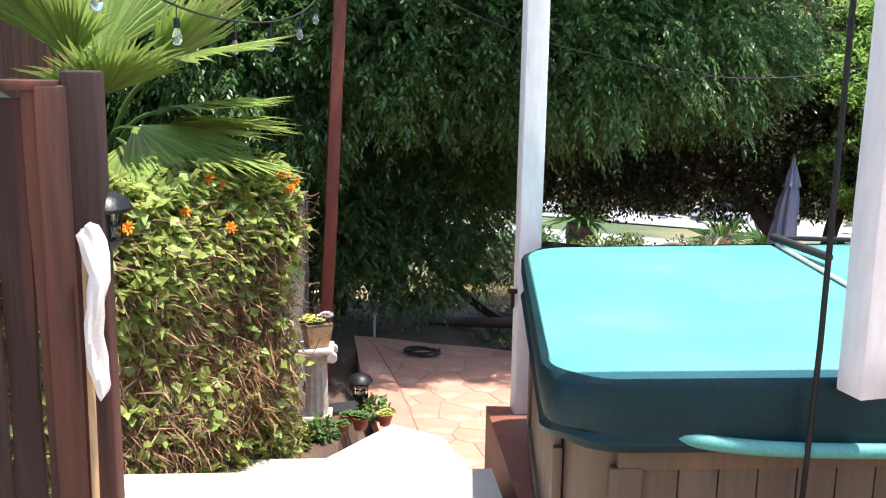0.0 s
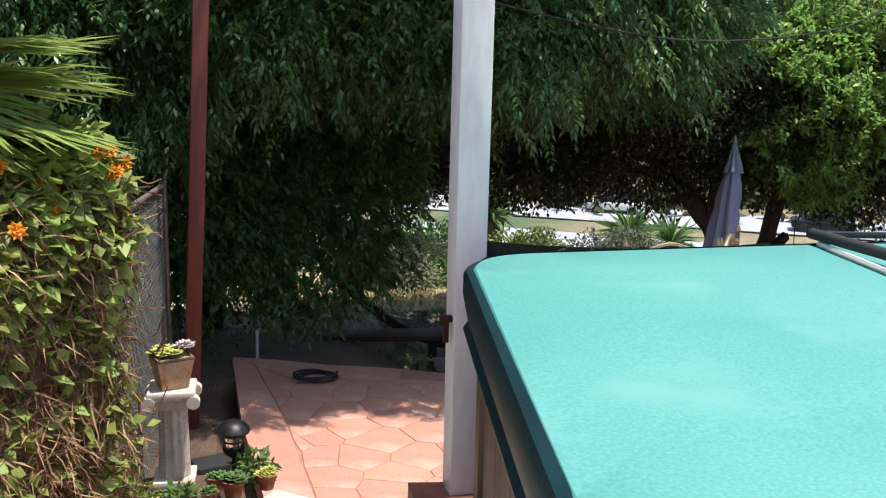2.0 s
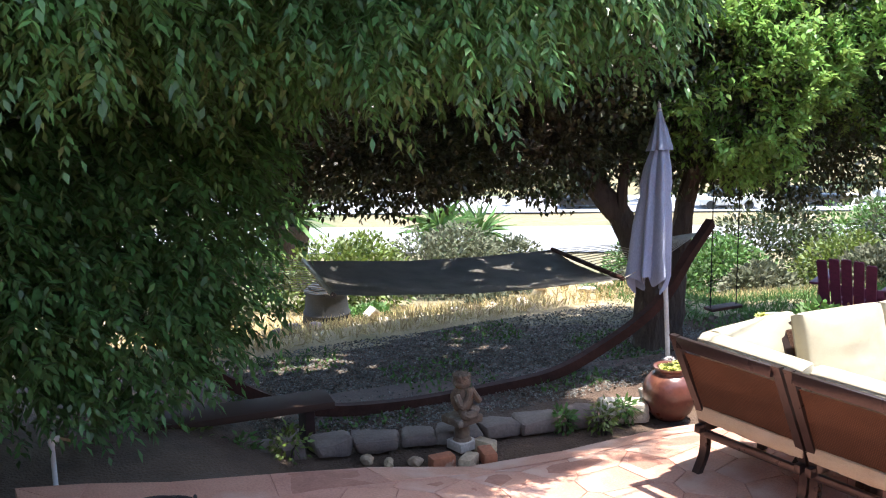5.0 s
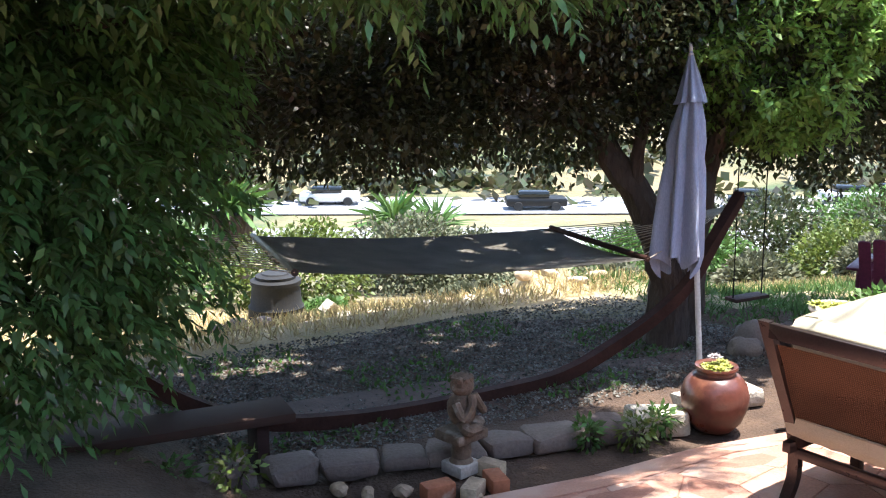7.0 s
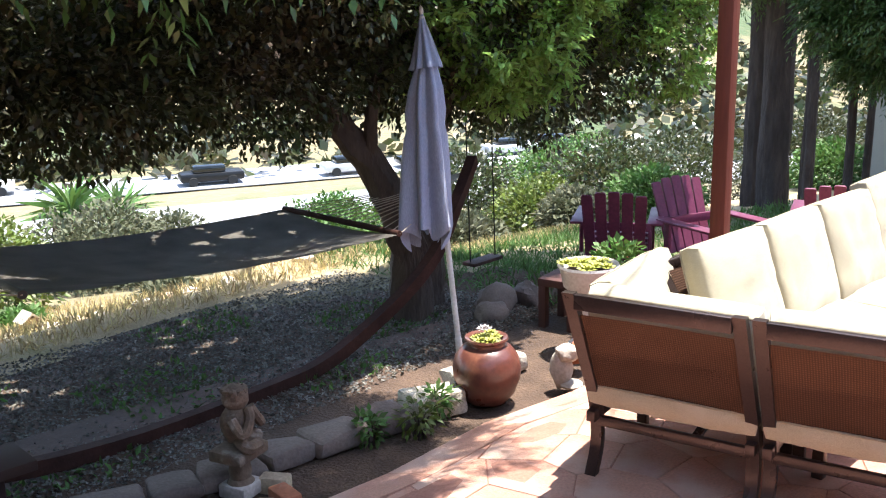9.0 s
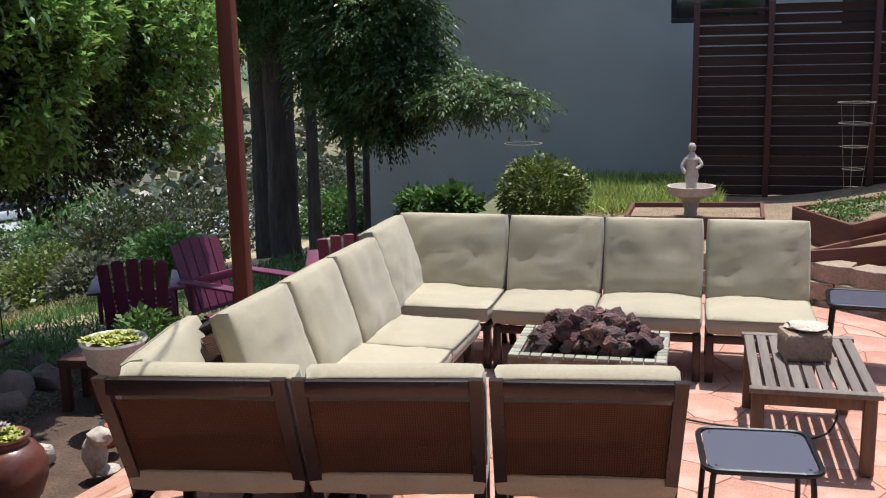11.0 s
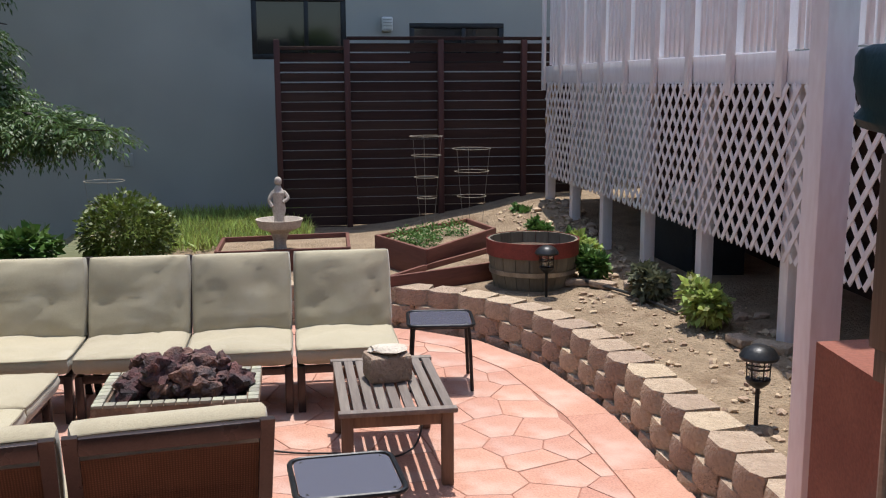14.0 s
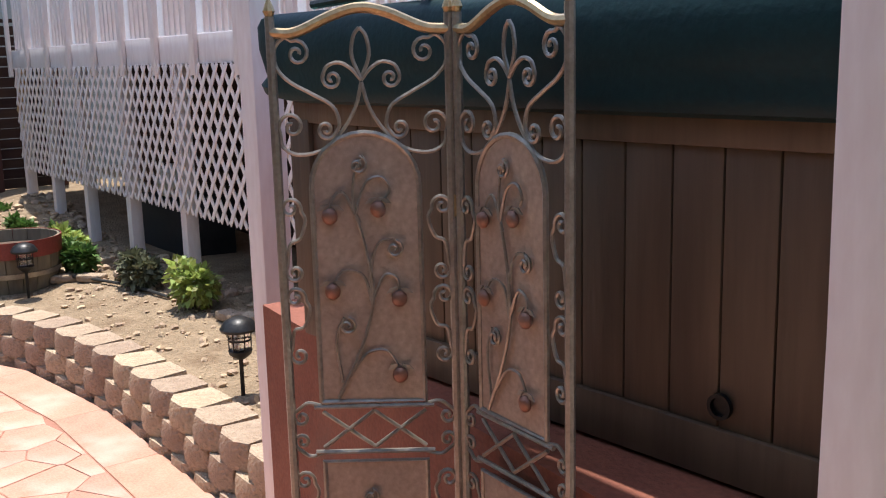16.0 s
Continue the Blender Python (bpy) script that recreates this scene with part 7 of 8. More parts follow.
def oak_tree():
    t = thing("oak_tree", "low dense tree with forked dark trunk and leathery leaves", "tree")
    g = height(5.8, 12.6)
    part("trunk", limb([(5.80, 12.62, g - 0.15), (5.78, 12.6, 0.1), (5.55, 12.7, 0.75), (5.1, 12.9, 1.35), (4.5, 13.1, 2.0)], 0.20, 0.07), M_BARK, t)
    part("trunk", limb([(6.15, 12.75, g - 0.15), (6.2, 12.75, 0.2), (6.35, 12.8, 0.9), (6.6, 12.9, 1.9)], 0.15, 0.07), M_BARK, t)
    for q in ([(5.5, 12.7, 0.8), (5.45, 12.6, 1.3), (5.6, 12.5, 2.0)], [(5.1, 12.9, 1.35), (4.3, 13.4, 1.6), (3.2, 13.8, 2.0)], [(6.4, 12.8, 1.1), (7.1, 12.8, 1.7), (7.7, 12.9, 2.2)], [(6.35, 12.8, 0.9), (6.2, 12.4, 1.6), (6.1, 12.0, 2.2)], [(5.0, 12.95, 1.4), (4.2, 12.8, 1.7), (3.4, 12.6, 2.1)]):
        part("limb", limb(q, 0.07, 0.02, 7), M_BARK, t)
    rng = np.random.default_rng(31)
    blobs = [(5.0, 13.6, 2.05, 1.7, 1.5, 1.15), (6.7, 12.9, 2.1, 1.25, 1.1, 1.15), (3.5, 14.0, 2.0, 1.6, 1.5, 1.1), (6.4, 12.2, 2.3, 1.0, 0.75, 0.95), (2.0, 14.6, 2.1, 1.4, 1.3, 1.0), (7.6, 12.7, 2.0, 1.15, 1.0, 1.25), (8.0, 12.1, 2.1, 0.85, 0.75, 1.1),
             (5.2, 12.5, 2.45, 1.2, 0.8, 0.85), (4.1, 12.9, 2.4, 1.2, 0.9, 0.85), (0.6, 15.0, 2.6, 1.5, 1.2, 1.3), (5.6, 13.4, 3.2, 1.6, 1.3, 0.9), (7.2, 12.6, 3.1, 1.3, 1.0, 0.8), (8.6, 12.8, 2.6, 0.9, 0.9, 1.0), (3.2, 13.1, 1.6, 1.5, 0.9, 0.6), (4.7, 12.9, 1.6, 1.2, 0.7, 0.55), (1.9, 13.7, 1.6, 1.1, 0.8, 0.6), (6.2, 12.7, 1.55, 1.0, 0.6, 0.55), (7.4, 12.5, 1.4, 0.9, 0.6, 0.6)]
    p, u = in_blobs(blobs, 230000, rng, 0.15)
    keep = (p[:, 2] > 0.72 + 0.10 * np.sin(p[:, 0] * 3) + 0.07 * np.sin(p[:, 1] * 5)) & ~sun_gaps(p)
    p, u = p[keep], u[keep]
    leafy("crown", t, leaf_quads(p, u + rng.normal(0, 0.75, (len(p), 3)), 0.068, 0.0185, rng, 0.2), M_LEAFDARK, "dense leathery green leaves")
    # A brighter leaf layer paints the sun on the crown's upper front skin.
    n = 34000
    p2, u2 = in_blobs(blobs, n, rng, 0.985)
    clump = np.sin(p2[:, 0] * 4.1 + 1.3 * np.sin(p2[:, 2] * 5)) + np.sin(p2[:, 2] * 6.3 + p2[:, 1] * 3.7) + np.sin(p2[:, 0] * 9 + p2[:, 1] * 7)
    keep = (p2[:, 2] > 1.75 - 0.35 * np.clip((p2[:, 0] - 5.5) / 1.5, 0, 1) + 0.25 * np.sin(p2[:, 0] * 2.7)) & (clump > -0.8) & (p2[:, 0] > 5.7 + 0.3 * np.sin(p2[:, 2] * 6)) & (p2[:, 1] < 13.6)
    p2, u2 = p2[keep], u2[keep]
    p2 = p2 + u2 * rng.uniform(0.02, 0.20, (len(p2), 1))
    n = len(p2)
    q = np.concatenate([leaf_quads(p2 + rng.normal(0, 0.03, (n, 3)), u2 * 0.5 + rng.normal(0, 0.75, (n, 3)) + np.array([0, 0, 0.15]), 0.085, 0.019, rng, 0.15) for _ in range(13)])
    leafy("sunlit_leaves", t, q, M_SUNLEAF, "bright green leaves that paint sun on the crown's skin")
    return t


oak_tree()


def conifer_group():
    g0 = lambda x, y: height(x, y) - 0.2
    t = thing("pine_tree", "tall dark pine with a thick straight trunk", "tree")
    part("trunk", limb([(12.75, 12.65, g0(12.75, 12.65)), (12.75, 12.65, 2.0), (12.8, 12.7, 4.5), (12.8, 12.7, 7.5)], 0.22, 0.14), M_PINEBARK, t)
    rng = np.random.default_rng(41)
    for k in range(16):
        z = 1.9 + k * 0.32
        a = k * 2.1
        part("branch", limb([(12.78, 12.68, z), (12.78 + 0.8 * math.cos(a), 12.68 + 0.8 * math.sin(a), z + 0.05), (12.78 + 1.6 * math.cos(a), 12.68 + 1.6 * math.sin(a), z - 0.2)], 0.04, 0.01, 6), M_PINEBARK, t)
    p, u = in_blobs([(12.6, 12.7, 3.4, 1.5, 1.2, 1.3), (12.0, 12.2, 2.9, 0.9, 0.8, 0.9), (12.8, 12.7, 5.2, 1.6, 1.4, 1.6), (12.6, 13.4, 2.7, 1.2, 1.0, 0.8), (11.9, 11.7, 3.1, 0.8, 0.8, 0.7)], 11500, rng, 0.15)
    leafy("needles", t, sprays(p, u * np.array([1, 1, 0.3]) + rng.normal(0, 0.4, (len(p), 3)), 9, 0.22, 0.085, 0.008, rng, 0.45), M_FERN, "dark drooping needle sprays")
    for k, (x, y, r, mtl) in enumerate(((13.9, 13.5, 0.14, M_PINEBARK), (13.9, 12.65, 0.08, M_PINEBARK), (12.0, 11.2, 0.05, M_PINEBARK), (14.4, 12.9, 0.08, M_PINEBARK))):
        s = thing("slender_pine", "slender dark pine trunk behind the garden chairs", "tree", group="slender pines")
        part("trunk", limb([(x, y, height(x, y) - 0.4), (x + 0.05, y, 2.0), (x, y + 0.05, 6.5)], r, r * 0.6), mtl, s)
        q, w = in_blobs([(x, y, 5.0, 1.1, 1.1, 1.6), (x, y, 3.3, 0.7, 0.7, 0.6)], 800, rng, 0.2)
        leafy("needles", s, sprays(q, w * np.array([1, 1, 0.3]) + rng.normal(0, 0.4, (len(q), 3)), 9, 0.22, 0.09, 0.009, rng, 0.45), M_FERN, "dark needle sprays")
    f = thing("fern_pine", "feathery bright green tree reaching in front of the stucco wall", "tree")
    part("trunk", limb([(11.2, 11.1, height(11.2, 11.1) - 0.3), (11.2, 11.1, 1.5), (11.1, 10.9, 3.0), (11.1, 10.8, 4.2)], 0.055, 0.03), M_PINEBARK, f)
    for q in ([(11.1, 10.9, 2.2), (10.6, 10.0, 1.9), (10.0, 9.1, 1.65), (9.75, 8.75, 1.62)], [(11.1, 10.9, 2.8), (10.7, 10.2, 2.7), (10.4, 9.7, 2.6)], [(11.1, 10.9, 1.8), (10.8, 10.3, 1.55), (10.6, 9.9, 1.4)], [(11.1, 10.8, 3.2), (10.8, 10.3, 3.2), (10.5, 9.9, 3.05)]):
        part("branch", limb(q, 0.025, 0.006, 6), M_PINEBARK, f)
    p, u = in_blobs([(10.9, 10.55, 2.35, 0.65, 0.65, 0.45), (10.75, 10.25, 1.75, 0.6, 0.6, 0.38), (10.25, 9.5, 1.62, 0.5, 0.5, 0.16), (9.85, 8.95, 1.60, 0.2, 0.3, 0.09), (11.1, 10.9, 2.9, 0.6, 0.6, 0.4), (10.6, 10.1, 3.1, 0.4, 0.4, 0.15), (11.2, 11.2, 2.0, 0.6, 0.5, 0.6), (11.0, 10.7, 1.4, 0.5, 0.5, 0.35)], 5600, rng, 0.2)
    leafy("foliage", f, sprays(p, u * np.array([1, 1, 0.4]) + rng.normal(0, 0.4, (len(p), 3)), 13, 0.21, 0.070, 0.012, rng, 0.45), M_FERN, "feathery green leaf sprays")
    return t


conifer_group()


def fan_frond(palm, hub, tip, r, seed, material):
    """A fan leaf: pleated blades that spread from the hub about the way to the tip."""
    rng = random.Random(seed)
    hub, tip = Vector(hub), Vector(tip)
    d = (tip - hub).normalized()
    side = d.cross(Vector((rng.uniform(-0.25, 0.25), rng.uniform(-0.22, 0.12), 1.0))).normalized()
    up = side.cross(d)
    bm = bmesh.new()
    n = 34
    for k in range(n):
        a = -0.95 + 1.9 * k / (n - 1)
        w = d * math.cos(a) + side * math.sin(a)
        L = 1.18 * r * (0.75 + 0.25 * math.cos(a)) * rng.uniform(0.88, 1.08)
        s = (side * math.cos(a) - d * math.sin(a)) * 0.023
        fold = up * 0.012 * (1 if k % 2 else -1)
        droop = Vector((0, 0, -0.10)) * r
        pts = []
        for f, wd in ((0.04, 0.3), (0.45, 1.0), (0.75, 0.7), (1.0, 0.05)):
            c = hub + w * L * f + droop * f * f * rng.uniform(0.6, 1.5)
            pts.append((bm.verts.new(c - s * wd), bm.verts.new(c + fold * wd), bm.verts.new(c + s * wd)))
        for p, q in zip(pts, pts[1:]):
            bm.faces.new((p[0], p[1], q[1], q[0]))
            bm.faces.new((p[1], p[2], q[2], q[1]))
    part("frond", bm, material, palm)
    part("stalk", tube(smooth_line([(-1.75, 6.55, 2.2), (Vector((-1.75, 6.55, 2.4)) + hub) / 2 + Vector((0, 0, 0.08)), hub + d * 0.04], 5), 0.014, 6), M_HERB, palm)


def fan_palm():
    palm = thing("fan_palm", "fan palm with sunlit split fronds and dry yellow tips", "palm")
    part("trunk", limb([(-1.75, 6.55, 0.2), (-1.75, 6.55, 1.2), (-1.75, 6.55, 2.4)], 0.14, 0.12), M_BARK, palm)
    for k, (hub, tip, r) in enumerate((((-1.12, 6.14, 2.58), (-0.25, 5.9, 2.50), 0.64), ((-1.16, 6.15, 2.82), (-0.35, 6.0, 2.96), 0.62), ((-1.2, 6.3, 2.7), (-0.5, 6.1, 2.80), 0.70), ((-1.15, 6.0, 3.1), (-0.6, 5.9, 3.25), 0.62), ((-1.35, 6.05, 2.72), (-0.7, 5.7, 2.45), 0.6), ((-1.25, 6.3, 3.05), (-0.7, 6.2, 3.75), 0.75),
                                       ((-1.7, 6.1, 3.1), (-1.9, 5.7, 3.7), 0.75), ((-2.0, 6.2, 2.8), (-2.7, 5.9, 3.1), 0.7), ((-1.5, 5.95, 2.9), (-1.3, 5.4, 3.3), 0.6), ((-1.7, 6.7, 3.1), (-1.6, 7.0, 3.9), 0.8), ((-1.45, 6.3, 2.6), (-1.15, 5.8, 2.1), 0.55), ((-1.9, 6.2, 3.3), (-2.4, 6.0, 4.0), 0.75))):
        fan_frond(palm, hub, tip, r, k, M_PALM)
    return palm


fan_palm()

# ---- slope and valley planting ----
k = 0
for x, y, r, hgt, mtl, label in ((5.0, 19.5, 1.1, 1.1, M_SHRUB, "round green bush on the slope"), (7.4, 21.0, 1.3, 1.2, M_GREYBUSH, "pale dry willow scrub on the slope"), (9.0, 21.5, 1.0, 1.0, M_GREYBUSH, "pale dry willow scrub on the slope"),
                              (13.0, 22.0, 1.2, 1.1, M_HERB, "green bush on the slope"), (11.3, 18.0, 1.0, 1.0, M_HERB, "green bush on the slope"), (13.0, 18.5, 1.5, 1.5, M_LEAFDARK, "dense green bush on the slope"),
                              (12.6, 16.4, 0.95, 1.0, M_SHRUB, "green bush on the slope"), (14.6, 16.5, 1.5, 1.5, M_LEAFDARK, "dense green bush on the slope"), (15.6, 18.5, 1.6, 1.6, M_HERB, "green bush on the slope"), (17.8, 17.0, 1.7, 1.6, M_LEAFDARK, "dense green bush on the slope"),
                              (10.2, 15.8, 0.6, 0.55, M_GREYBUSH, "dry grey scrub at the garden's edge"), (11.6, 15.0, 0.6, 0.6, M_GREYBUSH, "dry grey scrub at the garden's edge"), (13.0, 14.6, 0.8, 0.7, M_HERB, "green scrub at the garden's edge"), (8.9, 17.3, 0.7, 0.6, M_GREYBUSH, "dry grey scrub on the slope"),
                              (3.2, 20.5, 1.2, 1.1, M_HERB, "green bush on the slope"), (2.2, 18.0, 0.9, 0.8, M_GREYBUSH, "dry grey scrub on the slope"), (4.4, 17.0, 0.5, 0.4, M_HERB, "low green weeds on the slope"), (6.4, 17.2, 0.5, 0.4, M_GREYBUSH, "low dry weeds on the slope"),
                              (20.5, 21.0, 2.0, 2.0, M_HERB, "green bush on the slope"), (22.0, 16.0, 1.8, 1.8, M_LEAFDARK, "dense green bush by the road"), (16.5, 26.0, 1.5, 1.2, M_GREYBUSH, "pale scrub on the slope"), (10.5, 27.0, 1.2, 0.8, M_HERB, "green bush on the slope"), (17.5, 13.6, 0.9, 0.8, M_HERB, "green scrub behind the house")):
    n = int(4200 * max(1, r))
    plant("slope_bush", label, pose(x, y, height(x, y) - 0.15), mtl, n, [(0, 0, hgt * 0.55, r, r * 0.9, hgt * 0.6), (r * 0.4, 0.2, hgt * 0.85, r * 0.5, r * 0.5, hgt * 0.35)], 0.10, 0.028, 300 + k, "bush", shell=0.45, group="bushes on the slope")
    k += 1
for x, y in ((9.9, 26.5), (11.8, 28.0), (5.4, 24.0)):
    t = thing("stubby_palm", "short dark palm standing in the valley", "palm", pose(x, y, height(x, y) - 0.2), "short palms")
    part("trunk", limb([(0, 0, 0), (0, 0, 0.8), (0.05, 0, 1.6)], 0.34, 0.42), M_BARK, t)
    rngp = np.random.default_rng(int(x * 10))
    pq = np.zeros((120, 3)) + np.array([0.05, 0, 1.7])
    leafy("fronds", t, leaf_quads(pq, unit(rngp.normal(size=(120, 3)) + np.array([0, 0, 0.4])), 1.0, 0.06, rngp, 0.2), M_HERB, "grey-green fronds")
for kx, (s, q, col) in enumerate(((76.5, 6, M_BLACK), (79, -9, M_PVC), (76, 16, M_PVC), (79.5, 34, M_BLACK), (79, 30, M_PVC), (77, 22, M_WINDOW))):
    p = VALLEY * s + Vector((VALLEY.y, -VALLEY.x, 0)) * q
    c = thing("car", "car on the distant highway", "car", Matrix.Translation((p.x, p.y, -9.66)) @ pose(0, 0, 0, 0, 0, math.degrees(math.atan2(-VALLEY.x, VALLEY.y))), "cars on the highway")
    part("body", boxes(((0, 0, 0.62), (4.4, 1.8, 0.62)), bevel=0.18), col, c)
    part("cabin", boxes(((-0.2, 0, 1.15), (2.3, 1.55, 0.55)), bevel=0.2), M_WINDOW, c)
    for sx in (-1.35, 1.35):
        for sy in (-0.85, 0.85):
            part("wheel", lathe([(0.32, -0.1), (0.34, -0.06), (0.34, 0.06), (0.32, 0.1)], 16), M_RUBBER, c, at=pose(sx, sy, 0.34, 90))

rng = np.random.default_rng(51)
n = 26000
gx, gy = rng.uniform(0.5, 14.0, n), 14.4 + rng.random(n) ** 1.3 * 4.5
gz = np.array([height(float(a), float(b)) for a, b in zip(gx, gy)])
tagged(new("dry_grass", quads("dry_grass", leaf_quads(np.stack([gx, gy, gz], 1), np.array([0, 0, 0.8]) + rng.normal(0, 0.5, (n, 3)), 0.15, 0.006, rng), M_DRYGRASS)), "sunlit dry straw-coloured grass", "grass", kind="stuff")
n = 16000
gx, gy = rng.uniform(6.6, 12.5, n), rng.uniform(11.2, 15.0, n)
gz = np.array([height(float(a), float(b)) for a, b in zip(gx, gy)])
tagged(new("weed_grass", quads("weed_grass", leaf_quads(np.stack([gx, gy, gz], 1), np.array([0, 0, 0.6]) + rng.normal(0, 0.5, (n, 3)), 0.14, 0.007, rng), M_HERB)), "green weeds round the garden chairs", "grass", kind="stuff")
n = 30000
gx, gy = rng.uniform(1.6, 6.6, n), 11.65 + rng.random(n) * (2.95 + 0.3 * np.sin(gx[:1]))
gz = np.array([height(float(a), float(b)) for a, b in zip(gx, gy)]) + 0.006
tagged(new("gravel", quads("gravel", leaf_quads(np.stack([gx, gy, gz], 1), rng.normal(0, 1, (n, 3)) * np.array([1, 1, 0.3]), 0.028, 0.009, rng, 0, 2.0), M_GRAVEL)), "grey gravel and leaf litter under the trees", "gravel", kind="stuff")

n = 5000
gx, gy = rng.uniform(1.6, 6.0, n), rng.uniform(11.8, 14.2, n)
spot = np.sin(gx * 3.1) * np.cos(gy * 2.7) > 0.15
gx, gy = gx[spot], gy[spot]
gz = np.array([height(float(a), float(b)) for a, b in zip(gx, gy)])
tagged(new("ground_weeds", quads("ground_weeds", leaf_quads(np.stack([gx, gy, gz], 1), np.array([0, 0, 0.4]) + rng.normal(0, 0.6, (len(gx), 3)), 0.06, 0.012, rng), M_HERB)), "patches of low green weeds in the gravel", "weeds", kind="stuff")

# ---- block retaining wall ----
LAID[0] = PLOT
wall = thing("retaining_wall", "low curved retaining wall of tan split-faced blocks", "wall", kind="structure")


def block_mesh(seed):
    r = random.Random(seed)
    bm = bmesh.new()
    w, d, h = 0.30, 0.25, 0.138
    outline = [(-w / 2 + 0.03, d / 2), (-w / 2, -d / 2 + 0.04), (-w / 4, -d / 2 - r.uniform(0, 0.012)), (w / 4, -d / 2 - r.uniform(0, 0.012)), (w / 2, -d / 2 + 0.04), (w / 2 - 0.03, d / 2)]
    lo = [bm.verts.new((x + r.uniform(-0.005, 0.005), y, 0)) for x, y in outline]
    mi = [bm.verts.new((x * 1.02 + r.uniform(-0.006, 0.006), y * 1.04 if y < 0 else y, h * 0.5)) for x, y in outline]
    hi = [bm.verts.new((x * 0.97 + r.uniform(-0.006, 0.006), y * 0.94 if y < 0 else y, h)) for x, y in outline]
    n = len(outline)
    for a, b in ((lo, mi), (mi, hi)):
        for i in range(n):
            bm.faces.new((a[i], a[(i + 1) % n], b[(i + 1) % n], b[i]))
    bm.faces.new(hi)
    bm.faces.new(list(reversed(lo)))
    return mesh_of("block", bm, M_BLOCK)


block_meshes = [block_mesh(k) for k in range(6)]
total = [0.0]
for a, b in zip(WALL_LINE, WALL_LINE[1:]):
    total.append(total[-1] + (b - a).length)


def along(s):
    for i in range(len(total) - 1):
        if total[i + 1] >= s:
            f = (s - total[i]) / (total[i + 1] - total[i])
            return WALL_LINE[i].lerp(WALL_LINE[i + 1], f), (WALL_LINE[i + 1] - WALL_LINE[i]).normalized()
    return WALL_LINE[-1], (WALL_LINE[-1] - WALL_LINE[-2]).normalized()


rb = random.Random(4)
for course, z in ((0, -0.09), (1, 0.05), (2, 0.19)):
    s = 0.10 + 0.15 * (course % 2) + (0.03 if course == 2 else 0)
    while s < total[-1] - 0.1:
        p, d = along(s)
        ob = new("block", block_meshes[rb.randrange(6)])
        ob.parent = wall
        side = Vector((-d.y, d.x, 0))
        ob.matrix_basis = Matrix.Translation(p - side * 0.016 * course + side * 0.01 + Vector((0, 0, z))) @ pose(0, 0, 0, rb.uniform(-1, 1), rb.uniform(-1, 1), math.degrees(math.atan2(d.y, d.x)) + 180 + rb.uniform(-4, 4))
        s += 0.302

# ---- scrub on the far hillside ----
rs = np.random.default_rng(77)
cen = []
for k in range(1500):
    a, d = rs.uniform(-0.3, 1.5), rs.uniform(80, 190)
    x, y = d * math.sin(a), d * math.cos(a)
    cen.append((x, y, height(x, y) + 0.5, rs.uniform(0.8, 2.6)))
cen = np.array(cen)
reps = 26
pp = np.repeat(cen[:, :3], reps, 0) + rs.normal(0, 0.6, (len(cen) * reps, 3)) * np.repeat(cen[:, 3:], reps, 0) * np.array([1, 1, 0.55])
hs = new("hillside_scrub", quads("hillside_scrub", leaf_quads(pp, rs.normal(size=pp.shape), 1.1, 0.5, rs), M_LEAFDARK))
tagged(hs, "dark green scrub scattered over the far hillside", "scrub", kind="stuff")


# ---- flagstones of the patio ----
def inset(poly, dist):
    out = []
    n = len(poly)
    area = sum(poly[i][0] * poly[(i + 1) % n][1] - poly[(i + 1) % n][0] * poly[i][1] for i in range(n))
    sg = 1 if area > 0 else -1
    for i in range(n):
        p, a, b = Vector(poly[i]), Vector(poly[i - 1]), Vector(poly[(i + 1) % n])
        u, w = (p - a).normalized(), (b - p).normalized()
        nn = Vector((-(u.y + w.y), u.x + w.x)).normalized() * sg
        q = p + nn * dist
        out.append((q.x, q.y))
    return out


def nearest(p, poly):
    best, bd = p, 1e9
    n = len(poly)
    q = Vector(p)
    for i in range(n):
        a, b = Vector(poly[i]), Vector(poly[(i + 1) % n])
        ab = b - a
        t = max(0, min(1, (q - a).dot(ab) / ab.dot(ab)))
        c = a + ab * t
        if (c - q).length < bd:
            bd, best = (c - q).length, (c.x, c.y)
    return best


INNER = inset(PATIO, 0.34)


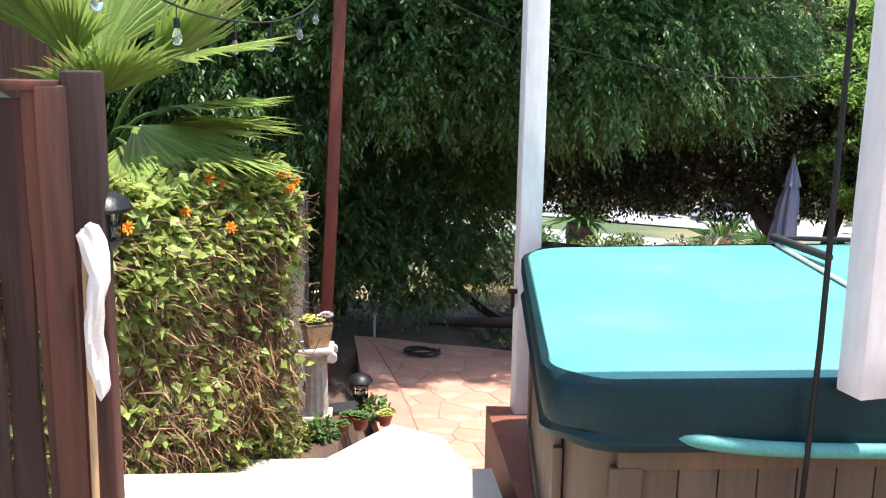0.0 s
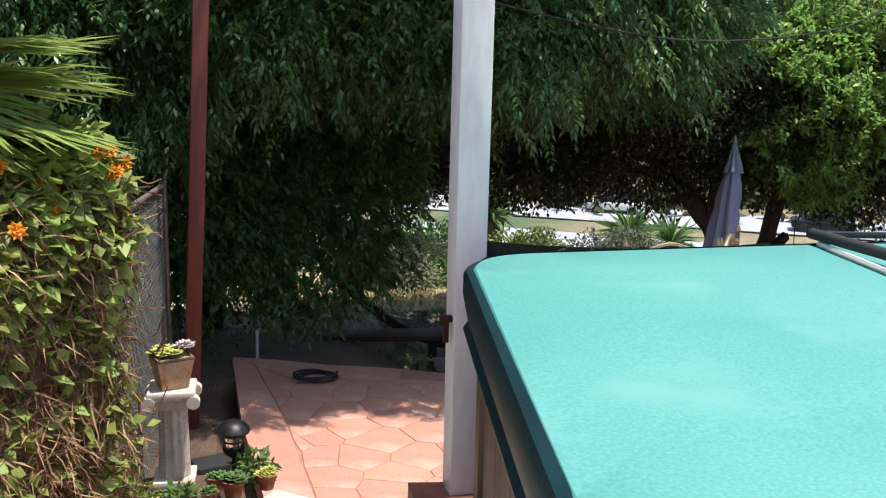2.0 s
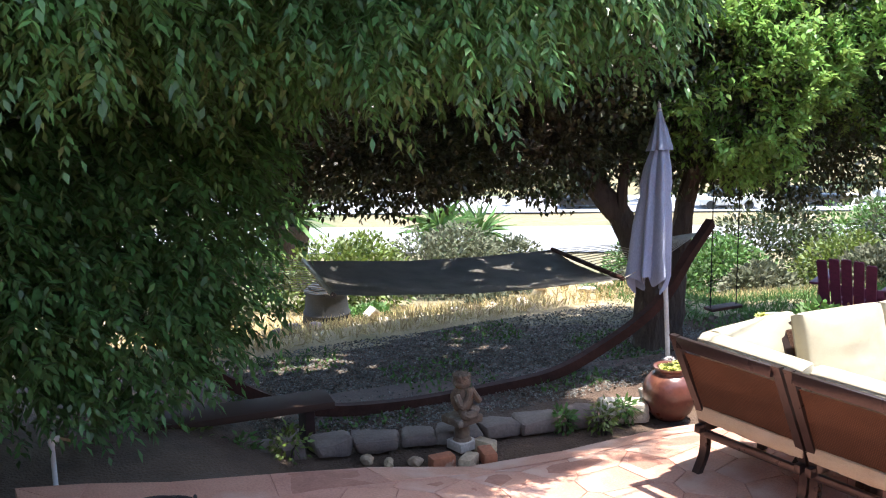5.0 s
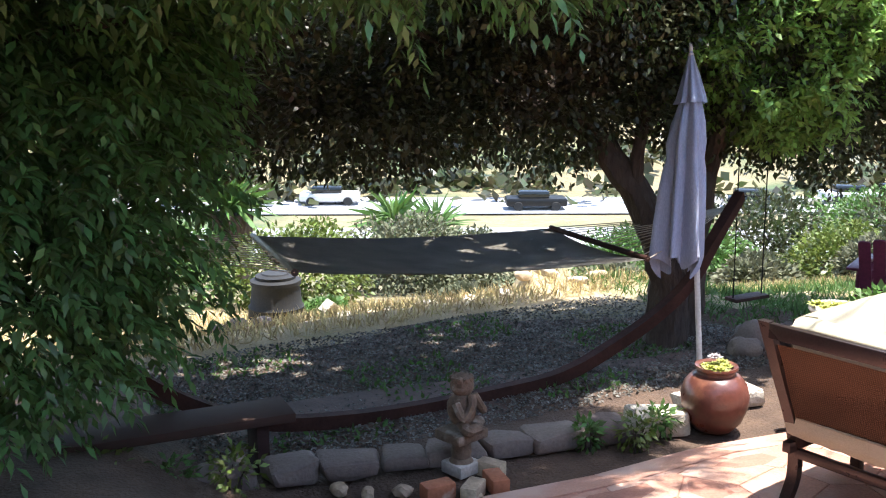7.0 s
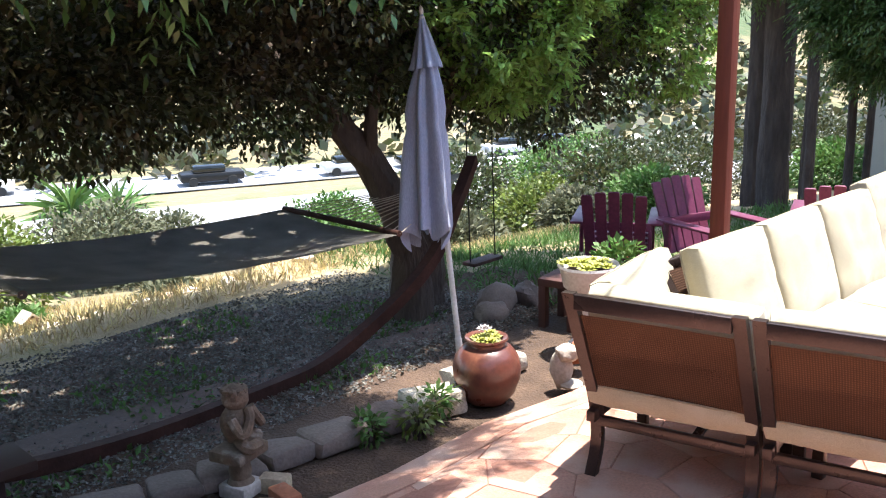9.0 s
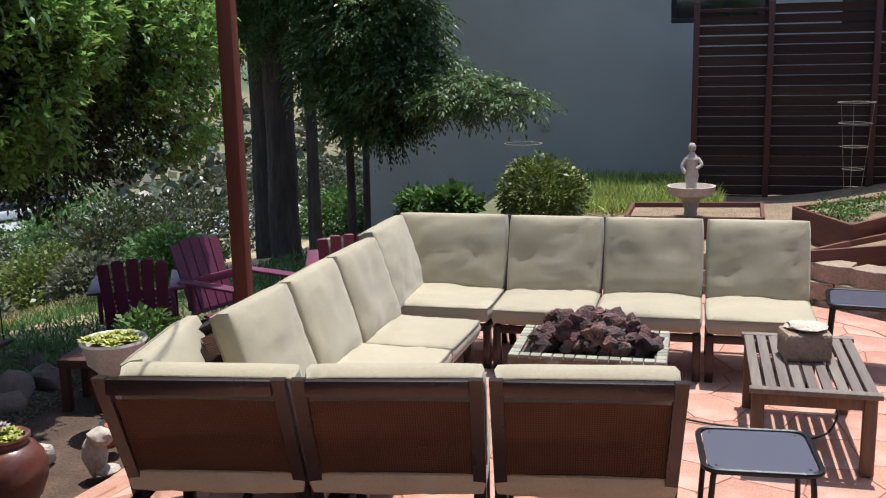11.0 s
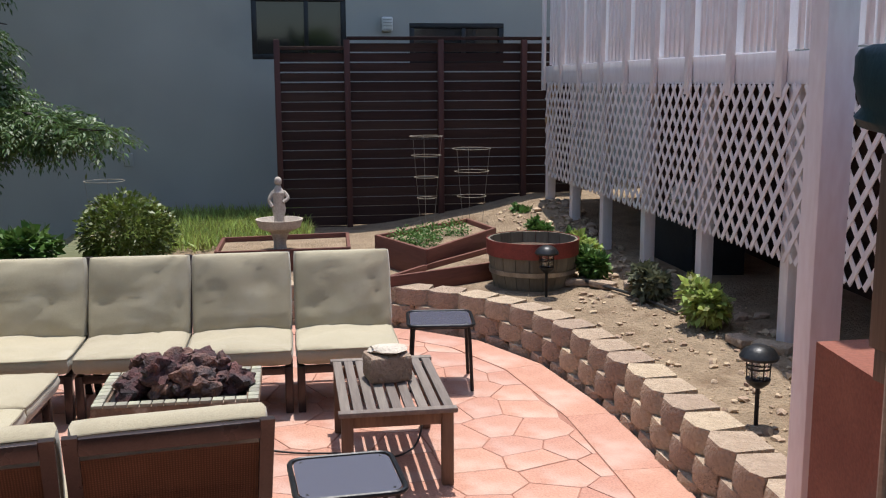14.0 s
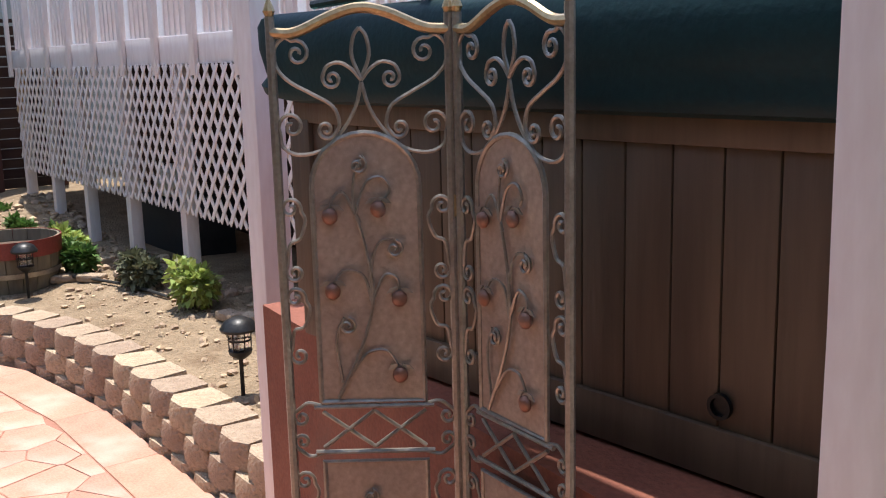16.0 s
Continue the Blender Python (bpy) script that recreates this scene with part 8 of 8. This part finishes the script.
def stone(name, outline, z, deep=0.03):
    cx, cy = sum(p[0] for p in outline) / len(outline), sum(p[1] for p in outline) / len(outline)
    local = [(x - cx, y - cy) for x, y in outline]
    size = max(max(abs(x), abs(y)) for x, y in local)
    bm = bmesh.new()

    def ring(dz, k=1.0):
        return [bm.verts.new((x * k, y * k, patio_z(cx + x, cy + y) + dz)) for x, y in local]
    lo, md, hi = ring(-deep), ring(-0.004), ring(0, 1 - 0.004 / size)
    n = len(local)
    for a, b in ((lo, md), (md, hi)):
        for i in range(n):
            bm.faces.new((a[i], a[(i + 1) % n], b[(i + 1) % n], b[i]))
    bm.faces.new(hi)
    ob = new(name, mesh_of(name, bm, M_PATIO, False))
    ob.parent = patio
    ob.location = (cx, cy, z)
    return ob


rf = random.Random(12)
seeds = []
yy, row = 4.8, 0
while yy < 11.0:
    xx = -0.5 + (0.21 if row % 2 else 0)
    while xx < 9.9:
        seeds.append((xx + rf.uniform(-0.15, 0.15), yy + rf.uniform(-0.13, 0.13)))
        xx += 0.40
    yy += 0.33
    row += 1
for i, s in enumerate(seeds):
    cell = [(s[0] - 1, s[1] - 1), (s[0] + 1, s[1] - 1), (s[0] + 1, s[1] + 1), (s[0] - 1, s[1] + 1)]
    for j, o in enumerate(seeds):
        dx, dy = o[0] - s[0], o[1] - s[1]
        dd = dx * dx + dy * dy
        if i == j or dd > 2.2:
            continue
        mx, my = (s[0] + o[0]) / 2, (s[1] + o[1]) / 2
        gap = 0.0028 * math.sqrt(dd)
        out = []
        for k in range(len(cell)):
            p, q = cell[k], cell[(k + 1) % len(cell)]
            fp_, fq = (p[0] - mx) * dx + (p[1] - my) * dy + gap, (q[0] - mx) * dx + (q[1] - my) * dy + gap
            if fp_ <= 0:
                out.append(p)
            if (fp_ < 0) != (fq < 0) and fp_ != fq:
                t = fp_ / (fp_ - fq)
                out.append((p[0] + (q[0] - p[0]) * t, p[1] + (q[1] - p[1]) * t))
        cell = out
        if len(cell) < 3:
            break
    if len(cell) < 3 or not any(inside(p, INNER) for p in cell + [s]):
        continue
    clip = [p if inside(p, INNER) else nearest(p, INNER) for p in cell]
    area = abs(sum(clip[k][0] * clip[(k + 1) % len(clip)][1] - clip[(k + 1) % len(clip)][0] * clip[k][1] for k in range(len(clip)))) / 2
    if area > 0.012:
        stone("flagstone", clip, rf.uniform(-0.0012, 0.0012))
n = len(PATIO)
band = inset(PATIO, 0.328)
for i in range(0, n):
    a, b, c, d = PATIO[i], PATIO[(i + 1) % n], band[(i + 1) % n], band[i]
    stone("border_slab", [a, b, c, d], 0.0, 0.16)
